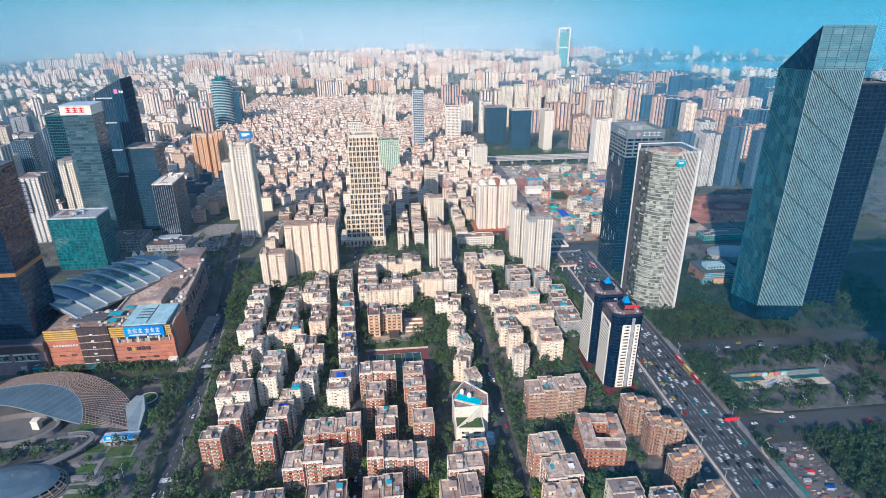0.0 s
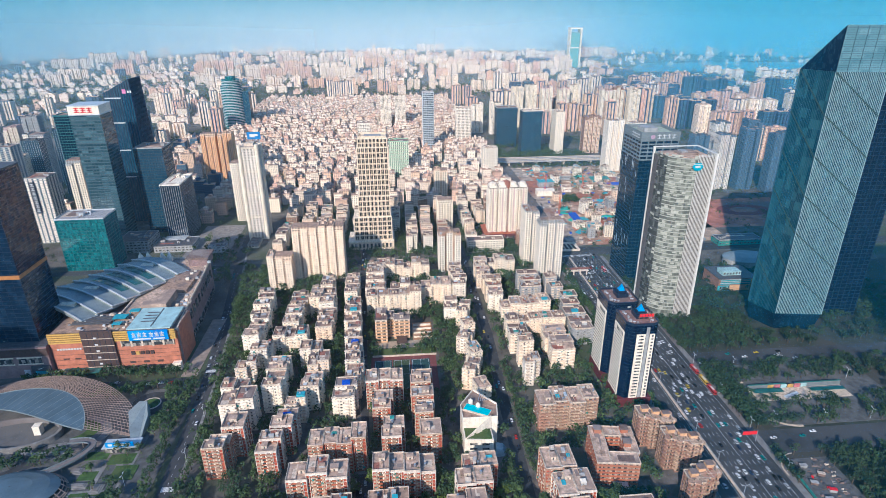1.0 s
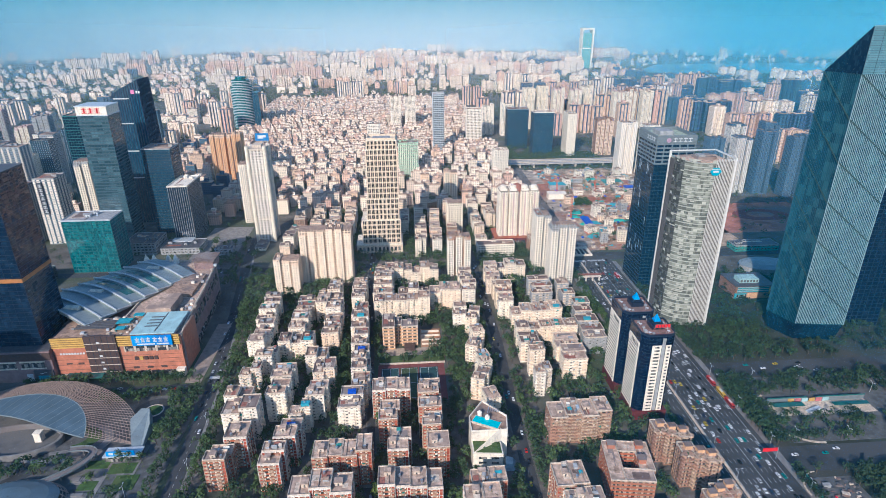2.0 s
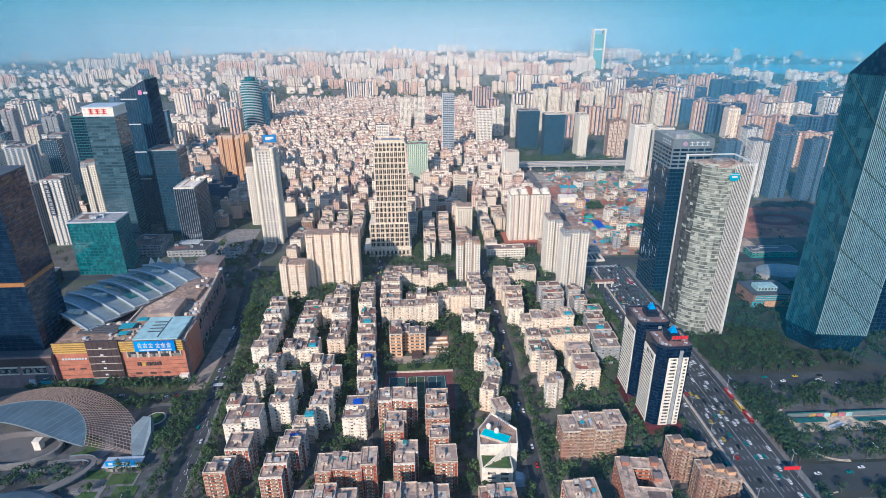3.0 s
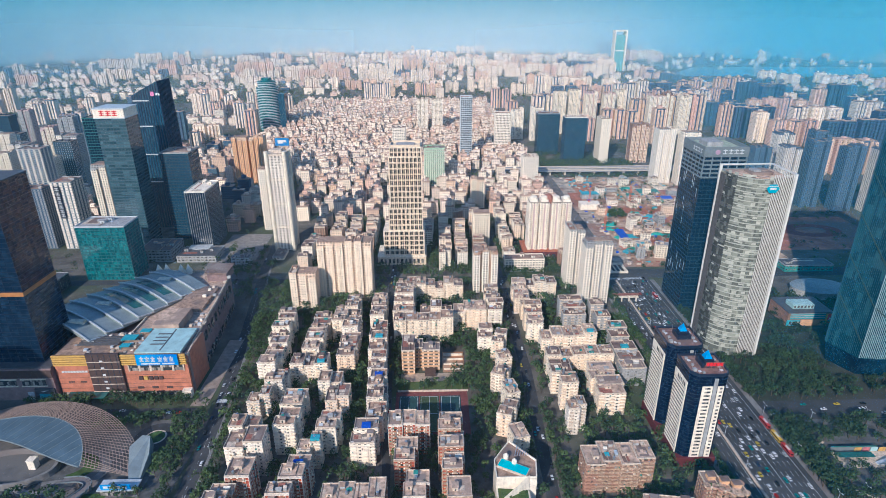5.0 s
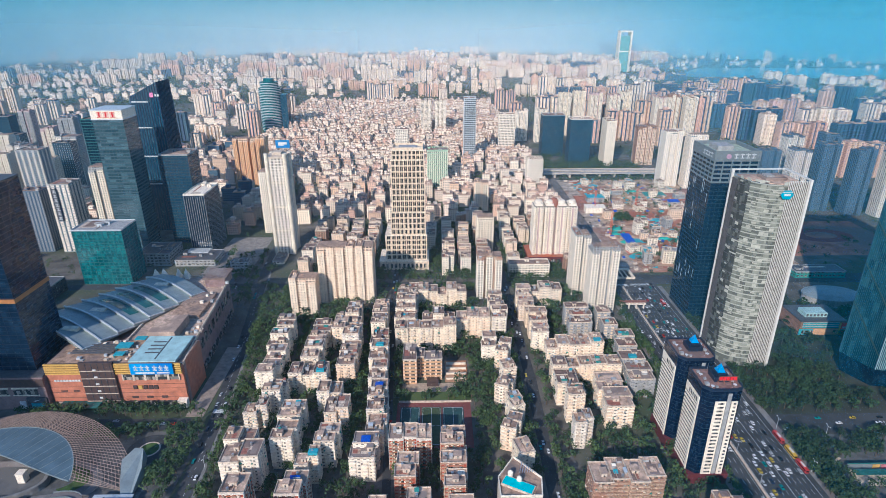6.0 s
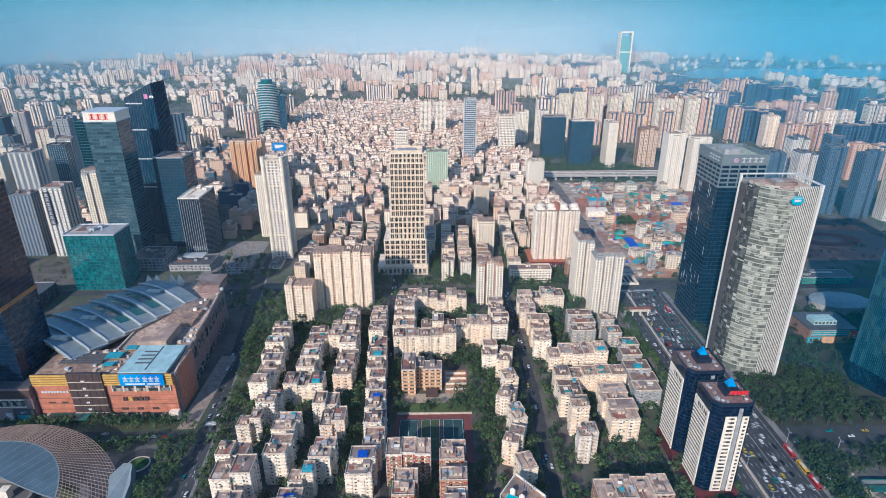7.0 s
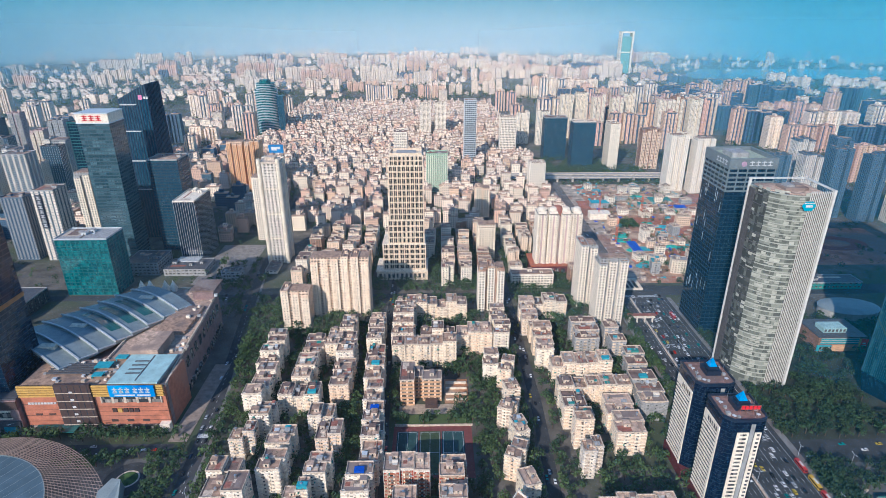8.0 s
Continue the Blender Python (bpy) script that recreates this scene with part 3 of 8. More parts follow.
def far_block(g, x, y, w, d, h, s, rng):
    """A far block: body, ribs that jut out, roof house; slots 0 to 2 walls, 3 roofs."""
    # most tall, nearer bodies take the dark slot, painting shade between ribs
    g.box(x - w / 2, x + w / 2, y - d / 2, y + d / 2, 0, h, 2 if h > 45 and y < 2300 and rng.random() < 0.85 else s)
    n = max(2, round(w / 9))
    if h > 35:
        for i in range(n + 1):
            c = x - w / 2 + w * i / n
            o = rng.choice((2.4, 3.6, 5.5))
            g.box(c - w / n * 0.27, c + w / n * 0.27, y - d / 2 - o, y + d / 2 + 1.5, 0, h - rng.uniform(0.5, 4), s)
    g.box(x - w / 2 - 0.3, x + w / 2 + 0.3, y - d / 2 - 0.3, y + d / 2 + 0.3, h - 0.4, h + 0.7, 3)
    a = rng.uniform(0.2, 0.45)
    g.box(x - w * a / 2, x + w * a / 2, y - d * 0.2, y + d * 0.25, h + 0.6, h + rng.uniform(3, 7), s)


def district(name, label, x0, x1, y0, y1, n, hs, ws, seed, mix=(0.6, 0.3, 0.1), cluster=1, keep=None):
    """A far quarter of blocks, one object."""
    rng, g, k = random.Random(seed), Geo(), 0
    for _ in range(n * 4):
        if k >= n:
            break
        x, y = rng.uniform(x0, x1), rng.uniform(y0, y1)
        s, h, w = rng.choices((0, 1, 2), mix)[0], rng.uniform(*hs), rng.uniform(*ws)
        d = w * rng.uniform(0.5, 0.8)
        for i in range(rng.randint(1, cluster)):
            cx, cy = x + i * w * 1.45, y + rng.uniform(-4, 4)
            if keep and not keep(cx, cy) or not is_free(cx, cy, w * 0.65):
                continue
            take(cx - w / 2, cx + w / 2, cy - d / 2, cy + d / 2)
            far_block(g, cx, cy, w, d, h * rng.uniform(0.93, 1.05), s, rng)
            k += 1
    return whole(name, g, (M_FARW, M_FARP, M_FARB, M_FARR), label, "city blocks", "stuff")


# river and its bridge in the north-east
M_WATER = mat("river_water", (0.10, 0.20, 0.26), 0.15, 0.1, 0.01)
whole("water", Geo().face([(1150, 2950, 0.6), (4200, 2600, 0.6), (4600, 3150, 0.6), (1500, 3420, 0.6)]), M_WATER, "pale blue river far to the north-east", "water", "structure")
take(1250, 4300, 2800, 3280)

# ---------------- apartment quarter: blocks nearest the avenue and the lanes ----------------
# between the west street and the lane
walkup(-139, -119, 330, 349, 9, "brick", 1, tarp=None)
walkup(-131, -112, 351, 369, 9, "brick", 1)
walkup(-138, -113, 378, 396, 9, "white", 2)
walkup(-144, -121, 399, 415, 9, "white", 1)
walkup(-103, -83, 327, 347, 9, "brick", 1)
walkup(-97, -76, 349, 374, 9, "brick", 1, tarp=M_BLUE)
walkup(-65, -26, 328, 345, 9, "brick", 3)
walkup(-75, -37, 297, 314, 9, "brick", 3)
walkup(-20, 20, 298, 315, 9, "brick", 4)
walkup(-104, -73, 266, 285, 8, "white", 2)
walkup(-57, -33, 264, 283, 9, "grey", 2)
walkup(-22, 2, 262, 282, 9, "peach", 2)
walkup(-112, -93, 399, 420, 8, "white", 1)
walkup(-82, -63, 399, 420, 8, "white", 1)
walkup(-91, -74, 380, 397, 8, "white", 1, tarp=M_TURQ)
walkup(-143, -124, 438, 456, 7, "white", 1)
walkup(-134, -115, 458, 478, 7, "cream", 1)
walkup(-115, -94, 430, 451, 7, "white", 1)
walkup(-91, -70, 459, 478, 7, "white", 1)
walkup(-82, -61, 437, 457, 7, "white", 1)
walkup(-118, -87, 486, 503, 7, "tan", 2, tarp=M_TURQ)
walkup(-145, -129, 484, 532, 7, "white", 3)
walkup(-149, -132, 534, 586, 7, "white", 3)
walkup(-113, -96, 510, 545, 7, "tan", 2)
walkup(-113, -96, 547, 582, 7, "tan", 2)
walkup(-93, -80, 555, 587, 7, "tan", 2)
walkup(-80, -64, 498, 540, 7, "white", 2)
walkup(-81, -66, 543, 580, 7, "white", 2)
walkup(-84, -70, 583, 612, 7, "cream", 2)
walkup(-54, -36, 387, 409, 7, "tan", 2, tarp=M_BLUE)
walkup(-46, -32, 412, 432, 7, "white", 2)
walkup(-47, -33, 434, 456, 7, "tan", 2)
walkup(-49, -35, 458, 480, 7, "white", 2, tarp=M_BLUE)
walkup(-51, -37, 482, 505, 7, "tan", 2)
walkup(-53, -38, 507, 534, 7, "white", 2, tarp=M_TURQ)
walkup(-55, -40, 536, 562, 7, "tan", 2)
walkup(-57, -42, 564, 592, 7, "cream", 2)
walkup(-58, -43, 594, 622, 7, "tan", 2)
# between the lane and the east street
walkup(-28, 1, 398, 414, 9, "brick", 2)
walkup(-24, -5, 362, 386, 9, "brick", 1)
walkup(-17, 3, 334, 358, 9, "brick", 1)
walkup(8, 25, 372, 414, 9, "brick", 3)
walkup(8, 26, 351, 370, 9, "brick", 1)
walkup(11, 29, 331, 349, 9, "brick", 1)
walkup(39, 61, 298, 311, 9, "brick", 2)
walkup(33, 55, 281, 295, 9, "brick", 2)
walkup(26, 49, 257, 277, 9, "brick", 2)
walkup(-35, -14, 577, 608, 7, "cream", 2)
walkup(-35, -14, 611, 642, 7, "cream", 2)
walkup(-33, 24, 552, 568, 8, "cream", 4)
walkup(26, 58, 572, 592, 8, "cream", 2)
walkup(-8, 24, 584, 600, 6, "tan", 2)
walkup(58, 75, 604, 625, 8, "cream", 1)
walkup(60, 76, 572, 600, 8, "cream", 2)
walkup(46, 62, 528, 552, 7, "white", 1)
walkup(59, 73, 515, 536, 7, "peach", 1, rz=-14)
walkup(60, 74, 489, 509, 7, "cream", 1, rz=12)
walkup(55, 69, 464, 485, 7, "cream", 1, rz=-22)
walkup(60, 73, 439, 459, 7, "cream", 1, rz=16)
walkup(54, 68, 413, 434, 7, "peach", 1, rz=-20)
walkup(60, 72, 392, 409, 6, "cream", 1, rz=14)
walkup(-34, 38, 638, 656, 6, "cream", 4)
# between the east street and the avenue
walkup(92, 112, 292, 312, 9, "brick", 2)
walkup(95, 118, 270, 290, 9, "brick", 2)
walkup(90, 112, 246, 267, 9, "brick", 2)
walkup(104, 150, 356, 377, 9, "brown", 4, jog=5.0, balcony=1)
walkup(92, 108, 606, 650, 7, "tan", 3)
walkup(97, 115, 570, 603, 7, "tan", 2)
walkup(95, 114, 547, 567, 7, "cream", 1)
walkup(106, 156, 524, 542, 7, "cream", 4, tarp=M_TURQ)
walkup(136, 160, 570, 600, 7, "grey", 2)
walkup(167, 181, 560, 597, 6, "grey", 2)
walkup(173, 191, 532, 556, 6, "grey", 2, tarp=M_GREENR)
walkup(166, 188, 476, 514, 6, "grey", 3, tarp=M_TURQ)
walkup(105, 163, 493, 508, 7, "tan", 4)
walkup(104, 122, 467, 491, 7, "cream", 2)
walkup(106, 123, 444, 464, 8, "cream", 1)
walkup(105, 121, 415, 432, 9, "white", 1)
walkup(136, 158, 438, 486, 7, "tan", 4)
walkup(95, 143, 640, 658, 6, "cream", 3)
walkup(131, 152, 245, 268, 8, "tan", 2, balcony=1)
walkup(155, 172, 240, 258, 8, "tan", 2, balcony=1)


# ---------------- towers ----------------
G_BLUE = glazing("blue_curtain_glass", (0.010, 0.055, 0.10), (0.035, 0.11, 0.16), cell=(1.5, 1.5, 3.8), rough=0.08, share=0.5, spec=0.8)
G_DARK = glazing("dark_curtain_glass", (0.005, 0.018, 0.04), (0.016, 0.042, 0.075), cell=(1.5, 1.5, 3.9), rough=0.07, share=0.4, spec=0.3)
G_TEAL = glazing("teal_curtain_glass", (0.006, 0.085, 0.10), (0.025, 0.22, 0.23), cell=(2.2, 2.2, 3.9), rough=0.1, share=0.7, spec=0.7)
G_GREY = glazing("grey_curtain_glass", (0.05, 0.07, 0.08), (0.22, 0.26, 0.27), cell=(1.8, 1.8, 3.8), rough=0.1, share=0.8, spec=0.8)
M_MULL = mat("dark_mullion", (0.012, 0.034, 0.060), 0.4, 0.1, 0.5)
M_TEALF = mat("teal_frame", (0.03, 0.15, 0.16), 0.4, 0.1, 0.5, metal=0.3)
M_GOLD = mat("sandstone_cladding", (0.80, 0.63, 0.45), 0.75, 0.12, 0.3, streak=0.1)
M_BLUEG = mat("shade_blue_grey_cladding", (0.11, 0.16, 0.22), 0.6, 0.12)
M_PEACHL = mat("pale_peach_tile", (0.94, 0.74, 0.55), 0.7, 0.12, 0.3, streak=0.15)
M_ORANGEB = mat("bright_orange_tile", (0.84, 0.47, 0.24), 0.7, 0.12, 0.3)
M_NAVY = mat("navy_tile", (0.015, 0.025, 0.05), 0.3, 0.15, 0.5)

tower("apartment_tower", "wide peach and cream apartment tower with ribbed front", -123, -61, 648, 670, 22, 3.05, M_PEACH, M_GLASS, M_PEACHL, bay=3.4, solid=0.62, spandrel=0.6, notch=2.2, balcony=2, para=M_PEACH, houses=1)
tower("apartment_tower", "smaller cream apartment tower beside a wider one", -149, -119, 622, 642, 14, 3.05, M_PEACH, M_GLASS, M_PEACHL, bay=3.4, solid=0.62, spandrel=0.6, notch=2.2, para=M_PEACH, houses=1)
tower("apartment_tower", "white and cream apartment tower", 50, 80, 656, 676, 17, 3.0, M_BALC, M_GLASS, M_WHITE, bay=3.4, solid=0.36, spandrel=0.4, notch=4.0, houses=1)
tower("apartment_tower", "slender white apartment tower with dark windows", 158, 179, 664, 690, 24, 3.0, M_GREYW, M_GLASS, M_WHITE, bay=3.4, notch=4.5, houses=1)
tower("apartment_tower", "slender white apartment tower with dark windows", 166, 197, 622, 642, 25, 3.0, M_GREYW, M_GLASS, M_WHITE, bay=3.4, notch=4.5, houses=1)
tower("apartment_tower", "white apartment tower behind a slim stone tower", -244, -219, 871, 893, 30, 3.05, M_WHITE, M_GLASS, M_WHITE, bay=3.2, notch=1.2)
tower("apartment_tower", "orange-striped apartment tower with cream ribs", -363, -333, 1123, 1145, 28, 3.1, M_PEACH, M_GLASS2, M_ORANGEB, bay=3.2, solid=0.6, spandrel=0.3, notch=3.5)
tower("apartment_tower", "orange-striped apartment tower with cream ribs", -331, -302, 1121, 1143, 28, 3.1, M_PEACH, M_GLASS2, M_ORANGEB, bay=3.2, solid=0.6, spandrel=0.3, notch=3.5)
tower("office_tower", "pale blue-grey glass office tower with a curved crown", 68, 92, 1286, 1312, 34, 3.9, M_LTMETAL, G_GREY, M_LTMETAL, bay=4.0, solid=0.12, spandrel=0.3)
tower("office_tower", "white ribbed office tower over a dark podium", 154, 190, 1396, 1420, 22, 3.7, M_WHITE, M_GLASS, M_WHITE, bay=3.4)
tower("office_tower", "dark blue glass office tower", 242, 289, 1333, 1365, 23, 3.9, M_MULL, G_BLUE, M_MULL, solid=0.1, spandrel=0.15, para=M_STEEL)
tower("office_tower", "dark blue glass office tower with a white crown", 286, 330, 1262, 1292, 24, 3.9, M_MULL, G_BLUE, M_MULL, solid=0.1, spandrel=0.15, para=M_WHITE)
tower("office_tower", "narrow cream slab tower with a dark glass flank", 358, 377, 1250, 1290, 26, 3.5, M_CREAM, G_BLUE, M_CREAM, solid=0.8, spandrel=0.6)
tower("apartment_tower", "red-brown tiled apartment tower with peach ribs", 423, 462, 1252, 1276, 27, 3.0, M_BROWNB, M_GLASS2, M_PEACH, notch=2.5)
tower("apartment_tower", "white ribbed apartment tower beside a building site", 416, 450, 1093, 1120, 33, 3.05, M_WHITE, G_BLUE, M_WHITE, solid=0.7, spandrel=0.3, notch=5)
tower("apartment_tower", "white ribbed apartment tower beside a building site", 456, 490, 1080, 1106, 32, 3.05, M_WHITE, G_BLUE, M_WHITE, solid=0.7, spandrel=0.3, notch=5)
tower("apartment_tower", "apartment tower wrapped in pale green scaffold netting", -8, 29, 1100, 1125, 22, 3.1, mat("green_netting", (0.42, 0.62, 0.42), 0.9, 0.15, 0.4), M_GLASS, M_WHITE)
tower("office_tower", "teal glass office block with a pale roof edge", -412, -355, 703, 738, 17, 4.0, M_TEALF, G_TEAL, M_TEALF, bay=5.5, solid=0.1, spandrel=0.12, proud=0.2, para=M_LTMETAL, roof=M_GREYW, houses=2)
tower("office_tower", "grey glass box tower with white roof plant", -319, -293, 796, 850, 20, 4.05, M_MULL, G_DARK, M_GREYW, bay=3.0, solid=0.16, spandrel=0.12, para=M_WHITE, roof=M_WHITE, houses=3)
tower("office_tower", "dark glass tower with a grey stepped crown", -360, -322, 835, 870, 31, 4.0, M_MULL, G_BLUE, M_MULL, bay=4, solid=0.12, spandrel=0.3, para=M_GREYW)
tower("office_tower", "dark green glass slab tower", -490, -458, 900, 930, 40, 4.0, M_TEALF, G_DARK, M_TEALF, solid=0.1, spandrel=0.2)
# grey walls of the next towers put the west cluster's shade into colour
tower("office_tower", "white tower with a dark glass strip and upright sign", -495, -468, 804, 832, 26, 3.6, M_GREYW, G_BLUE, M_WHITE, bay=7, solid=0.6, spandrel=0.35)
tower("apartment_tower", "grey-brown ribbed apartment tower", -437, -405, 800, 825, 38, 3.1, M_GREYW, M_GLASS, M_CREAM, notch=2.5)
tower("apartment_tower", "grey and white striped tower", -537, -509, 806, 830, 27, 3.1, M_BLUEG, G_BLUE, M_GREYW, bay=5, solid=0.5)
tower("apartment_tower", "cream and grey glass tower", -629, -594, 949, 975, 34, 3.1, M_GREYW, G_BLUE, M_CREAM, bay=9, solid=0.35)
tower("apartment_tower", "white and grey ribbed apartment tower", -666, -628, 1104, 1130, 31, 3.1, M_GREYW, M_GLASS, M_WHITE, notch=2.5)
# most riverside towers get blue-grey walls that paint in their shaded sides
for _i, (_x, _y, _h) in enumerate(((566, 954, 32), (606, 948, 35), (646, 925, 34), (690, 915, 33), (530, 975, 30), (734, 905, 34), (585, 1010, 36), (640, 1000, 37))):
    tower("apartment_tower", "white ribbed apartment tower in a riverside row", _x, _x + 30, _y, _y + 22, _h, 3.05, M_BLUEG, G_BLUE, M_OFFW if _i in (0, 3, 6) else M_BLUEG, bay=3.4, solid=0.62, spandrel=0.16, notch=6, group="riverside apartment towers")

_r = random.Random(17)
for _k in range(60):
    _x, _y = _r.uniform(-900, -430), _r.uniform(850, 1330)
    _w, _d, _f = _r.uniform(24, 36), _r.uniform(18, 26), _r.randint(18, 36)
    if is_free(_x + _w / 2, _y + _d / 2, 24) and _x < -250 - _y * 0.22 and not (-480 < _x < -280 and _y > 980):
        _o = _r.random() < 0.58
        _wl = _r.choice((M_GREYW, M_CREAM, M_WHITE, M_PINK))
        tower("office_tower" if _o else "apartment_tower", "blue glass office tower among apartment towers" if _o else "pale ribbed apartment tower in a dense quarter", _x, _x + _w, _y, _y + _d, _f, 3.7 if _o else 3.05, M_MULL if _o else _wl, G_BLUE if _o else M_GLASS, _r.choice((M_MULL, M_LTMETAL)) if _o else _r.choice((M_WHITE, M_CREAM, M_BLUEG, M_GREYW)), notch=0 if _o else 2.5, solid=0.15 if _o else 0.4, group="west quarter towers")
for _x, _y, _f, _w in ((322, 1560, 34, M_CREAM), (362, 1575, 36, M_CREAM), (402, 1560, 35, M_PINK), (452, 1570, 33, M_PINK), (490, 1600, 34, M_CREAM), (560, 1540, 32, M_PINK), (600, 1560, 33, M_BROWNB), (640, 1545, 31, M_CREAM), (250, 1480, 26, M_WHITE), (205, 1500, 24, M_WHITE)):
    tower("apartment_tower", "tall ribbed apartment tower with bright ribs and dark recesses", _x, _x + 32, _y, _y + 24, _f, 3.1, _w, G_BLUE, M_CREAM if _w is not M_WHITE else M_WHITE, bay=3.6, solid=0.6, spandrel=0.35, notch=5, group="east quarter towers")
_t = thing("tower_sign", "upright sign with white shapes down a tower front", "sign", -487, 803, 45)
part("board", Geo().box(-4, 4, -0.9, -0.5, 0, 44), M_NAVY, _t)
for _k in range(7):
    part("character_bar", Geo().box(-2.6, 2.6, -1.1, -0.9, 2 + _k * 6, 3.2 + _k * 6).box(-0.7, 0.7, -1.1, -0.9, 2 + _k * 6, 6 + _k * 6).box(-2.2, 2.2, -1.1, -0.9, 4.8 + _k * 6, 5.8 + _k * 6), M_LINE, _t)

# ---------------- landmark towers ----------------
M_GLASSD = glazing("deep_window_glass", (0.018, 0.024, 0.03), (0.07, 0.075, 0.08), cell=(2.4, 2.4, 3.6), share=0.4)


def sandstone_tower():
    """Sandstone-clad office tower with four stages and tall windows."""
    root = thing("office_tower", "tall sandstone-clad office tower with a grid of dark windows", "tower", -25, 752)
    take(-66, 0, 730, 790)
    part("podium", Geo().box(-39, 22, -16, 22, 0, 11, 0).box(-39.4, 22.4, -16.4, 22.4, 11, 12.2, 1), (M_GOLD, M_CREAM), root)
    for k in range(11):
        part("window", Geo().box(-36 + k * 5.2, -33 + k * 5.2, -16.12, -15.9, 3, 8.5), M_GLASS, root)
    for x0, x1, y0, y1, z0, n in ((-30, 19.5, -12, 20, 12, 5), (-23, 18, -10, 18, 44.5, 4), (-21, 18, -9.5, 17.5, 73.2, 9), (-19.5, 17.5, -9, 17, 138, 2)):
        fh = {12: 6.5, 44.5: 7.18, 73.2: 7.2, 138: 5.7}[z0]
        storeyed(root, [(x0, x1, y0, y1)], n, fh, M_GOLD, M_GLASSD, M_GOLD, bay=2.45, solid=0.16, spandrel=0.24, proud=0.6, z0=z0)
        for k in range(9):
            px = x0 + (x1 - x0) * k / 8
            part("pilaster", Geo().box(px - 0.75, px + 0.75, y0 - 1.1, y0 - 0.3, z0, z0 + n * fh), M_GOLD, root)
        part("cornice", Geo().box(x0 - 0.9, x1 + 0.9, y0 - 0.9, y1 + 0.9, z0 + n * fh - 0.1, z0 + n * fh + 0.8), M_CREAM, root)
    part("crown", Geo().ring(-19, 17, -8.6, 16.6, 149.6, 153, 0.8), M_GOLD, root)
    part("roof_plant", Geo().box(-12, 10, -3, 11, 149.6, 152), M_GREYW, root)


sandstone_tower()


def slim_tower():
    """Slim pale stone tower with rounded corner shafts and drums on the roof."""
    root = thing("office_tower", "slim pale stone tower with rounded corner shafts", "tower", -194, 803)
    take(-212, -176, 788, 820)
    z = storeyed(root, [(-11.5, 11.5, -12, 12)], 36, 3.6, M_OFFW, M_GLASS, M_OFFW, bay=4.3, solid=0.5, spandrel=0.4)
    for a in (-1, 1):
        for b in (-1, 1):
            part("corner_shaft", Geo().cyl(a * 11.5, b * 12, 2.6, 0, z + (6 if b < 0 else 3), 14), M_CREAM, root, smooth=False)
    for k in range(1, 4):
        part("belt", Geo().box(-12.4, 12.4, -13, 13, k * z / 4, k * z / 4 + 2.2), M_CREAM, root)
    part("roof", Geo().box(-11.9, 11.9, -12.4, 12.4, z, z + 2.4, 0).box(-6, 6, -4, 8, z + 2.4, z + 6, 0), M_PARA, root)
    b = thing("billboard", "blue rooftop billboard with a white mark on steel posts", "billboard", -190, 818, z + 2.4)
    part("board", Geo().box(-9, 9, -0.5, 0.5, 5, 15), mat("billboard_blue", (0.02, 0.20, 0.48), 0.4, 0.1), b)
    part("mark", Geo().box(-5.5, 1.5, -0.6, -0.5, 8, 12.4).box(1.5, 5.5, -0.6, -0.5, 9.5, 12.4), M_LINE, b)
    for x in (-7, 0, 7):
        part("post", Geo().box(x - 0.3, x + 0.3, -0.3, 0.3, 0, 5), M_STEEL, b)


slim_tower()


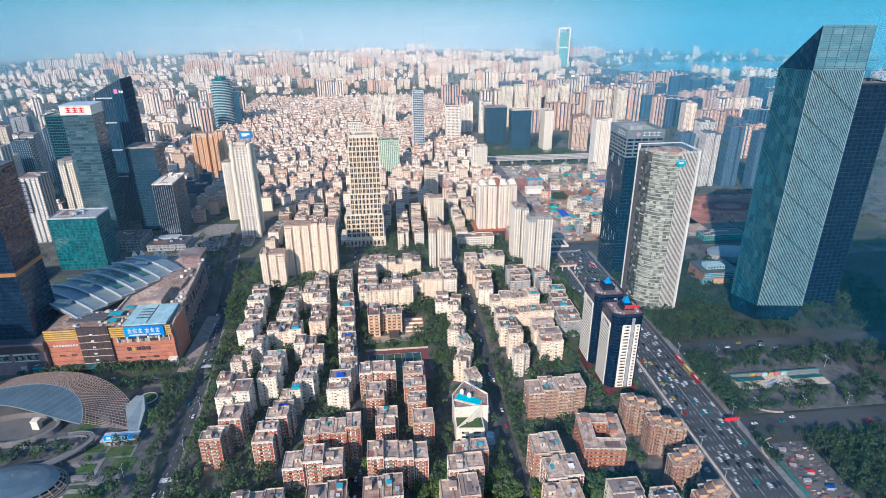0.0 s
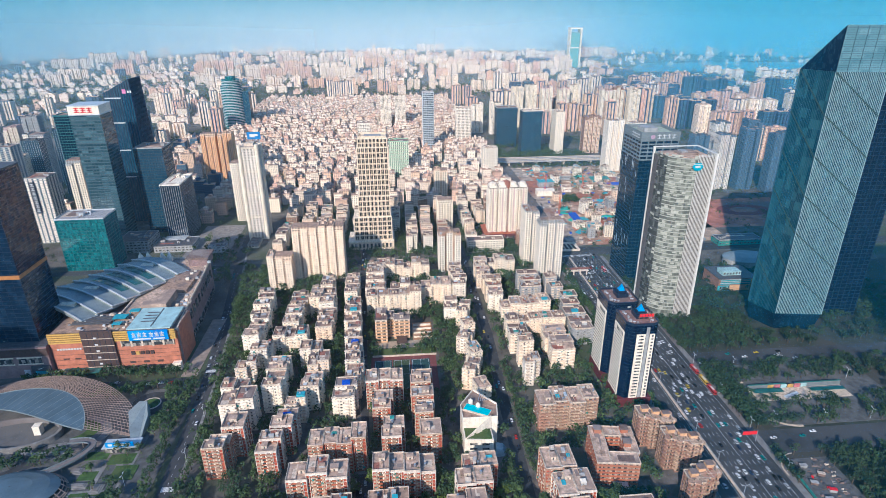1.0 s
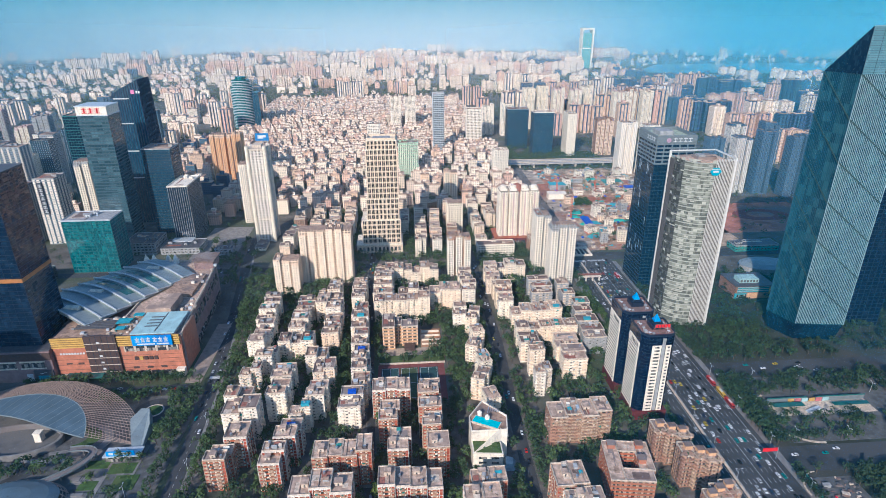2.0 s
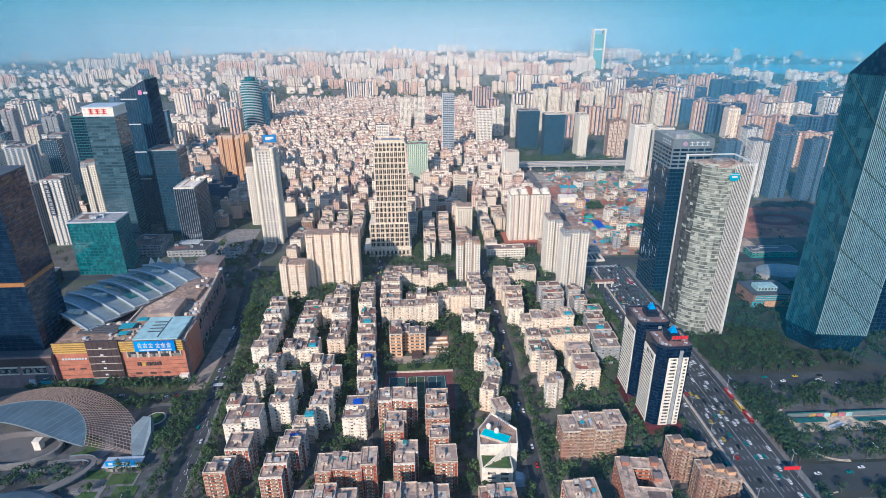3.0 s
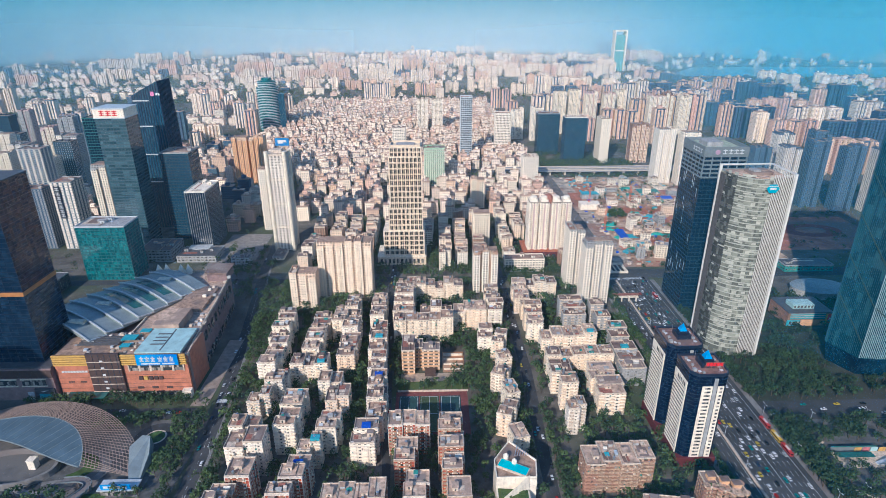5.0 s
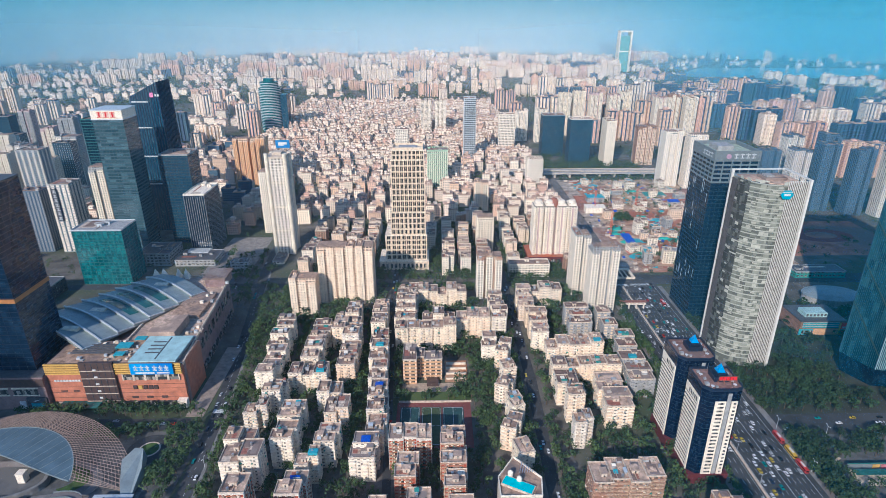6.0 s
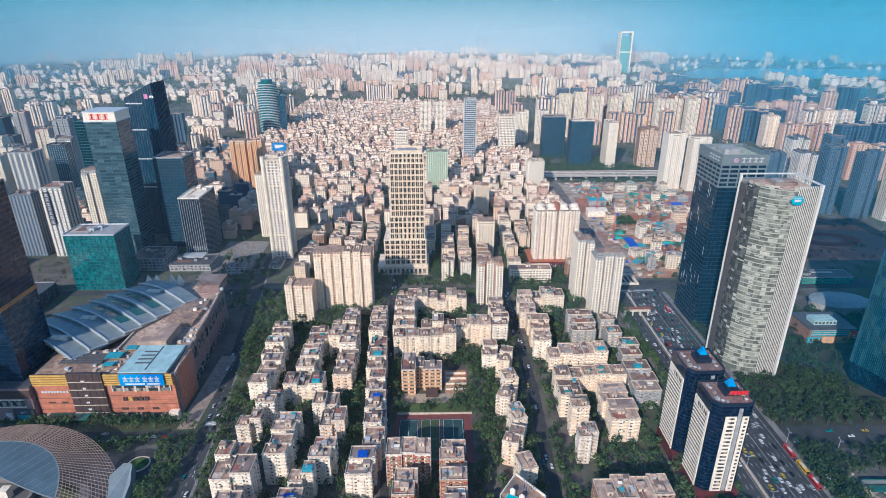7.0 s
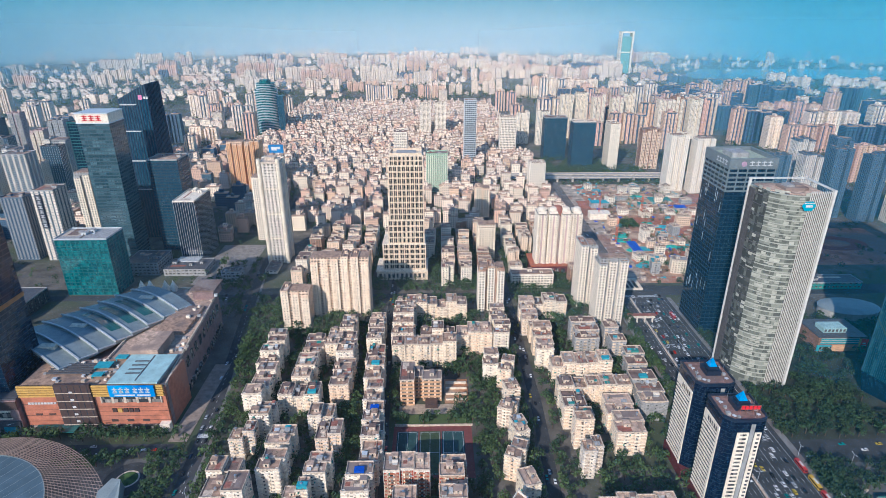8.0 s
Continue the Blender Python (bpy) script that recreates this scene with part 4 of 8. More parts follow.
def striped_tower(x, y, deep, group="navy and white towers"):
    """Navy glass tower with white striped flanks, white window panels and a blue glass pyramid on top."""
    root = thing("office_tower", "navy glass tower with white striped sides and a blue roof pyramid", "tower", x, y, 0, 0, group)
    w, d, h, fh = 13.0, deep, 76.0, 2.95
    take(x - 15, x + 15, y - d - 1, y + d + 1)
    c = 4.5
    plan = [(-w, -d + c), (-w + c, -d), (w - 5, -d), (w - 1.5, -d + 1.5), (w, -d + 5), (w, d), (-w, d)]
    part("body", Geo().prism(plan, 8, h), G_NAVY, root)
    part("podium", Geo().box(-w - 0.8, w + 0.8, -d - 1, d + 1, 0, 8.4), M_REDPOD, root, "dark red podium")
    strip = Geo().box(-w - 0.55, -w + 0.05, -d + c + 0.5, d - 1, 0, 1.2).mesh("white_strip", M_WHITE)
    win = Geo().box(-w + c + 5.2, -w + c + 9.2, -d - 0.62, -d - 0.5, 0, 1.3).box(w - 6.2, w - 4.6, -d - 0.62, -d - 0.5, 0, 1.3).mesh("window_row", M_GLASS)
    mull = Geo()
    for k in range(23):
        z = 9 + k * fh
        if z < h - 10:
            part("white_strip", strip, M_WHITE, root, at=(0, 0, z))
            part("window_row", win, M_GLASS, root, at=(0, 0, z + 0.7))
        mull.prism([(a * 1.006, b * 1.006) for a, b in plan], z + 2.0, z + 2.12)
    tagged(part("mullion_grid", mull, M_MULL, root), kind="stuff")
    zt = h - 8
    part("white_panel", Geo().box(-w + c + 3.4, -w + c + 10.4, -d - 0.5, -d + 0.1, 8.4, zt), M_WHITE, root)
    part("white_panel", Geo().box(w - 7.6, w - 3.6, -d - 0.5, -d + 0.1, 8.4, zt), M_WHITE, root)
    part("grey_shaft", Geo().box(-w + c + 10.9, w - 8.1, -d - 0.3, -d + 0.1, 8.4, h - 2), M_GREYW, root)
    part("white_edge", Geo().box(-w - 0.6, -w + 0.05, -d + c + 0.1, -d + c + 1.6, 8.4, zt), M_WHITE, root)
    arch = Geo().box(-w - 0.5, -w + 0.05, -d + c + 1.6, d - 1, zt - 6.4, zt)
    part("arched_panel", arch, M_WHITE, root)
    for k in range(5):
        yy = -d + c + 3 + k * 2.6
        part("arch_window", Geo().box(-w - 0.6, -w - 0.5, yy - 0.8, yy + 0.8, zt - 5, zt - 1.8), M_GLASS, root)
    part("parapet", Geo().wall_loop([(a * 1.012, b * 1.012) for a, b in plan], [(a * 0.95, b * 0.95) for a, b in plan], h - 0.5, h + 1.5), M_NAVY, root)
    part("roof", Geo().prism([(a * 0.96, b * 0.96) for a, b in plan], h - 0.2, h + 0.15), M_REDDECK, root, "worn red-brown roof deck")
    for a, b, q in ((-9, -6, 2.2), (-8, 0, 1.6), (9, -2, 1.8), (-4, -9, 1.4), (4, 9, 2.0), (-9, 8, 1.7), (9.5, 6, 1.5)):
        part("roof_unit", Geo().box(a - q / 2, a + q / 2, b - q / 2, b + q / 2, h, h + q * 0.8).box(a - q / 2 - 0.1, a + q / 2 + 0.1, b - q / 2 - 0.1, b + q / 2 + 0.1, h + q * 0.8, h + q * 0.8 + 0.15), M_GREYW, root)
    for a, b in ((-10.5, -5), (10.5, 2), (-2, 10), (6, -9)):
        part("mast", Geo().cyl(a, b, 0.12, h, h + 6, 6, r2=0.05), M_STEEL, root)
    part("roof_house", Geo().box(-3, 7, -3, 7, h, h + 3.6), M_NAVY, root)
    part("roof_house", Geo().box(-1.5, 5.5, -1.5, 5.5, h + 3.6, h + 5.6), M_NAVY, root)
    k = h + 5.6
    part("pyramid", Geo().prism([(-0.6, -0.6), (4.6, -0.6), (4.6, 4.6), (-0.6, 4.6)], k, k + 5.6, 0, [(1.99, 1.99), (2.01, 1.99), (2.01, 2.01), (1.99, 2.01)]), M_PYR, root, "bright blue glass pyramid")
    for a, b in ((-7, -9), (8, -8), (-9, 4)):
        part("satellite_dish", Geo().cyl(a, b, 0.12, h, h + 1.2, 6).cyl(a, b, 0.3, h + 1.2, h + 1.7, 12, r2=1.3), M_LINE, root)
    return root


G_NAVY = glazing("navy_glass", (0.004, 0.010, 0.030), (0.02, 0.035, 0.07), cell=(1.2, 1.2, 2.95), rough=0.1, share=0.3, spec=0.3)
M_REDPOD = mat("dark_red_podium", (0.13, 0.025, 0.03), 0.6, 0.15)
M_REDDECK = mat("red_brown_deck", (0.30, 0.17, 0.14), 0.9, 0.3, 0.3, tint=(0.22, 0.15, 0.13))
M_PYR = mat("blue_pyramid", (0.02, 0.28, 0.62), 0.25, 0.1)
M_REDS = mat("red_letters", (0.75, 0.02, 0.03), 0.5, 0.08)
striped_tower(189, 394, 12.5)
striped_tower(187, 430, 14)
_s = thing("roof_sign", "red roof sign of separate shapes on a steel rack", "sign", 193, 388, 76.1)
for _k in range(5):
    part("letter_bar", Geo().box(-5.6 + _k * 2.3, -3.8 + _k * 2.3, -0.2, 0.2, 3.6, 6.0), M_REDS, _s)
_g = Geo().box(-6, 6, -0.12, 0.12, 3.2, 3.45).box(-6, 6, -0.12, 0.12, 6.1, 6.3)
for _x in (-5.9, -2, 2, 5.9):
    _g.beam((_x, 0, 0), (_x, 0, 6.2), 0.22).beam((_x, 2.4, 0), (_x, 0, 4.6), 0.18)
part("rack", _g, M_REDR, _s)


def rounded_plan(x0, x1, y0, y1, r, n=12):
    """A rectangle whose south-west corner is a large arc."""
    arc = [(x0 + r - r * math.cos(t), y0 + r - r * math.sin(t)) for t in (math.pi / 2 * i / n for i in range(n + 1))]
    return arc + [(x1, y0), (x1, y1), (x0, y1)]


def rounded_tower():
    """Pale glass tower with one rounded corner, a fin wall and a white frame."""
    root = thing("office_tower", "pale glass office tower with a rounded corner and white fins", "tower", 260, 519)
    take(256, 312, 515, 560)
    w, d, h, n, r = 45.0, 37.0, 174.0, 42, 27.0
    fh = (h - 6) / n
    p = rounded_plan(0.8, w - 0.3, 0.8, d, r)
    part("glass_body", Geo().prism(p, 0, h - 4), G_PALE, root)
    o = rounded_plan(0.3, w - 2, 0.3, d, r)
    arc = o[:13]
    inner = [(a + 0.9, b + 0.9) for a, b in arc]
    slab = Geo().prism(arc[4:] + inner[4:][::-1], 0, 0.7).mesh("storey_band", M_RBAND)
    # west part of the arc gets darker bands, glass and fins as painted shade
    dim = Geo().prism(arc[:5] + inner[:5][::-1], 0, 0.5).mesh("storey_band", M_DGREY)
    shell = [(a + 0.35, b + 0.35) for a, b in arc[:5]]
    part("west_shade_glass", Geo().prism(shell + [(a + 0.6, b + 0.6) for a, b in arc[:5]][::-1], 4, h - 4), G_WESTSHADE, root, "glass of the west side, coloured dark as if shaded")
    blind = random.Random(4)
    for k in range(n):
        z = 8 + k * fh * 0.985
        part("storey_band", slab, M_RBAND, root, at=(0, 0, z))
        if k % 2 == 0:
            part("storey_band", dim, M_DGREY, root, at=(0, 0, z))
        g = Geo()
        for i in range(12):
            if blind.random() < (0.32 if i > 4 else 0.12):
                (ax, ay), (bx, by) = arc[i], arc[i + 1]
                hi = blind.choice((1.2, 2.0, 2.6))
                g.face([(ax + 0.25, ay + 0.25, z + 3.4 - hi), (bx + 0.25, by + 0.25, z + 3.4 - hi), (bx + 0.25, by + 0.25, z + 3.4), (ax + 0.25, ay + 0.25, z + 3.4)])
        if g.f:
            tagged(part("window_blind", g, M_BLIND, root), kind="stuff")
    part("fin_backing", Geo().box(27.2, w - 1.2, 0.3, 0.9, 4, h - 2), M_BRONZE, root)
    for i in range(12):
        x = 27.3 + i * 1.42
        part("fin", Geo().box(x, x + 0.5, -0.15, 0.4, 4, h), M_FIN, root)
    for i in range(9):
        y = r + 0.8 + i * 1.05
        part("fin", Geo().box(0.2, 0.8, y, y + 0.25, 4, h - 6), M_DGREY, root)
    part("white_frame", Geo().box(-0.8, 1.2, d - 0.8, d + 0.6, 0, h).box(w - 1.2, w + 0.8, -0.9, 0.9, 0, h), M_FIN, root)
    part("top_frame", Geo().box(-0.9, w + 0.9, d - 1.0, d + 0.8, h, h + 0.9).box(w - 1.1, w + 0.9, -1, d - 1, h, h + 0.9), M_FIN, root)
    part("roof", Geo().prism(rounded_plan(3, w - 2, 3, d - 2, r), h - 4, h - 3.4), M_ROOFL, root)
    part("roof_plant", Geo().box(16, 34, 14, 28, h - 3.5, h - 1.2, 0).box(18, 24, 16, 24, h - 1.2, h + 0.4, 1).box(26, 32, 18, 26, h - 1.2, h - 0.2, 0), (M_ROOFB, M_GREYW), root)
    s = thing("roof_sign", "teal hexagonal sign with white bars high on a tower", "sign", 260 + 27, 517.9, h - 11)
    part("plate", Geo().prism([(math.cos(math.pi / 3 * i) * 5.4, math.sin(math.pi / 3 * i) * 4.2) for i in range(6)], -0.3, 0.3), M_SIGNT, s).rotation_euler = (radians(90), 0, 0)
    part("bar", Geo().box(-2.6, 2.6, -0.5, -0.35, -0.9, 0.9), M_LINE, s)
    part("bar", Geo().box(-4, 4, -0.5, -0.35, 2.0, 2.5), M_LINE, s)


G_WESTSHADE = glazing("shaded_west_glass", (0.055, 0.062, 0.06), (0.17, 0.18, 0.16), cell=(2.4, 2.4, 4.0), rough=0.15, share=0.5, spec=0.5)
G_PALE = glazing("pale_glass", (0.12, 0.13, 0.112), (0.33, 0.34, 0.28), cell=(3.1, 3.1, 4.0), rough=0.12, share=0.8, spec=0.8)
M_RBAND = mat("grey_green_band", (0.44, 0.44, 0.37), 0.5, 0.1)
M_BLIND = mat("pale_blinds", (0.47, 0.46, 0.38), 0.6, 0.1, 0.3, island=0.3)
M_BRONZE = mat("brown_glass_backing", (0.12, 0.10, 0.085), 0.3, 0.15)
M_FIN = mat("white_fins", (0.70, 0.67, 0.61), 0.5, 0.06)
M_SIGNT = mat("teal_sign", (0.02, 0.38, 0.52), 0.4, 0.08)
rounded_tower()


def corner_tower():
    """Dark glass tower with pale crown band and white sign shapes."""
    root = thing("office_tower", "dark blue glass tower with a pale crown and white sign bars", "tower", 290, 631)
    take(266, 314, 606, 657)
    z = storeyed(root, [(-21, 21, -23, 24)], 40, 4.2, M_MULL, G_DARK, M_MULL, bay=4.2, solid=0.08, spandrel=0.14, proud=0.2)
    storeyed(root, [(-21.2, 21.2, -23.2, 24.2)], 5, 4.2, M_BANDG, G_DARK, M_BANDG, bay=8.4, solid=0.15, spandrel=0.4, proud=0.3, z0=z - 21)
    part("crown", Geo().ring(-21.8, 21.8, -23.8, 24.8, z, z + 10, 1.2), M_BANDG, root, "grey crown band")
    part("roof", Geo().box(-20.5, 20.5, -22.5, 23.5, z + 6, z + 6.5), M_GREENISH, root)
    part("roof_plant", Geo().box(-12, 4, -6, 12, z + 6.5, z + 11), M_GREYW, root)
    s = thing("roof_sign", "white sign shapes on the crown of a tower", "sign", 290, 607, z)
    part("emblem", Geo().cyl(0, 0, 2.4, 0, 0.3, 16), M_EMBLEM, s, at=(-9, -0.3, 5)).rotation_euler = (radians(90), 0, 0)
    for k in range(4):
        x = -4 + k * 5.4
        part("character_bar", Geo().box(x, x + 4.2, -0.5, -0.3, 6.2, 7.0).box(x + 1.7, x + 2.5, -0.5, -0.3, 3, 7.8).box(x, x + 4.2, -0.5, -0.3, 3.2, 3.9), M_LINE, s)
        y = 24 - 4 - k * 5.4
        part("character_bar", Geo().box(-22.4, -22.2, y, y + 4.2, 6.2, 7.0).box(-22.4, -22.2, y + 1.7, y + 2.5, 3, 7.8).box(-22.4, -22.2, y, y + 4.2, 3.2, 3.9), M_LINE, s)
    rng = random.Random(5)
    for k in range(22):
        yy, zz = rng.uniform(-20, 21), rng.uniform(20, z - 25)
        part("light_strip", Geo().box(-21.5, -21.3, yy, yy + 0.35, zz, zz + 9), M_LTMETAL, root)


M_BANDG = mat("grey_cladding", (0.19, 0.22, 0.23), 0.5, 0.1)
M_GREENISH = mat("pale_green_roof", (0.42, 0.47, 0.36), 0.9, 0.15)
M_EMBLEM = mat("emblem", (0.55, 0.35, 0.45), 0.5, 0.1)
corner_tower()


def wedge_tower():
    """Tall blue-green glass tower with fine fins, dark diagonal bands and a sloping crown."""
    root = thing("skyscraper", "tall blue-green glass skyscraper with diagonal bands and a slanted top", "skyscraper", 0, 0)
    sw, se, ne, nw = (376, 485), (420, 479), (414, 521), (365, 514)
    take(360, 422, 478, 524)
    plan, hs, ha = [sw, se, ne, nw], 251.0, 288.0
    part("glass_body", Geo().prism(plan, 18, hs), G_WEDGE, root)
    low = [(sw[0] + 3, sw[1] + 3), (se[0] - 3, se[1] + 3), (ne[0] - 2, ne[1] - 2), (nw[0] + 3, nw[1] - 2)]
    part("base", Geo().prism(low, 0, 18, 0, plan), G_DARK, root, "darker glass base that tapers in")
    part("slanted_crown", Geo().prism(plan, hs + 0.05, ha, 0, [(*sw, ha), (*se, ha), (*ne, hs + 1), (*nw, hs + 1)]), G_CROWN, root)

    def on(a, b, u, out=0.3):
        x, y = a[0] + (b[0] - a[0]) * u, a[1] + (b[1] - a[1]) * u
        dx, dy = b[0] - a[0], b[1] - a[1]
        q = math.hypot(dx, dy)
        return x + dy / q * out, y - dx / q * out

    for a, b in ((sw, se), (nw, sw)):
        n = round(math.hypot(b[0] - a[0], b[1] - a[1]) / 1.5)
        for i in range(n + 1):
            x, y = on(a, b, i / n)
            edge = i in (0, n)
            # south fins coloured pale as sunlit, west fins dark as shaded
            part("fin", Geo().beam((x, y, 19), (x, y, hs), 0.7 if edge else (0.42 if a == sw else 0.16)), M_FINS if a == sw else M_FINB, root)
        for k in range(8):
            zt = hs - k * 36.5 - (0 if a == nw else 36.5)
            p, q = on(a, b, 0, 0.75), on(a, b, 1, 0.75)
            if zt - 36.5 > 20:
                part("diagonal_band", Geo().beam((*p, zt), (*q, zt - 36.5), 0.4, h=0.9), M_DIAG, root)
    wa, wb = on(nw, sw, 0, 0.5), on(nw, sw, 1, 0.5)
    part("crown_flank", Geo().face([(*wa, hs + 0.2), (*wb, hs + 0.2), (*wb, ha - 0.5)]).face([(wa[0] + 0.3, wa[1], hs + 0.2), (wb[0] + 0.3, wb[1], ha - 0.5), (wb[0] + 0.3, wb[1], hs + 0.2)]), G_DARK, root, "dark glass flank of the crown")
    p, q = on(sw, se, 0, 0.75), on(sw, se, 1, 0.75)
    part("diagonal_band", Geo().beam((*p, hs), (*q, hs - 36.5), 0.4, h=0.9), M_DIAG, root)
    n = 20
    for i in range(n + 1):
        z = hs + (ha - hs) * i / n
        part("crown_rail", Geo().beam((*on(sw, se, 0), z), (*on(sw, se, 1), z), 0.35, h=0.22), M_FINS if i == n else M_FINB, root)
    for i in range(6):
        x, y = on(sw, se, i / 5, 0.25)
        part("crown_mullion", Geo().beam((x, y, hs), (x, y, ha), 0.22), M_MULL, root)


G_WEDGE = glazing("blue_green_glass", (0.008, 0.05, 0.08), (0.035, 0.12, 0.15), cell=(4.0, 4.0, 8.4), rough=0.1, share=0.6, spec=0.7)
G_CROWN = glazing("crown_glass", (0.12, 0.26, 0.31), (0.18, 0.34, 0.39), cell=(9.0, 9.0, 4.6), rough=0.1, share=0.6, spec=1.0)
M_FINB = mat("shade_blue_grey_fins", (0.032, 0.09, 0.135), 0.4, 0.08)
M_FINS = mat("sunlit_fins", (0.31, 0.43, 0.45), 0.4, 0.08)
M_DIAG = mat("dark_diagonal_band", (0.03, 0.07, 0.07), 0.6, 0.1)
wedge_tower()

# navy walls and glass, also chosen dark for the shade on this slab
tower("office_tower", "navy glass office slab, coloured dark as in shade, beside a skyscraper", 432, 480, 505, 560, 56, 4.2, M_NAVY, G_NAVY, M_NAVY, bay=6.4, solid=0.12, spandrel=0.12, houses=1)


# dark glass, made darker still to paint in the shade on its tower
G_BLACK = glazing("shade_black_glass", (0.006, 0.020, 0.045), (0.018, 0.045, 0.085), cell=(3.5, 3.5, 4.1), rough=0.12, share=0.4, spec=0.5)


def dark_mall_tower():
    """Dark reflecting glass tower that rises over the mall's west wing."""
    root = thing("office_tower", "dark reflecting glass tower over the mall", "tower", -349, 500)
    take(-372, -310, 474, 522)
    z = storeyed(root, [(-30, 29.6, -20, 21.6)], 43, 4.1, M_NAVY, G_BLACK, M_NAVY, bay=7, solid=0.05, spandrel=0.12, proud=0.2, z0=6)
    part("roof", Geo().box(-30.5, 30.1, -20.5, 22.1, z, z + 1.2), M_DGREY, root)
    part("light_band", Geo().box(-30.6, 30.2, -20.6, 22.2, 92, 95.5), mat("bronze_band", (0.45, 0.20, 0.07), 0.4, 0.1), root, "bronze belt")


dark_mall_tower()


def signed_tower():
    """Grey-green glass tower with a white crown and red sign shapes."""
    root = thing("office_tower", "grey-green glass office tower with a white sign crown", "tower", -391, 812)
    take(-415, -372, 794, 832)
    z = storeyed(root, [(-21, 16, -17, 16)], 42, 4.25, M_SLATE, G_SLATE, M_SLATE, bay=4, solid=0.07, spandrel=0.32, proud=0.3)
    part("crown", Geo().box(-21.6, 16.6, -17.6, 16.6, z, z + 11), M_WHITE, root, "white crown")
    part("crown_ledge", Geo().box(-22.2, 17.2, -18.2, 17.2, z + 10.4, z + 11.6).box(-22, 17, -18, 17, z - 0.8, z + 0.4), M_LTMETAL, root)
    s = thing("roof_sign", "red sign shapes on a white tower crown", "sign", -391, 794.3, z)
    for k in range(3):
        x = -14 + k * 8
        part("character_bar", Geo().box(x, x + 6.4, -0.5, -0.2, 7.4, 8.4).box(x + 2.4, x + 3.8, -0.5, -0.2, 2.4, 9).box(x, x + 6.4, -0.5, -0.2, 2.4, 3.4).box(x + 0.5, x + 6, -0.5, -0.2, 5, 5.9), M_REDS, s)


M_SLATE = mat("slate_spandrel", (0.04, 0.085, 0.11), 0.35, 0.1)
G_SLATE = glazing("slate_glass", (0.02, 0.06, 0.08), (0.10, 0.18, 0.21), cell=(8, 8, 4.15), rough=0.12, share=0.8, spec=0.8)
signed_tower()


def slant_top_tower():
    """Dark blue tower with a sloping top and upright ribs."""
    root = thing("skyscraper", "dark blue ribbed tower with a sloping top and a pink mark", "skyscraper", -390, 910)
    take(-412, -370, 888, 932)
    w, d, h = 19.0, 20.0, 193.0
    f = 1.22
    part("glass_body", Geo().prism([(-w, -d * f), (w * f, -d * f), (w * f, d), (-w, d)], 0, h, 0, [(-w, -d, h), (w, -d, h + 19), (w, d, h + 19), (-w, d, h)]), G_BLUE, root)
    rib = mat("navy_rib", (0.03, 0.055, 0.11), 0.35, 0.15)
    for i in range(12):
        u = i / 11
        part("rib", Geo().beam((-w + (w + w * f) * u, -d * f - 0.3, 0), (-w + 2 * w * u, -d - 0.3, h + 19 * u), 0.9), rib, root)
        part("rib", Geo().beam((w * f + 0.3, -d * f + (d + d * f) * u, 0), (w + 0.3, -d + 2 * d * u, h + 19), 0.9), rib, root)
    for z in (70, 110, 150, h - 8):
        part("belt", Geo().box(-w + 1, w * 0.2, -d - 1.2 - d * 0.22 * (1 - z / h), -d, z, z + 1.6), M_LTMETAL, root)
    part("mark", Geo().box(8, 13, -d - 1.3, -d - 0.9, h - 1, h + 5), mat("pink_mark", (0.75, 0.25, 0.45), 0.5), root)
    for k in range(2):
        part("character_bar", Geo().box(15 + k * 3.2, 17.4 + k * 3.2, -d - 1.3, -d - 0.9, h, h + 3), M_LINE, root)


slant_top_tower()


def drum_tower():
    """Round teal glass tower with white storey lines."""
    root = thing("office_tower", "round teal glass tower with white storey lines", "tower", -432, 1660)
    take(-470, -395, 1625, 1695)
    part("glass_body", Geo().cyl(0, 0, 29, 0, 112, 28).cyl(0, 0, 24, 112, 128, 28).cyl(0, 0, 14, 128, 136, 20), G_TEAL, root)
    lo, hi = Geo().cyl(0, 0, 29.6, 0, 1.3, 28).mesh("storey_band", M_LTMETAL), Geo().cyl(0, 0, 24.6, 0, 1.3, 28).mesh("storey_band", M_LTMETAL)
    for k in range(30):
        part("storey_band", lo if k < 26 else hi, M_LTMETAL, root, at=(0, 0, 3 + k * 4.2))
    part("wing", Geo().box(25, 45, -10, 20, 0, 95), G_BLUE, root)


drum_tower()


def far_tower():
    """Very tall far tower with a pale green glass front and an open top."""
    root = thing("skyscraper", "far pale green glass skyscraper with an open arch top", "skyscraper", 994, 3220)
    w, d, h = 30.0, 22.0, 203.0
    part("glass_front", Geo().box(-w + 7, w - 7, -d, d, 0, 178), mat("far_green_glass", (0.16, 0.42, 0.40), 0.3, 0.1), root)
    for a in (-1, 1):
        part("side_shaft", Geo().box(a * w - 4 - 3.5 * (a > 0) + 3.5, a * w + 4 - 3.5 * (a > 0) - 3.5 * (a < 0) + 3.5, -d - 2, d + 2, 0, h), M_WHITE, root)
    part("top_beam", Geo().box(-w, w, -d - 1, d + 1, h - 7, h), M_WHITE, root)
    part("belt", Geo().box(-w, w, -d - 2.4, d, 100, 106), M_WHITE, root)


far_tower()


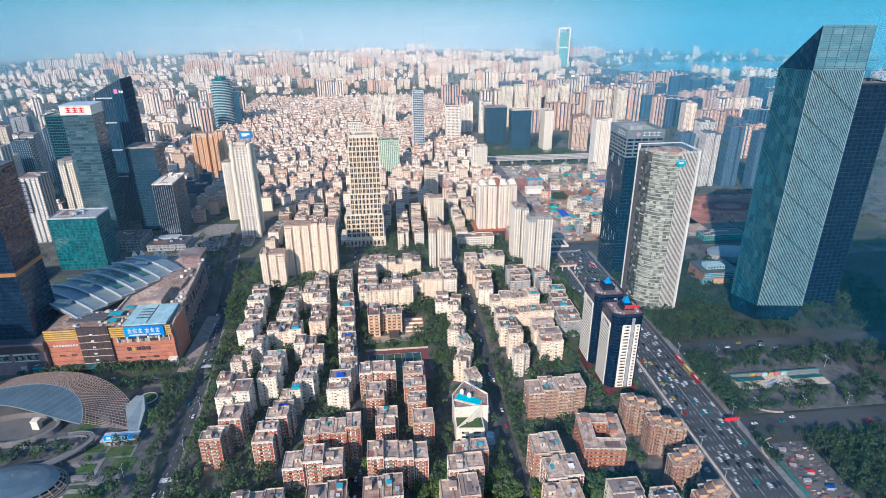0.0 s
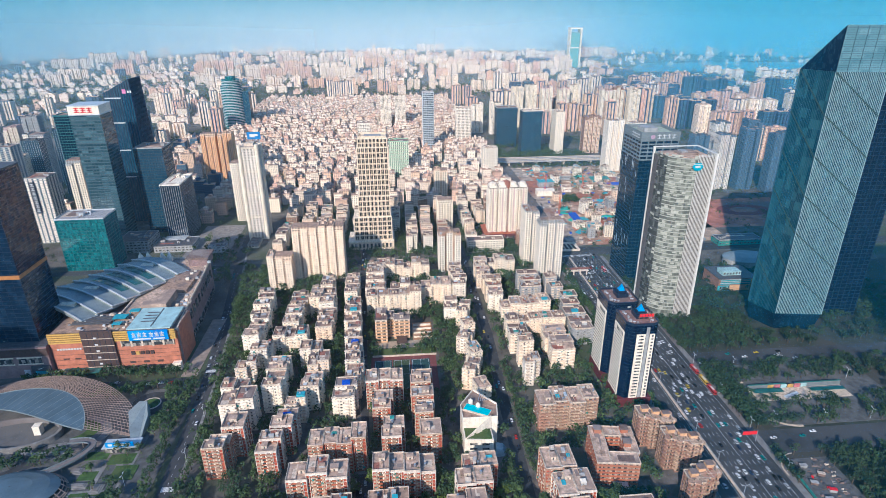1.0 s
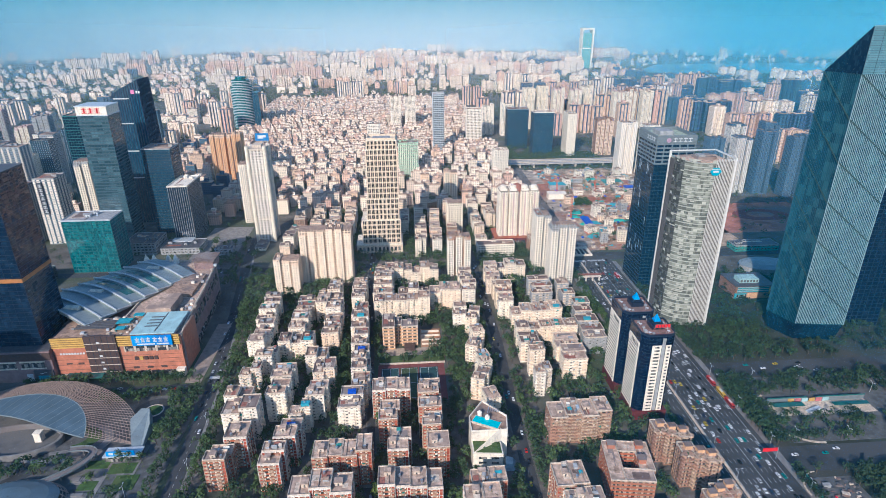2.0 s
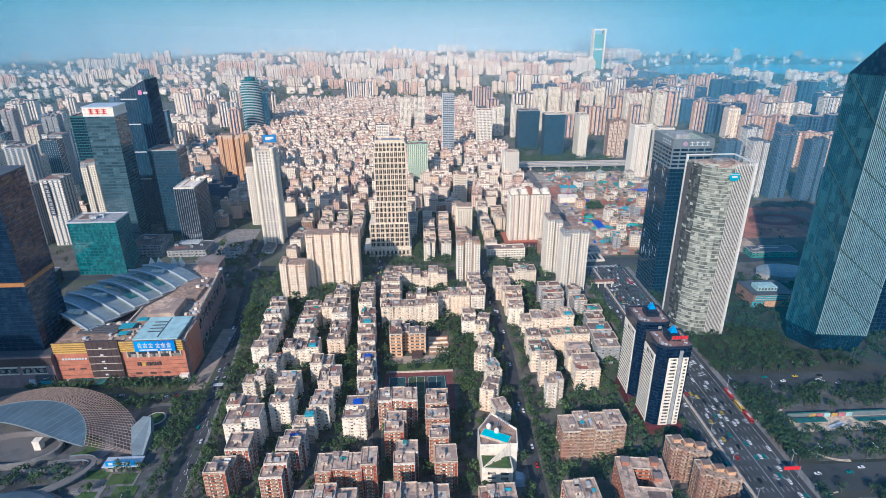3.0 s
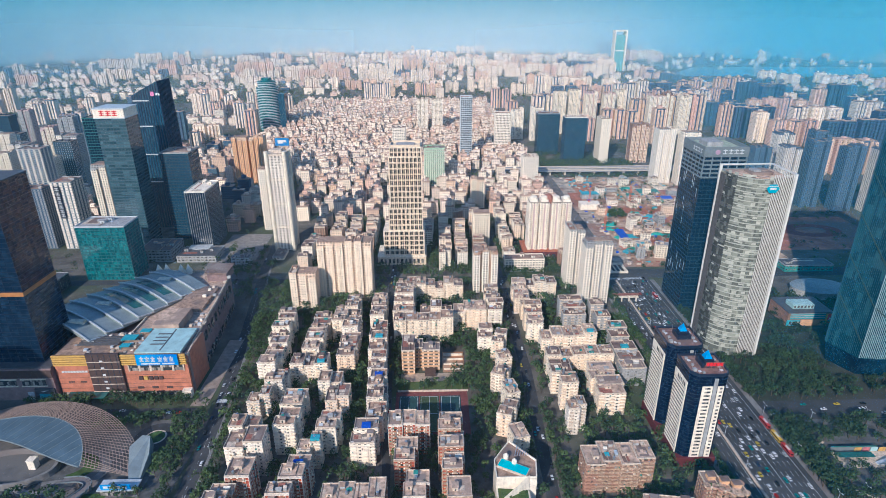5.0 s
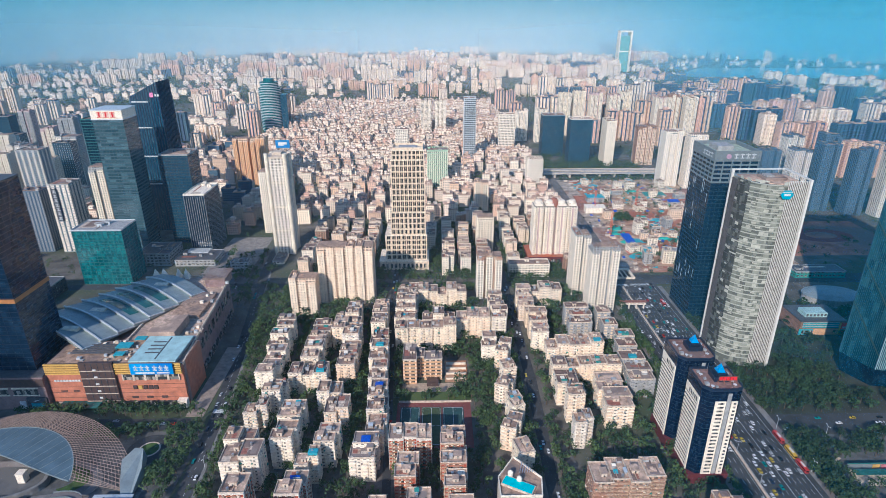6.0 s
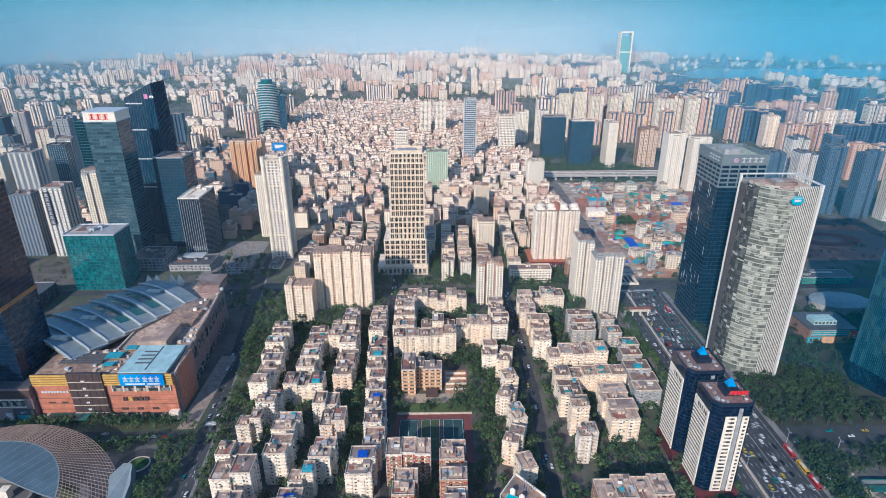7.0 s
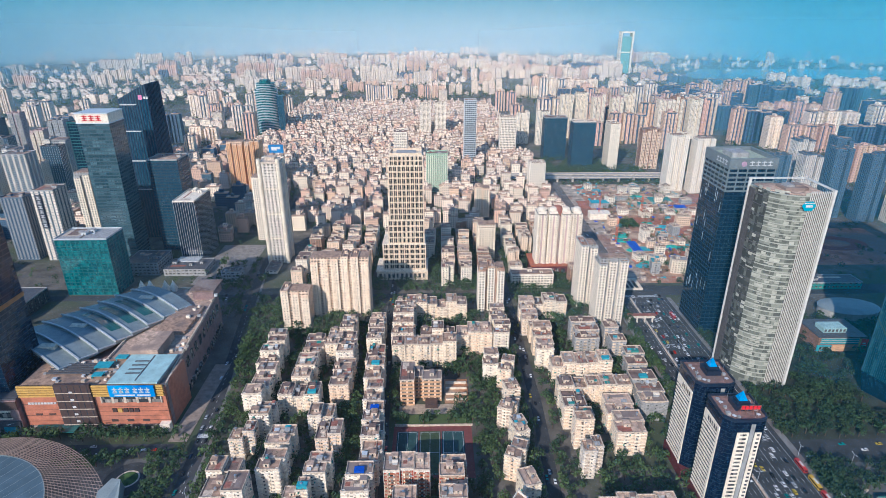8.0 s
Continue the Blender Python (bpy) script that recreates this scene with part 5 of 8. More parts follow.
def pink_towers():
    """Two ribbed white and pink towers on a red podium with a red dome between them."""
    root = thing("apartment_tower", "white and pink ribbed twin apartment towers on a red podium", "apartment tower", 155, 764)
    take(124, 190, 742, 786)
    part("podium", Geo().box(-32, 34, -16, 22, 0, 11, 0).box(-32.6, 34.6, -16.6, 22.6, 11, 12, 1), (M_REDPOD, M_BRICK), root, "red shop podium")
    for k in range(9):
        part("shop_front", Geo().box(-30 + k * 7, -25 + k * 7, -16.2, -15.9, 1, 8), M_GLASS, root)
    for x in (-26, -12.5, 3, 16):
        storeyed(root, [(x, x + 11.5, -9 + abs(x + 5) * 0.05, 12)], 21, 3.0, M_WHITE, M_GLASS, M_WHITE, bay=3.8, solid=0.5, spandrel=0.5, z0=12)
        for c in (x + 1.6, x + 9.9):
            bow = Geo()
            for k in range(21):
                bow.cyl(c, -9, 2.1, 12 + k * 3.0, 13.3 + k * 3.0, 10)
            tagged(part("bow_balcony", bow, M_WHITE, root, "stack of rounded white balconies"), kind="stuff")
        part("pink_stripe", Geo().box(x + 5.1, x + 6.4, -9.9, -8.6, 12, 74), M_PINK, root)
        part("turret", Geo().box(x + 1, x + 10.5, -6, 9, 75, 78, 0).cyl(x + 5.7, -1, 4.2, 78, 81, 12).cyl(x + 5.7, -1, 4.4, 81, 82, 12, r2=3.0), M_WHITE, root)
    storeyed(root, [(-24, 25, -5, 8)], 20, 3.0, M_PINK, M_GLASS, M_WHITE, z0=12)
    part("dome", Geo().cyl(-1, 2, 6, 72, 79, 16).cyl(-1, 2, 6, 79, 82, 16, r2=4.6).cyl(-1, 2, 4.6, 82, 84, 16, r2=1), M_REDR, root, "dark red drum and dome")


pink_towers()
tower("apartment_tower", "white apartment tower in a pale twin pair", -31, -1, 1604, 1628, 28, 3.05, M_CREAM, M_GLASS, M_WHITE, notch=2.5)
tower("apartment_tower", "white apartment tower in a pale twin pair", 7, 38, 1600, 1624, 28, 3.05, M_CREAM, M_GLASS, M_WHITE, notch=2.5)
tower("office_tower", "white stepped tower behind a sandstone tower", -74, -48, 1250, 1275, 24, 3.2, M_WHITE, M_GLASS, M_WHITE)
tower("apartment_tower", "slim cream apartment tower among walk-ups", 60, 84, 795, 815, 16, 3.0, M_CREAM, M_GLASS2, M_CREAM, notch=1.5)
tower("apartment_tower", "slim cream apartment tower among walk-ups", 68, 92, 960, 980, 16, 3.0, M_PEACH, M_GLASS2, M_CREAM, notch=1.5)
tower("apartment_tower", "white tiled tower at a crossroads", 172, 202, 1090, 1115, 17, 3.1, M_WHITE, M_GLASS, M_WHITE, notch=1.5)
# unseen towers added south of the place, to shade the mall's west end and the plaza
tower("office_tower", "unseen grey tower added to shade the mall street", -570, -442, 200, 250, 48, 4.0, M_GREYW, G_BLUE, M_GREYW, bay=6, joined=True)
tower("office_tower", "unseen grey tower added to shade the plaza", 318, 500, 80, 130, 84, 4.2, M_GREYW, G_BLUE, M_GREYW, bay=6, joined=True)

# ---------------- the mall ----------------
M_TERRA = mat("terracotta_panels", (0.52, 0.19, 0.11), 0.7, 0.14, 0.25, tint=(0.46, 0.21, 0.14))
M_YELLOW = mat("yellow_slats", (0.62, 0.38, 0.10), 0.5, 0.1)
M_BROWNP = mat("brown_panels", (0.085, 0.055, 0.05), 0.5, 0.12)
M_MAUVE = mat("mauve_stone", (0.30, 0.20, 0.19), 0.7, 0.15, 0.2, streak=0.1)
M_ZINC = mat("blue_grey_roof_sheet", (0.31, 0.36, 0.36), 0.5, 0.1, 0.15, metal=0.25)
M_ROOFGLASS = mat("green_roof_glass", (0.03, 0.14, 0.13), 0.15, 0.15, 0.3)
M_AD = mat("blue_billboard", (0.01, 0.20, 0.62), 0.4, 0.12, 0.2, tint=(0.02, 0.35, 0.75))
M_PALEBLUE = mat("pale_turquoise_roof", (0.42, 0.62, 0.62), 0.6, 0.12, 0.15)


def mall():
    root = thing("shopping_mall", "terracotta shopping mall with yellow slats and a shell roof", "shopping mall", 0, 0)
    take(-352, -196, 468, 645)
    part("front_block", Geo().box(-308, -199, 474, 512, 0, 38), M_TERRA, root)
    wing = [(-198.4, 476.5), (-201, 497), (-205, 540), (-207, 572), (-213, 632), (-222, 642), (-262, 642), (-262, 513), (-230, 476.5)]
    part("east_wing", Geo().prism(wing, 0, 36.5), M_MAUVE, root, "mauve stone side wing")
    part("rear_block", Geo().prism([(-345, 512), (-262, 512), (-262, 636), (-300, 636), (-345, 575)], 0, 32), M_MAUVE, root)
    part("wing_parapet", Geo().wall_loop(wing, [(x + (-1.2 if x > -240 else 1.2), y + (1.2 if y < 560 else -1.2)) for x, y in wing], 36.5, 38.6), M_PARA, root)
    part("roof", Geo().prism([(x + (-1.3 if x > -240 else 1.3), y + (1.3 if y < 560 else -1.3)) for x, y in wing], 36.5, 36.9), M_ROOFL, root)
    for k in range(13):
        y = 478 + k * 11.5
        x = -199.5 - (y - 474) * 0.083
        part("side_window", Geo().box(x - 2, x + 0.8, y, y + 5, 22, 31), M_GLASS, root)
        part("side_window", Geo().box(x - 2, x + 0.8, y + 1, y + 8, 2, 8), M_GLASS, root)
    # front: slats, dark panel, windows, joints
    for x0, x1 in ((-308, -279.6), (-252.6, -199.4)):
        for k in range(5):
            part("yellow_slat", Geo().box(x0, x1, 472.6, 474.2, 31 + k * 2.1, 32.3 + k * 2.1), M_YELLOW, root)
        part("slat_backing", Geo().box(x0 + 0.1, x1 - 0.1, 473.6, 474.1, 30.8, 41), M_BROWNP, root)
    part("dark_panel", Geo().box(-279.5, -252.7, 471.6, 474.1, 3, 42.5), M_BROWNP, root)
    for k in range(5):
        part("panel_rail", Geo().box(-279.6, -252.6, 471.3, 471.7, 6 + k * 7.2, 6.5 + k * 7.2), M_PARA, root)
        part("panel_post", Geo().box(-274 + k * 4.8, -273.7 + k * 4.8, 471.4, 471.7, 4, 42), M_MULL, root)
        part("panel_window", Geo().box(-269, -266.4, 471.4, 471.7, 8.6 + k * 6.6, 10.2 + k * 6.6), M_LINE, root)
    for k in range(5):
        x = -247 + k * 9.2
        part("shop_window", Geo().box(x, x + 7.4, 473.4, 474.1, 25, 30), M_GLASS, root)
        part("window_frame", Geo().box(x - 0.9, x, 473, 474.2, 24.6, 30.6).box(x + 7.4, x + 8.3, 473, 474.2, 24.6, 30.6), M_PARA, root)
    for k in range(4):
        part("panel_joint", Geo().box(-308, -279.6, 473.85, 473.95, 8 + k * 5.2, 8.25 + k * 5.2).box(-252.6, -199, 473.85, 473.95, 8 + k * 4.2, 8.2 + k * 4.2), M_BROWNP, root)
    for x in (-300, -290, -244, -232, -220):
        part("vent_window", Geo().box(x, x + 5, 473.6, 474.1, 14 if x < -270 else 7, 15.2 if x < -270 else 9), M_BROWNP, root)
    part("shop_base", Geo().box(-307, -199.2, 472.8, 474.1, 0, 4.4), M_GLASS, root)
    part("entrance_canopy", Geo().box(-300, -268, 464, 473, 4.6, 5.4), M_ROOFGLASS, root)
    part("white_kiosk", Geo().box(-206, -198.5, 469.5, 474, 0, 7), M_WHITE, root)
    # roof of the front block
    part("front_roof", Geo().box(-308, -199.5, 474.2, 511.5, 38, 38.5), M_ROOF, root)
    part("pale_roof", Geo().box(-241, -203.5, 474.5, 513, 41, 42), M_PALEBLUE, root, "pale turquoise sheet roof")
    part("pale_roof_wall", Geo().box(-240.5, -204, 475, 512.5, 38.4, 41), M_GREYW, root)
    part("roof_slot", Geo().beam((-221, 477, 42.1), (-221, 511, 42.1), 1.0, h=0.3), M_DGREY, root)
    for k in range(4):
        part("roof_slot", Geo().box(-233, -222, 486 + k * 5.5, 487.4 + k * 5.5, 42, 42.3), M_DGREY, root)
    part("plant_house", Geo().box(-243, -220, 514, 545, 37, 45), M_ROOFL, root, "pale box-shaped plant house")
    part("rear_terrace", Geo().box(-240, -214, 552, 600, 36.8, 40), M_ROOF, root)
    part("end_pavilion", Geo().box(-232, -212, 618, 640, 36.8, 46, 0).box(-234, -210, 616, 642, 46, 47.5, 1), (M_MAUVE, M_ROOFB), root)
    rng = random.Random(3)
    for k in range(46):
        x, y = (rng.uniform(-300, -246), rng.uniform(478, 510)) if k < 26 else (rng.uniform(-218, -204) - (0 if k < 36 else 6), rng.uniform(515, 560) if k < 36 else rng.uniform(575, 625))
        s, zz = rng.uniform(1.2, 3.4), 38.4 if k < 26 else (36.9 if k < 36 else 40)
        part("roof_unit", Geo().box(x, x + s, y, y + s * 0.8, zz, zz + rng.uniform(1, 2.6)), rng.choice((M_LTMETAL, M_GREYW, M_PARA, M_WHITE)), root)
    for x, y, w, d in ((-262, 495, 12, 9), (-252, 508, 9, 6), (-258, 484, 8, 6), (-243, 520, 3, 12)):
        part("awning", Geo().box(x, x + w, y, y + d, 41.2, 41.6).box(x + 0.5, x + 0.9, y + 0.5, y + 0.9, 38, 41.2).box(x + w - 0.9, x + w - 0.5, y + d - 0.9, y + d - 0.5, 38, 41.2), M_TURQ if w > 3 else M_PALEBLUE, root)
    for k in range(5):
        part("roof_pipe", Geo().box(-296, -262, 490 + k * 3, 491.2 + k * 3, 39.5, 40.6), M_DGREY, root)
    # shell roof: long arched strips, each stepping over the next
    n = 8
    for i in range(n):
        a, b = Vector((-364 + 9.6 * i, 540 + 12.6 * i, 0)), Vector((-288 + 7.6 * i, 494 + 13.6 * i, 0))
        a2, b2 = a + Vector((9.6, 12.6, 0)), b + Vector((7.6, 13.6, 0))
        g, m = Geo(), 12

        def at(p, q, u, up):
            v = p.lerp(q, u)
            return (v.x, v.y, 36 + 9.5 * math.sin(math.pi * (0.18 + 0.72 * u)) + up)
        rows = [[at(a, b, u / m, 2.6), at(a2, b2, u / m, 0.2), at(a2, b2, u / m, -1.2), at(a, b, u / m, -1.0)] for u in range(m + 1)]
        g.v = [p for r in rows for p in r]
        for u in range(m):
            for c in range(4):
                g.f.append((u * 4 + c, u * 4 + (c + 1) % 4, u * 4 + 4 + (c + 1) % 4, u * 4 + 4 + c)[::-1])
        g.f += [(0, 1, 2, 3), tuple(m * 4 + k for k in (3, 2, 1, 0))]
        g.m = [0] * len(g.f)
        strip = part("roof_shell", g, M_ZINC, root, "arched blue-grey roof strip")
        e = Geo()
        for u in range(m):
            p, q = Vector(rows[u][0]), Vector(rows[u + 1][0])
            e.beam(p + Vector((0, 0, 0.2)), q + Vector((0, 0, 0.2)), 1.1)
        part("white_edge", e, M_LTMETAL, strip)
        p, q = Vector(rows[m][0]), Vector(rows[m][1])
        part("white_edge", Geo().beam(p, q, 1.0), M_LTMETAL, strip)
        if i in (3, 4, 5):
            gl = Geo()
            for u in range(3, 10):
                p0, p1, q0, q1 = (Vector(rows[u][0]), Vector(rows[u][1]), Vector(rows[u + 1][0]), Vector(rows[u + 1][1]))
                up = Vector((0, 0, 0.25))
                gl.face([p0.lerp(p1, 0.35) + up, p0.lerp(p1, 0.95) + up, q0.lerp(q1, 0.95) + up, q0.lerp(q1, 0.35) + up])
            part("roof_light", gl, M_ROOFGLASS, strip, "green glass roof light")
        if i in (0, 2, 6):
            v = a.lerp(b, 0.45 if i else 0.6)
            part("dormer", Geo().box(v.x + 1, v.x + 14, v.y + 4, v.y + 10, 40, 47.5), M_CREAM, strip)
    # white tents at the far end of the roof
    for k, (x, y) in enumerate(((-292, 640), (-284, 641), (-268, 640), (-260, 640))):
        part("tent", Geo().prism([(x - 4, y - 4), (x + 4, y - 4), (x + 4, y + 4), (x - 4, y + 4)], 36, 48, 0, [(x - 0.1, y - 0.1), (x + 0.1, y - 0.1), (x + 0.1, y + 0.1), (x - 0.1, y + 0.1)]), M_WHITE, root, "white tent peak")
    return root


mall()
_b = thing("billboard", "blue billboard with white lettering on the mall front", "billboard", -222, 471.6, 31.6)
part("board", Geo().box(-17, 17, -0.5, 0.6, 0, 9.8), M_AD, _b)
for _k in range(6):
    _x = -14 + _k * 4.6 + (1.2 if _k > 2 else 0)
    part("character_bar", Geo().box(_x, _x + 3.6, -0.7, -0.5, 6.4, 7.2).box(_x + 1.4, _x + 2.2, -0.7, -0.5, 3.6, 8.4).box(_x + 0.2, _x + 3.4, -0.7, -0.5, 3.6, 4.4).box(_x + 0.4, _x + 3.2, -0.7, -0.5, 5.1, 5.6), M_LINE, _b)
part("text_bar", Geo().box(-13, 2, -0.7, -0.5, 1.0, 2.2).box(4, 14, -0.7, -0.5, 1.0, 2.2), M_LINE, _b)
_b = thing("wall_sign", "dark wall sign with one orange shape", "sign", -241, 473.5, 16)
for _k in range(5):
    part("letter_bar", Geo().box(_k * 4.2, _k * 4.2 + 3.1, -0.4, 0.4, 0, 3.4), M_YELLOW if _k == 1 else M_BROWNP, _b)
_b = thing("wall_sign", "white lettering on the mall front", "sign", -303, 473.6, 24)
for _k in range(9):
    part("letter_bar", Geo().box(_k * 2.4, _k * 2.4 + 1.7, -0.3, 0.2, 0, 1.6), M_LINE, _b)


def west_podium():
    root = thing("shopping_mall", "mauve mall wing with dark glass bands", "shopping mall", 0, 0)
    take(-470, -309, 466, 515)
    part("block", Geo().box(-470, -309.2, 470, 515, 0, 30), M_MAUVE, root)
    part("roof", Geo().box(-470, -309.4, 471, 514.8, 30, 31), M_DGREY, root)
    part("dark_band", Geo().box(-470, -309.1, 469.4, 470.1, 22, 29), M_BROWNP, root)
    for k in range(6):
        x = -335 - k * 24
        part("show_window", Geo().box(x, x + 19, 469.5, 470.1, 14.5, 20), M_GLASS, root)
        part("window_surround", Geo().box(x - 1, x + 20, 469.3, 470.1, 20, 21).box(x - 1, x + 20, 469.3, 470.1, 13.5, 14.5), M_CREAM, root)
    part("shop_front", Geo().box(-326, -310, 468.6, 470.1, 0, 12), M_DGREY, root, "black shop front")
    part("shop_window", Geo().box(-323, -313, 468.3, 468.7, 1, 7), M_TURQ, root)
    part("white_poster", Geo().box(-333, -328, 469.4, 470.1, 1, 8), M_LINE, root)
    part("white_mark", Geo().face([(-321, 468.5, 9.2), (-319.4, 468.5, 8.6), (-314, 468.5, 10.6), (-319.4, 468.5, 9.5)]), M_LINE, root)


west_podium()


# ---------------- plaza with the lattice canopy ----------------
M_LATT = mat("bronze_lattice", (0.42, 0.31, 0.25), 0.5, 0.12, metal=0.2)
M_SHELL = mat("slate_canopy_sheet", (0.13, 0.19, 0.23), 0.4, 0.14, 0.08, metal=0.3)


def bez(p, t):
    while len(p) > 1:
        p = [tuple(a + (b - a) * t for a, b in zip(u, v)) for u, v in zip(p, p[1:])]
    return p[0]


def lattice_canopy():
    root = thing("canopy", "swooping canopy of slate sheet with a bronze lattice edge", "canopy", 0, 0)
    take(-345, -196, 366, 440)
    outer = [(-378, 404, 6), (-330, 472, 17), (-232, 456, 22), (-198, 378, 1)]
    mid = [(-372, 398, 10), (-322, 441, 20), (-252, 434, 22), (-243, 384, 8)]
    inner = [(-366, 394, 10), (-322, 424, 17), (-290, 392, 17), (-244, 383.5, 7.6)]
    n = 64
    o, m_, i_ = ([Vector(bez(c, k / n)) for k in range(n + 1)] for c in (outer, mid, inner))
    g = Geo()
    low = Vector((0, 0, -0.9))
    for k in range(n):
        g.face([i_[k], m_[k], m_[k + 1], i_[k + 1]][::-1])
        g.face([i_[k] + low, m_[k] + low, m_[k + 1] + low, i_[k + 1] + low])
        g.face([i_[k], i_[k + 1], i_[k + 1] + low, i_[k] + low])
    part("roof_sheet", g, M_SHELL, root, "smooth slate-blue roof sheet")
    seam = Geo()
    for k in range(2, n, 3):
        seam.beam(i_[k] + Vector((0, 0, 0.06)), m_[k] + Vector((0, 0, 0.06)), 0.16)
    tagged(part("sheet_seam", seam, M_ZINC, root), kind="stuff")
    for f in range(18):
        g = Geo()
        for k in range(n):
            g.beam(m_[k].lerp(o[k], f / 17), m_[k + 1].lerp(o[k + 1], f / 17), 0.3)
        part("long_rib", g, M_LATT, root)
    for k in range(0, n + 1):
        q = min(n, k + 3)
        part("cross_rib", Geo().beam(m_[k] + Vector((0, 0, 0.2)), o[q] + Vector((0, 0, 0.2)), 0.28), M_LATT, root)
    for line, wide in ((i_, 0.6), (m_, 0.5)):
        g = Geo()
        for k in range(n):
            g.beam(line[k], line[k + 1], wide)
        part("pale_edge", g, M_ZINC, root)
    for k in range(6, n, 10):
        p = m_[k]
        part("column", Geo().cyl(p.x, p.y, 0.6, 0, p.z - 0.9, 8), M_DGREY, root)
    # the lower deck under the canopy: dark halls round an oval court
    ring = [(-296 + 32 * math.cos(2 * math.pi * a / 36), 388 + 17 * math.sin(2 * math.pi * a / 36)) for a in range(36)]
    part("court_wall", Geo().wall_loop([(x + (x + 296) * 0.07, y + (y - 388) * 0.07) for x, y in ring], ring, 0.1, 5.2), M_PAVE, root, "pale rim of an oval court")
    part("court_floor", Geo().prism(ring, 0.1, 0.5), M_PAVED, root)
    part("white_core", Geo().box(-283, -278, 389, 394, 0.5, 8).box(-283.3, -277.7, 388.7, 394.3, 8, 8.4), M_WHITE, root, "white lift core")


lattice_canopy()


def small_canopy():
    root = thing("canopy", "low round canopy of grey sheet with a lattice rim", "canopy", -262, 326)
    take(-295, -226, 300, 352)
    g, n = Geo(), 28
    rings = [[(r * 30 * math.cos(2 * math.pi * k / n), r * 19 * math.sin(2 * math.pi * k / n), z) for k in range(n)] for r, z in ((0.02, 10.5), (0.45, 10), (0.8, 8.2), (1.0, 6), (0.98, 5.4))]
    g.v = [p for r in rings for p in r]
    for a in range(4):
        g.f += [(a * n + k, a * n + n + k, a * n + n + (k + 1) % n, a * n + (k + 1) % n) for k in range(n)]
    g.m = [0] * len(g.f)
    part("roof_sheet", g, M_SHELL, root)
    for k in range(n):
        c, s = math.cos(2 * math.pi * k / n), math.sin(2 * math.pi * k / n)
        part("rib", Geo().beam((30 * c, 19 * s, 6), (34 * c, 22.5 * s, 1.2), 0.45), M_LATT, root)
    for f in (0.35, 0.75, 1.0):
        e = Geo()
        pts = [((30 + 4 * f) * math.cos(2 * math.pi * k / n), (19 + 3.5 * f) * math.sin(2 * math.pi * k / n), 6 - 4.8 * f) for k in range(n)]
        for k in range(n):
            e.beam(pts[k], pts[(k + 1) % n], 0.45)
        part("ring_rib", e, M_LATT, root)


small_canopy()


def disc(name, x, y, r0, r1, z, material, label, n=40, a0=0, a1=360, squash=1.0):
    """A flat ring or disc of paving with a little thickness."""
    g = Geo()
    for k in range(n):
        t0, t1 = (radians(a0 + (a1 - a0) * q / n) for q in (k, k + 1))
        p = [(x + r * math.cos(t), y + squash * r * math.sin(t)) for r, t in ((r0, t0), (r1, t0), (r1, t1), (r0, t1))]
        g.face([(*q, z) for q in p])
        g.face([(*p[1], z - 0.3), (*p[2], z - 0.3), (*p[2], z), (*p[1], z)])
    return whole(name, g, material, label, "", "structure")


sheet("pavement_plaza", -420, -174, 296, 441, 0.1, M_PAVED, "grey stone plaza paving")
disc("lawn_plaza", -262, 392, 16, 26, 0.3, M_LAWN, "curved lawn beds in the plaza", squash=0.6, a0=-60, a1=170)
disc("road_ring", -208, 421, 8, 16, 0.3, M_ASPH, "small roundabout of dark asphalt")
disc("kerb_ring", -208, 421, 6.8, 8, 0.5, M_PARA, "pale round kerb")
disc("lawn_ring", -208, 421, 0.01, 6.8, 0.45, M_LAWN, "round lawn inside a kerb")
disc("path_curve", -262, 388, 30, 36, 0.35, M_PAVE, "pale curved walkway", squash=0.62)
disc("path_curve_south", -250, 345, 44, 49, 0.35, M_PAVE, "pale curved walkway", a0=-10, a1=110, squash=0.7)
for _x, _y, _w, _d in ((-214, 352, 18, 10), (-232, 358, 16, 8), (-206, 336, 16, 14), (-226, 312, 26, 14), (-200, 388, 8, 22), (-228, 338, 12, 8)):
    sheet("lawn_bed", _x, _x + _w, _y, _y + _d, 0.5, M_LAWN, "planted bed of shrubs in the plaza")
_b = thing("pavilion", "low glass pavilion with a blue screen beside the canopy", "pavilion", -208, 368)
part("glass_box", Geo().box(-12, 12, -4, 4, 0, 5), M_GLASS, _b)
part("roof", Geo().box(-13, 13, -5, 5, 5, 5.7), M_LTMETAL, _b)
part("screen", Geo().box(-10, 10, -4.4, -4.05, 5.8, 10), M_AD, _b)
for _k in range(4):
    part("text_bar", Geo().box(-8 + _k * 4.2, -5 + _k * 4.2, -4.6, -4.4, 7, 9), M_LINE, _b)


def plaza_walkway():
    """Raised walkway that bends from the canopy down to the street."""
    root = thing("footbridge", "raised curved walkway with glass parapets in the plaza", "footbridge", 0, 0)
    path = [Vector(bez([(-248, 372, 6), (-216, 378, 6), (-226, 352, 6), (-262, 336, 5)], k / 18)) for k in range(19)]
    deck, rail = Geo(), Geo()
    for a, b in zip(path, path[1:]):
        deck.beam(a, b, 5.0, h=0.5)
        u = (b - a).cross(Vector((0, 0, 1))).normalized() * 2.5
        for q in (-u, u):
            rail.beam(a + q + Vector((0, 0, 0.8)), b + q + Vector((0, 0, 0.8)), 0.2, h=1.1)
    part("deck", deck, M_PAVE, root)
    part("parapet", rail, M_BANDG, root)
    for k in range(2, 19, 4):
        part("pier", Geo().cyl(path[k].x, path[k].y, 0.6, 0, path[k].z - 0.3, 8), M_PAVE, root)


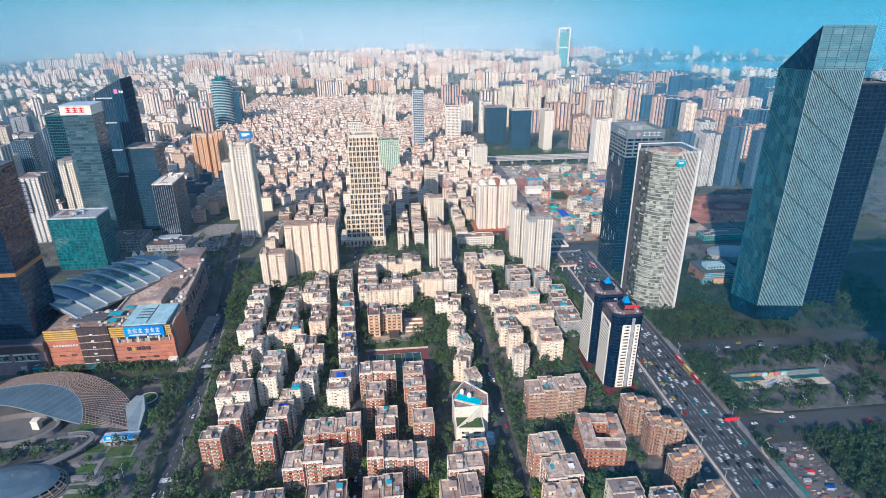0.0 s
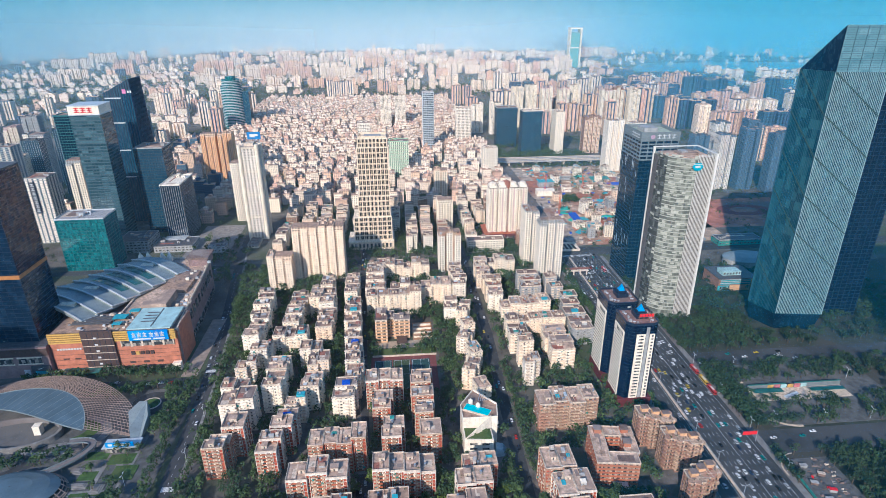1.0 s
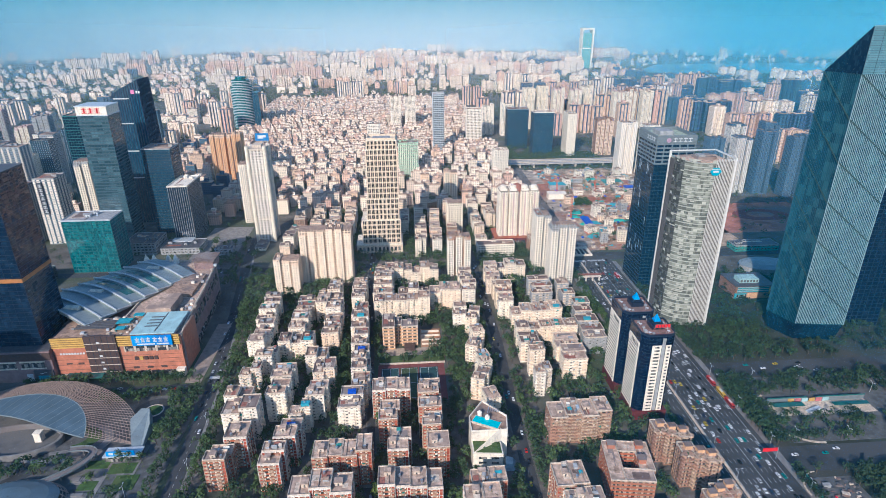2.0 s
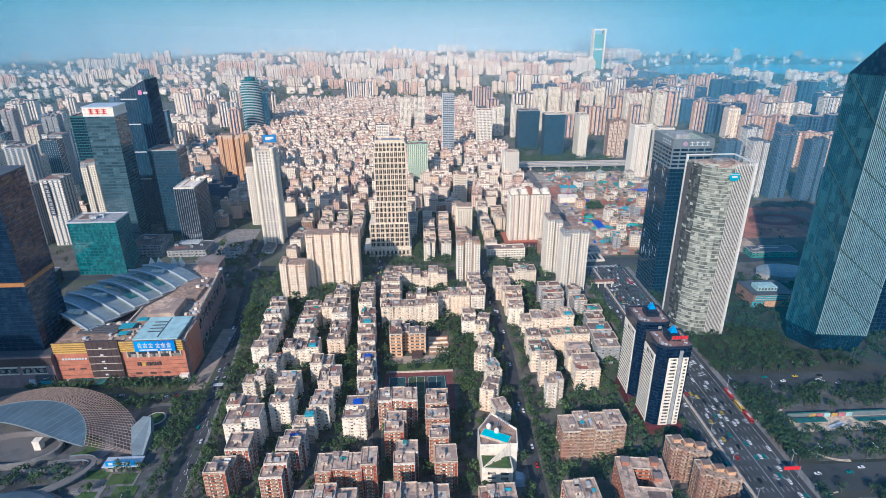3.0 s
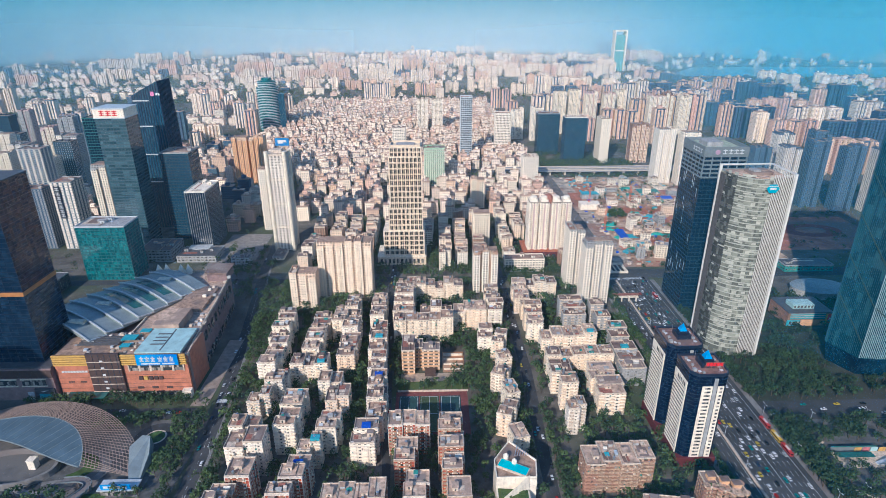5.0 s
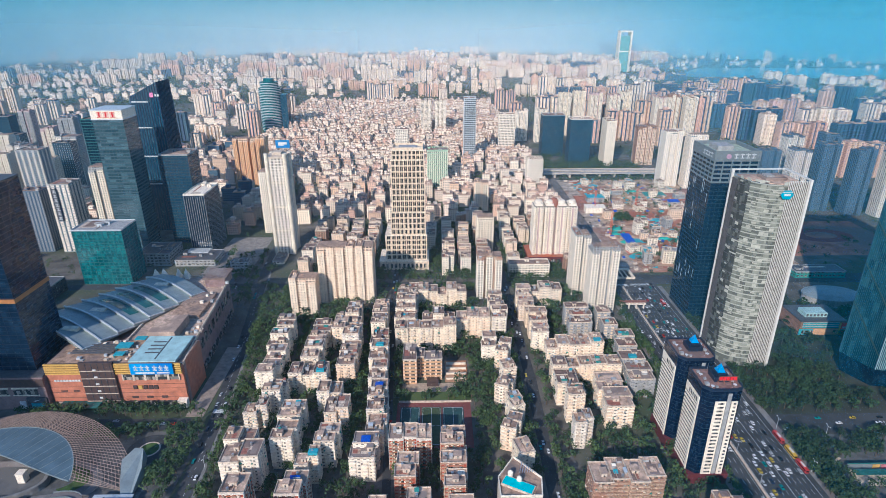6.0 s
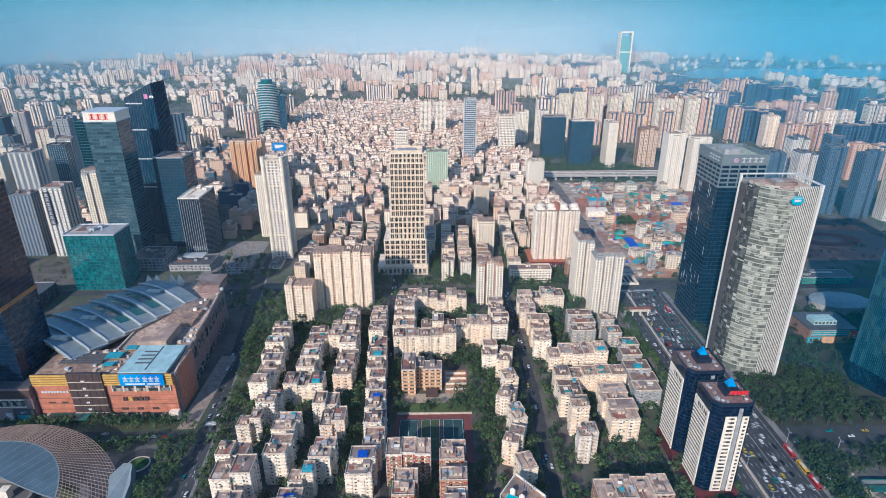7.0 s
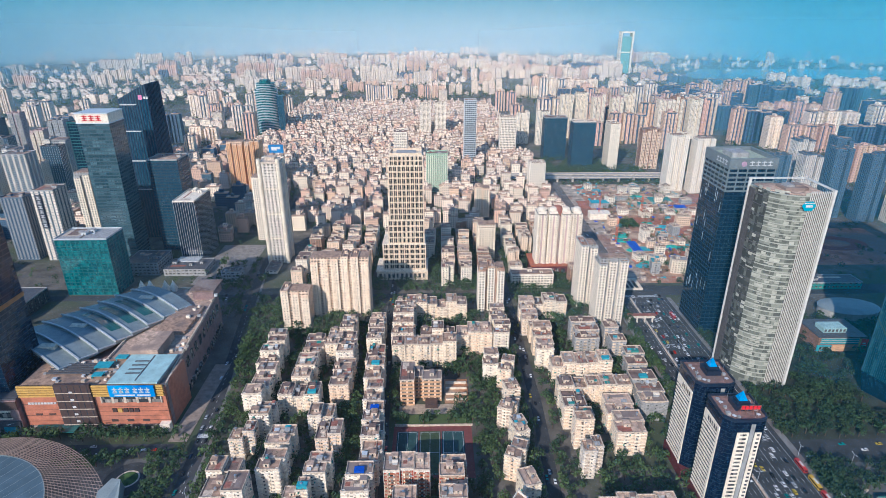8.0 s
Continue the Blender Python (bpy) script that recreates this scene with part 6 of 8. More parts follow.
plaza_walkway()
for _x, _y, _w, _d in ((-232, 330, 14, 5), (-226, 318, 20, 4), (-214, 324, 8, 9), (-236, 344, 9, 6)):
    _t = thing("terrace_step", "low pale stone terrace with planted steps", "terrace", _x, _y)
    for _k in range(3):
        part("step", Geo().box(_k * 1.2, _w - _k * 1.2, _k * 1.0, _d - _k * 0.3, 0.1, 0.7 + _k * 0.45), M_PAVE, _t)

# ---------------- school and sports ground ----------------
def school():
    root = thing("school", "orange and cream school block with a brown flat roof", "school", -7, 508)
    take(-26, 12, 494, 536)
    rng = random.Random(9)
    s1, s2, s3 = (-16, -5, -10, 16), (-5, 2, 0, 14), (2, 17, -4, 8)
    for s, n in ((s1, 7), (s2, 6), (s3, 6)):
        z = storeyed(root, [s], n, 3.5, M_ORANGE, M_GLASS2, M_PEACH, bay=4.5, solid=0.3, spandrel=0.5)
        flat_roof(root, [s], z, M_ROOFB, M_PARA, rng, 1.0, 1, 0, 0.1)
    part("stage", Geo().box(4, 14, -14, -5, 0, 3.4), M_BROWNP, root)


school()
sheet("pavement_school", -24, 22, 487, 499, 0.2, mat("beige_paving", (0.46, 0.36, 0.26), 0.9, 0.15), "beige paved school yard")
sheet("lawn_field", -26, 34, 473, 486, 0.25, M_LAWN, "grass strip above the sports ground")
sheet("wall_field", -26, 34, 472, 473, 1.6, M_PARA, "low pale wall beside a running track", 1.7)
# track and court colours are darkened in place of the buildings' shadow
M_TRACK = mat("red_running_track", (0.22, 0.065, 0.06), 0.9, 0.15)
sheet("track", -27, 33, 418, 471.8, 0.2, M_TRACK, "red running track darkened as in shade")
for _x0, _x1, _c in ((-24, -8, (0.025, 0.075, 0.075)), (-7, 9, (0.06, 0.09, 0.04)), (10, 27, (0.025, 0.075, 0.075))):
    sheet("sports_court", _x0, _x1, 421, 466, 0.32, mat("shade_dark_court_paint", _c, 0.85, 0.15), "green sports court darkened as in shade, with white lines")
    _g = Geo()
    for _x in (_x0 + 1, (_x0 + _x1) / 2, _x1 - 1):
        _g.box(_x - 0.12, _x + 0.12, 422, 465, 0.3, 0.34)
    for _y in (422, 443, 465):
        _g.box(_x0 + 1, _x1 - 1, _y - 0.12, _y + 0.12, 0.3, 0.345)
    whole("court_lines", _g, M_LINE, "white court markings", "marking", "structure")
take(-28, 34, 416, 472)
take(-24, 20, 486, 500)


# ---------------- odd buildings of the quarter ----------------
def pool_house():
    """White wedge-shaped house with a turquoise pool on its roof terrace."""
    root = thing("apartment_block", "white wedge-shaped house with a roof garden and turquoise pool", "house", 56, 350)
    take(42, 74, 332, 384)
    lo = [(-12, -14), (9, -16), (9, -4), (-12, -2)]
    hi = [(-12, -2), (14, -2), (16, 13), (0, 32), (-12, 14)]
    part("front_wing", Geo().prism(lo, 0, 16), M_WHITE, root)
    part("rear_wing", Geo().prism(hi, 0, 24), M_WHITE, root)
    part("slanted_wall", Geo().face([(-12, -14.1, 16), (9.1, -2, 26.5), (9.1, -3, 16)]).face([(-12, -13.6, 16), (9.1, -3, 16), (9.1, -1.5, 26.5)]).face([(-12, -14.1, 16), (-12, -13.6, 16), (9.1, -1.5, 26.5), (9.1, -2, 26.5)]), M_WHITE, root)
    part("terrace", Geo().prism([(-11, -13), (8, -15), (8, -4), (-11, -2)], 16, 16.4), M_LAWN, root, "roof garden")
    part("shrub_bed", Geo().box(-9, -3, -10, -5, 16.3, 17.6).box(2, 6, -8, -5, 16.3, 17.3), M_LEAF, root)
    part("pool_rim", Geo().prism([(-11, 8), (7, -2), (11, 5), (-7, 15)], 24, 25.8), M_PARA, root)
    part("pool", Geo().prism([(-10.2, 8.2), (6.9, -1.2), (10.1, 4.8), (-6.9, 14)], 24.6, 26.0), M_POOL, root, "bright turquoise pool")
    part("roof_terrace", Geo().prism([(x * 0.95, y * 0.95 + 0.4) for x, y in hi], 24, 24.3), M_ROOF, root)
    part("upper_wall", Geo().wall_loop(hi, [(x * 0.955, y * 0.955 + 0.4) for x, y in hi], 23.8, 25.6), M_WHITE, root)
    for k in range(3):
        part("window_row", Geo().box(-8, -2, -14.9, -14.3, 3 + k * 4.2, 4.6 + k * 4.2).box(1, 6, -15.8, -15.2, 3 + k * 4.2, 4.6 + k * 4.2), M_GLASS, root)
        part("window_row", Geo().box(14.3, 15.6, 1, 3, 6 + k * 5, 8 + k * 5).box(14.9, 16.0, 6, 9, 6 + k * 5, 8 + k * 5), M_GLASS, root)
    for x, y in ((-4, 15), (1, 10)):
        part("roof_drum", Geo().cyl(x, y, 1.8, 24, 28, 12).cyl(x, y, 1.8, 28, 29.4, 12, r2=0.4), M_WHITE, root)
    g = Geo()
    for k in range(7):
        g.beam((2 + k * 1.6, 16, 26.4), (5 + k * 1.2, 26 - k * 1.6, 26.4), 0.4)
    part("pergola", g, M_STEEL, root)
    part("glass_hall", Geo().prism([(10, -16), (18, -16), (20, -6), (11, -4)], 0, 5, 0, [(11.5, -14), (16.5, -14), (17.5, -8), (12.5, -6)]), mat("frosted_roof_glass", (0.35, 0.46, 0.50), 0.25, 0.15), root)


M_POOL = mat("pool_water", (0.02, 0.55, 0.60), 0.08, 0.08)
pool_house()


def courtyard_block():
    """Red-brick block round an open court, with a pale flat roof."""
    root = thing("apartment_block", "red-brick courtyard block with a pale flat roof", "apartment block", 147, 316, 0, -8)
    take(122, 162, 292, 336)
    rng = random.Random(12)
    segs = [(-15, -6, -18, 18), (6, 15, -8, 18), (-6, 6, 9, 18), (-6, 13, -18, -8)]
    z = storeyed(root, segs, 7, 3.0, M_BRICK, M_GLASS2, M_BALC, bay=3.5, solid=0.4)
    flat_roof(root, segs, z, M_ROOFL, M_PARA, rng, 0.8, 0, 0, 0.0)
    for x, y in ((-10, 13), (9, 14), (8, 0)):
        part("stair_house", Geo().box(x - 2.5, x + 2.5, y - 2.5, y + 2.5, z, z + 3.4, 0).box(x - 2.8, x + 2.8, y - 2.8, y + 2.8, z + 3.4, z + 3.7, 1), (M_BRICK, M_ROOFB), root)
    part("shed", Geo().box(-4, 6, -27, -19, 0, 6), M_GREYW, root)


courtyard_block()


def curved_block(x, y, floors, flip=1):
    """Apartment block with scalloped balconies and orange roof houses."""
    root = thing("apartment_block", "peach and brown apartment block with scalloped balconies", "apartment block", x, y, 0, 0, "scalloped apartment blocks")
    take(x - 16, x + 16, y - 14, y + 14)
    rng = random.Random(int(x + y))
    segs = [(-13, -1, -4, 12), (-4, 7, -8, 6), (4, 14, -12, 2)] if flip > 0 else [(-13, -3, -10, 4), (-5, 6, -6, 9), (4, 14, -2, 12)]
    root.scale = (0.8, 0.8, 1.0)
    z = storeyed(root, segs, floors, 3.0, M_BROWNB, M_GLASS2, M_BALC, bay=3.4, solid=0.4, spandrel=0.36)
    spots = [(s[k], s[2] + 1.5) for s in segs for k in (0, 1)] + [((s[0] + s[1]) / 2, s[2] + 0.6) for s in segs] + [(segs[2][1], segs[2][3] - 3)]
    for i, (a, b) in enumerate(spots):
        m = Geo()
        for k in range(1, floors):
            if i % 2 == 0 or k % 2:
                m.cyl(a, b, 2.5, k * 3.0, k * 3.0 + 0.95, 12)
        tagged(part("balcony_front", m, M_BALC if i % 3 else M_BROWNB, root), kind="stuff")
        part("roof_terrace", Geo().cyl(a, b, 2.7, z - 0.2, z + 1.0, 12), M_BALC, root)
    flat_roof(root, segs, z, M_ROOFB, M_PARA, rng, 1.0, 0, 0, 0.3)
    for s in segs:
        cx, cy = (s[0] + s[1]) / 2, (s[2] + s[3]) / 2
        part("stair_house", Geo().box(cx - 3, cx + 3, cy - 1, cy + 4, z, z + 3.2, 0).box(cx - 3.3, cx + 3.3, cy - 1.3, cy + 4.3, z + 3.2, z + 3.5, 1), (M_ORANGE, M_ROOFB), root)
        part("roof_garden", Geo().box(cx - 4, cx + 3.5, s[2] + 0.8, s[2] + 3.2, z + 0.1, z + 0.9), M_LEAF, root)


curved_block(184, 338, 9, 1)
curved_block(193, 314, 9, 1)
curved_block(192, 282, 8, -1)
curved_block(192, 250, 8, -1)
tower("apartment_block", "low white and cream shop block beside the crossroads", 95, 143, 712, 728, 5, 3.2, M_WHITE, M_GLASS, M_CREAM, category="apartment block")

# ---------------- east side: site, plaza, halls ----------------
M_SOIL = mat("bare_red_soil", (0.52, 0.20, 0.13), 0.95, 0.3, 0.05, tint=(0.20, 0.15, 0.13))
M_NETG = mat("green_dust_netting", (0.06, 0.42, 0.33), 0.9, 0.2, 0.3, bump=0.3)
M_DUST2 = mat("pale_works_ground", (0.50, 0.40, 0.31), 0.95, 0.35, 0.1, tint=(0.34, 0.16, 0.11))
M_DUST = mat("rubble_ground", (0.56, 0.40, 0.27), 0.95, 0.35, 0.06, tint=(0.42, 0.15, 0.09))
sheet("ground_site", 247, 470, 722, 1140, 0.25, M_DUST, "dusty rubble ground of a demolition site")
sheet("ground_red_patch", 246, 284, 1000, 1040, 0.42, M_SOIL, "bare red soil of a cleared plot")
sheet("ground_red_site", 430, 640, 770, 900, 0.25, M_SOIL, "bare red soil of a building site")
sheet("ground_red_site_north", 412, 530, 1010, 1075, 0.4, M_SOIL, "bare red soil of a building site")
disc("track_oval", 560, 842, 22, 44, 0.5, M_TRACK, "reddish oval of bare ground", squash=0.6)
_r = random.Random(31)
take(244, 284, 998, 1042)
take(244, 280, 942, 964)
for _k in range(58):
    _x, _y = _r.uniform(262, 425), _r.uniform(740, 1125)
    _w, _d, _f = _r.uniform(9, 20), _r.uniform(8, 15), _r.choice((2, 3, 3, 4, 5, 6))
    if not is_free(_x + _w / 2, _y + _d / 2, 10) or _x < 262:
        continue
    take(_x, _x + _w, _y, _y + _d)
    _t = thing("village_house", "low weathered house in a half-cleared quarter", "house", _x + _w / 2, _y + _d / 2, 0, _r.uniform(-14, 14), "houses in the half-cleared quarter")
    _wall = _r.choice((M_GREYW, M_WHITE, M_CREAM, M_PEACH))
    _sg = [(-_w / 2, _w / 2, -_d / 2, _d / 2)]
    _z = storeyed(_t, _sg, _f, 3.0, _wall, M_GLASS, _wall, bay=3.4, solid=0.45, joined=True)
    flat_roof(_t, _sg, _z, _r.choice((M_ROOF, M_ROOFL, M_TURQ, M_ROOFB, M_ROOFL, M_GREYW, M_REDR)), M_PARA, _r, 0.8, 1, 0, 0.2)
for _x, _y, _w, _d, _h, _m, _l in ((300, 1040, 26, 10, 4, M_TURQ, "long shed with a turquoise sheet roof"), (262, 1000, 30, 14, 9, M_TURQ, "long hall with a pale turquoise roof"), (372, 1030, 36, 22, 1.2, M_GREENR, "heap under green dust netting"), (246, 945, 32, 16, 9, M_WHITE, "white hall with roof lights"), (270, 808, 12, 34, 4, M_BLUE, "long shed with a blue sheet roof"), (330, 1075, 24, 12, 5, M_BLUE, "shed with a blue sheet roof"), (395, 985, 18, 12, 5, M_BLUE, "shed with a blue sheet roof"), (340, 1000, 14, 10, 6, M_GREENR, "shed with a green sheet roof")):
    _t = thing("shed", _l, "shed", _x, _y)
    take(_x, _x + _w, _y, _y + _d)
    part("shell", Geo().box(0.3, _w - 0.3, 0.3, _d - 0.3, 0, _h), M_GREYW if _m is not M_WHITE else M_WHITE, _t)
    part("roof", Geo().prism([(0, 0), (_w, 0), (_w, _d), (0, _d)], _h, _h + 0.3, 0, [(0, 0, _h + 0.3), (_w, 0, _h + 0.3), (_w, _d, _h + 1.6), (0, _d, _h + 1.6)]), _m, _t)
for _x, _y in ((258, 850), (330, 960), (262, 955)):
    _t = thing("tower_crane", "thin red building crane mast", "crane", _x, _y)
    _g = Geo()
    for _k in range(12):
        _a = 1 if _k % 2 else -1
        _g.beam((-_a, -1, _k * 3), (_a, -1, _k * 3 + 3), 0.25).beam((-1, _a, _k * 3), (-1, -_a, _k * 3 + 3), 0.25)
    for _a in (-1, 1):
        for _c in (-1, 1):
            _g.beam((_a, _c, 0), (_a, _c, 36), 0.3)
    part("mast", _g, mat("crane_red", (0.6, 0.12, 0.05), 0.5), _t)
    part("jib", Geo().beam((-5, 2, 36), (12, -6, 44), 0.5), M_REDR, _t)


def overpass():
    root = thing("overpass", "pale concrete overpass on piers", "overpass", 0, 0)
    take(150, 520, 1150, 1185)
    for y, z in ((1154, 7.5), (1172, 9)):
        part("deck", Geo().box(140, 560, y, y + 12, z, z + 1.4), M_GREYW, root)
        for b in (y, y + 11.6):
            part("barrier", Geo().box(140, 560, b, b + 0.4, z + 1.4, z + 2.5), M_PARA, root)
        for k in range(14):
            part("pier", Geo().box(150 + k * 29, 153 + k * 29, y + 3, y + 9, 0, z), M_PARA, root)


overpass()


def footbridge():
    root = thing("footbridge", "red-topped footbridge across the avenue's service road", "footbridge", 219, 630)
    part("deck", Geo().box(-14, 14, -2, 2, 5.6, 6.4), M_WHITE, root)
    part("red_roof", Geo().box(-14.4, 14.4, -2.5, 2.5, 8.6, 9.1), M_REDR, root, "dull red roof")
    for x in (-12, -4, 4, 12):
        part("post", Geo().box(x - 0.3, x + 0.3, -1.6, 1.6, 0, 8.6), M_WHITE, root)


footbridge()


def low_hall(x, y, w, d, h, material, label):
    root = thing("hall", label, "hall", x, y)
    take(x - w / 2, x + w / 2, y - d / 2, y + d / 2)
    z = storeyed(root, [(-w / 2, w / 2, -d / 2, d / 2)], max(1, int(h / 4)), 4.0, material, M_GLASS, material, bay=5, solid=0.35)
    flat_roof(root, [(-w / 2, w / 2, -d / 2, d / 2)], z, M_DGREY, M_GREYW, random.Random(int(x)), 1.0, 3, 0, 0.6)




def shop_hall():
    """Dark commercial hall with a teal and terracotta front and a lit sign wall."""
    root = thing("hall", "dark commercial hall with a teal and terracotta front", "hall", 388, 588)
    take(366, 412, 570, 606)
    part("body", Geo().box(-22, 23, -17, 17, 0, 15), M_BROWNB, root)
    part("roof", Geo().box(-22.4, 23.4, -17.4, 17.4, 15, 16), M_DGREY, root)
    for k in range(3):
        part("teal_band", Geo().box(-20, 16, -17.5, -16.9, 8.6 + k * 2.2, 9.8 + k * 2.2), M_TURQ, root)
        part("pale_line", Geo().box(-20, 16, -17.55, -16.9, 9.9 + k * 2.2, 10.3 + k * 2.2), M_LTMETAL, root)
    part("terracotta_panel", Geo().box(-8, 16, -17.5, -16.9, 1, 7.6), M_ORANGE, root)
    part("teal_corner", Geo().box(-22.6, -9, -17.6, -16.8, 1, 7.4), M_TURQ, root)
    for k in range(4):
        part("show_window", Geo().box(-20 + k * 2.8, -17.8 + k * 2.8, -17.8, -17.5, 2, 6), M_GLASS, root)
    part("plant_house", Geo().box(-14, 8, -9, 4, 16, 20.5), M_PALEBLUE, root, "pale turquoise plant house")
    for k in range(6):
        part("vent", Geo().box(-13 + k * 3.6, -11 + k * 3.6, -9.3, -9, 17, 19.5), M_DGREY, root)
    sign = thing("wall_sign", "red sign panel with a yellow edge on a hall", "sign", 409, 570.4, 2)
    part("board", Geo().box(-3.4, 3.4, -0.6, 0, 0, 12), M_REDS, sign)
    part("edge", Geo().box(-4.6, -3.4, -0.7, 0, 0, 12), M_PANY2, sign)
    part("text_bar", Geo().box(-2.2, 2.2, -0.75, -0.6, 4.5, 6).box(-1.6, 1.6, -0.75, -0.6, 7, 8.2), M_LINE, sign)


M_PANY2 = mat("yellow_edge", (0.7, 0.5, 0.1), 0.6)
shop_hall()
low_hall(470, 712, 60, 20, 8, M_GREENR, "long low hall with a green front")
low_hall(520, 600, 60, 30, 14, M_GREYW, "grey low hall beside towers")
_t = thing("arena", "low oval hall with a smooth grey roof", "hall", 446, 646)
part("wall", Geo().cyl(0, 0, 1, 0, 1, 32), M_GREYW, _t).scale = (31, 19, 8)
part("roof", Geo().cyl(0, 0, 1, 0, 1, 32, r2=0.6), M_ZINC, _t, at=(0, 0, 8)).scale = (32, 20, 3)
take(412, 480, 625, 668)

# the shaded plaza with its sunken court; soil and paving colours carry the shade
road("road_south_plaza", 266, 900, 318, 343, "dark asphalt street beside the plaza", 0.14)
road("road_north_plaza", 266, 900, 430, 452, "dark asphalt street beside the plaza", 0.13)
sheet("ground_east_park", 267, 900, 228, 640, 0.07, mat("shade_dark_soil", (0.045, 0.055, 0.04), 0.95, 0.3, 0.1, tint=(0.07, 0.065, 0.055)), "planted park ground east of the avenue, darkened for shade")
sheet("pavement_east", 288, 412, 346, 428, 0.35, M_PAVED, "grey stone plaza paving")
disc("kerb_plaza", 312, 376, 30, 32, 0.5, M_PARA, "pale curved kerb of the plaza", a0=120, a1=270, squash=1.0)
_t = thing("sunken_court", "sunken court with bright shop panels and glass railings", "sunken court", 334, 384)
M_PANY, M_PANR = mat("yellow_panel", (0.6, 0.36, 0.10), 0.6), mat("pink_panel", (0.55, 0.18, 0.2), 0.6)
part("floor", Geo().box(-40, 44, -8, 8, 0.3, 0.45), M_PARA, _t)
for _x0, _x1, _y in ((-40, -6, 8), (2, 44, 8)):
    part("wall", Geo().box(_x0, _x1, _y, _y + 0.8, 0.3, 4.6), M_BANDG, _t)
    part("railing", Geo().box(_x0, _x1, _y - 0.1, _y + 0.1, 4.6, 5.6), M_ROOFGLASS, _t)
for _k in range(6):
    part("shop_panel", Geo().box(-22 + _k * 6, -17 + _k * 6, 7.6, 7.95, 0.8, 4.2), (M_PANY, M_PANR, M_PALEBLUE)[_k % 3], _t)
part("escalator", Geo().prism([(-14, -6), (-4, -6), (-4, -3), (-14, -3)], 0.4, 5, 0, [(-14, -6, 1), (-4, -6, 5), (-4, -3, 5), (-14, -3, 1)]), M_LTMETAL, _t)
part("canopy", Geo().box(-40, -14, -2, 3, 4.2, 4.6), M_ROOFGLASS, _t)
part("canopy", Geo().box(10, 40, -3, 1, 4.2, 4.6), M_ROOFGLASS, _t)
# dark paving takes the place of a shadow over the works
sheet("ground_fence_site", 272, 306, 250, 312, 0.4, M_PAVED, "littered ground inside a site fence")
_q = random.Random(62)
for _k in range(7):
    _t = thing("site_hut", "small hut with a sheet roof at the fenced works", "hut", 276 + (_k % 2) * 9 + _q.uniform(0, 4), 258 + _k * 7.4, 0, _q.uniform(-25, 10), "site huts")
    part("shell", Geo().box(0, 4.6, 0, 2.4, 0, 2.6), _q.choice((M_GREYW, M_ROOFB, M_GREYW)), _t)
    part("roof", Geo().box(-0.2, 4.8, -0.2, 2.6, 2.6, 2.8), (M_REDR, M_BLUE, M_GREYW, M_REDS, M_GREYW, M_PARA, M_GREYW)[_k], _t)
_g = Geo()
for _k in range(150):
    _x, _y = _q.uniform(275, 303), _q.uniform(252, 310)
    _w, _d = _q.uniform(0.4, 3.5), _q.uniform(0.3, 1.6)
    _g.box(_x, _x + _w, _y, _y + _d, 0.3, _q.uniform(0.6, 1.8), _q.choices((0, 1, 2, 3, 4), (5, 4, 1, 2, 3))[0])
whole("building_materials", _g, (M_ROOFB, M_DGREY, M_REDS, M_PARA, M_DGREY), "stacked building materials in the fenced works", "materials", "stuff")
_g = Geo()
for _k in range(16):
    _a, _b = (Vector((271 + 10 * (u / 16) ** 2 * 0.4, 248 + 66 * u / 16, 0.3)) for u in (_k, _k + 1))
    _g.beam(_a + Vector((0, 0, 1.1)), _b + Vector((0, 0, 1.1)), 0.25, h=2.2)
whole("site_fence", _g, M_GREENR, "green sheet fence round the works", "fence")
disc("kerb_slip", 285, 300, 17, 18, 0.5, M_PARA, "pale curved kerb of a slip road", a0=95, a1=190)
disc("road_slip", 285, 300, 18, 27, 0.2, M_ASPH, "curved slip road of dark asphalt", a0=90, a1=190)
_t = thing("road_sign", "red overhead road sign on a pole", "road sign", 262, 332)
part("board", Geo().box(-9, 2, -0.2, 0.2, 7, 10), M_REDS, _t)
part("post", Geo().cyl(2.4, 0, 0.25, 0, 10, 8), M_STEEL, _t)
take(-197, -181, 458, 610)
sheet("pavement_mall_east", -196, -182, 458, 560, 0.28, mat("beige_forecourt", (0.34, 0.27, 0.22), 0.9, 0.2, 0.2), "beige paved forecourt beside the mall")
_g, _q = Geo(), random.Random(41)
for _k in range(900):
    _x, _y = _q.uniform(250, 440), _q.uniform(724, 1138)
    if is_free(_x, _y, 1.5):
        _w, _d = _q.uniform(1.5, 7), _q.uniform(1.2, 5)
        _g.box(_x, _x + _w, _y, _y + _d, 0.2, _q.choice((0.6, 1.0, 1.6, 2.6, 3.2)), _q.choices((0, 1, 2, 3, 4, 5), (5, 4, 3, 1, 1, 1))[0])
whole("site_rubble", _g, (M_PARA, M_ROOFL, M_ROOFB, M_TURQ, M_BLUE, M_REDR), "rubble, huts and covered heaps on the cleared site", "rubble", "stuff")
sheet("pavement_car_park", -262, -208, 640, 720, 0.1, M_PAVED, "grey paved car park beside the street")
sheet("pavement_office_court", -284, -226, 728, 852, 0.11, mat("court_paving", (0.30, 0.27, 0.24), 0.9, 0.2, 0.2, tint=(0.22, 0.2, 0.18)), "pale paved court below the office towers")
low_hall(-238, 742, 22, 12, 12, M_GREYW, "low grey block beside parked cars")
low_hall(-196, 770, 14, 26, 5, M_CREAM, "low cream podium below a slim tower")
low_hall(-300, 770, 50, 34, 9, M_GREYW, "low grey podium below office towers")
low_hall(-352, 775, 40, 40, 16, M_GREYW, "grey podium with a pale edge below office towers")
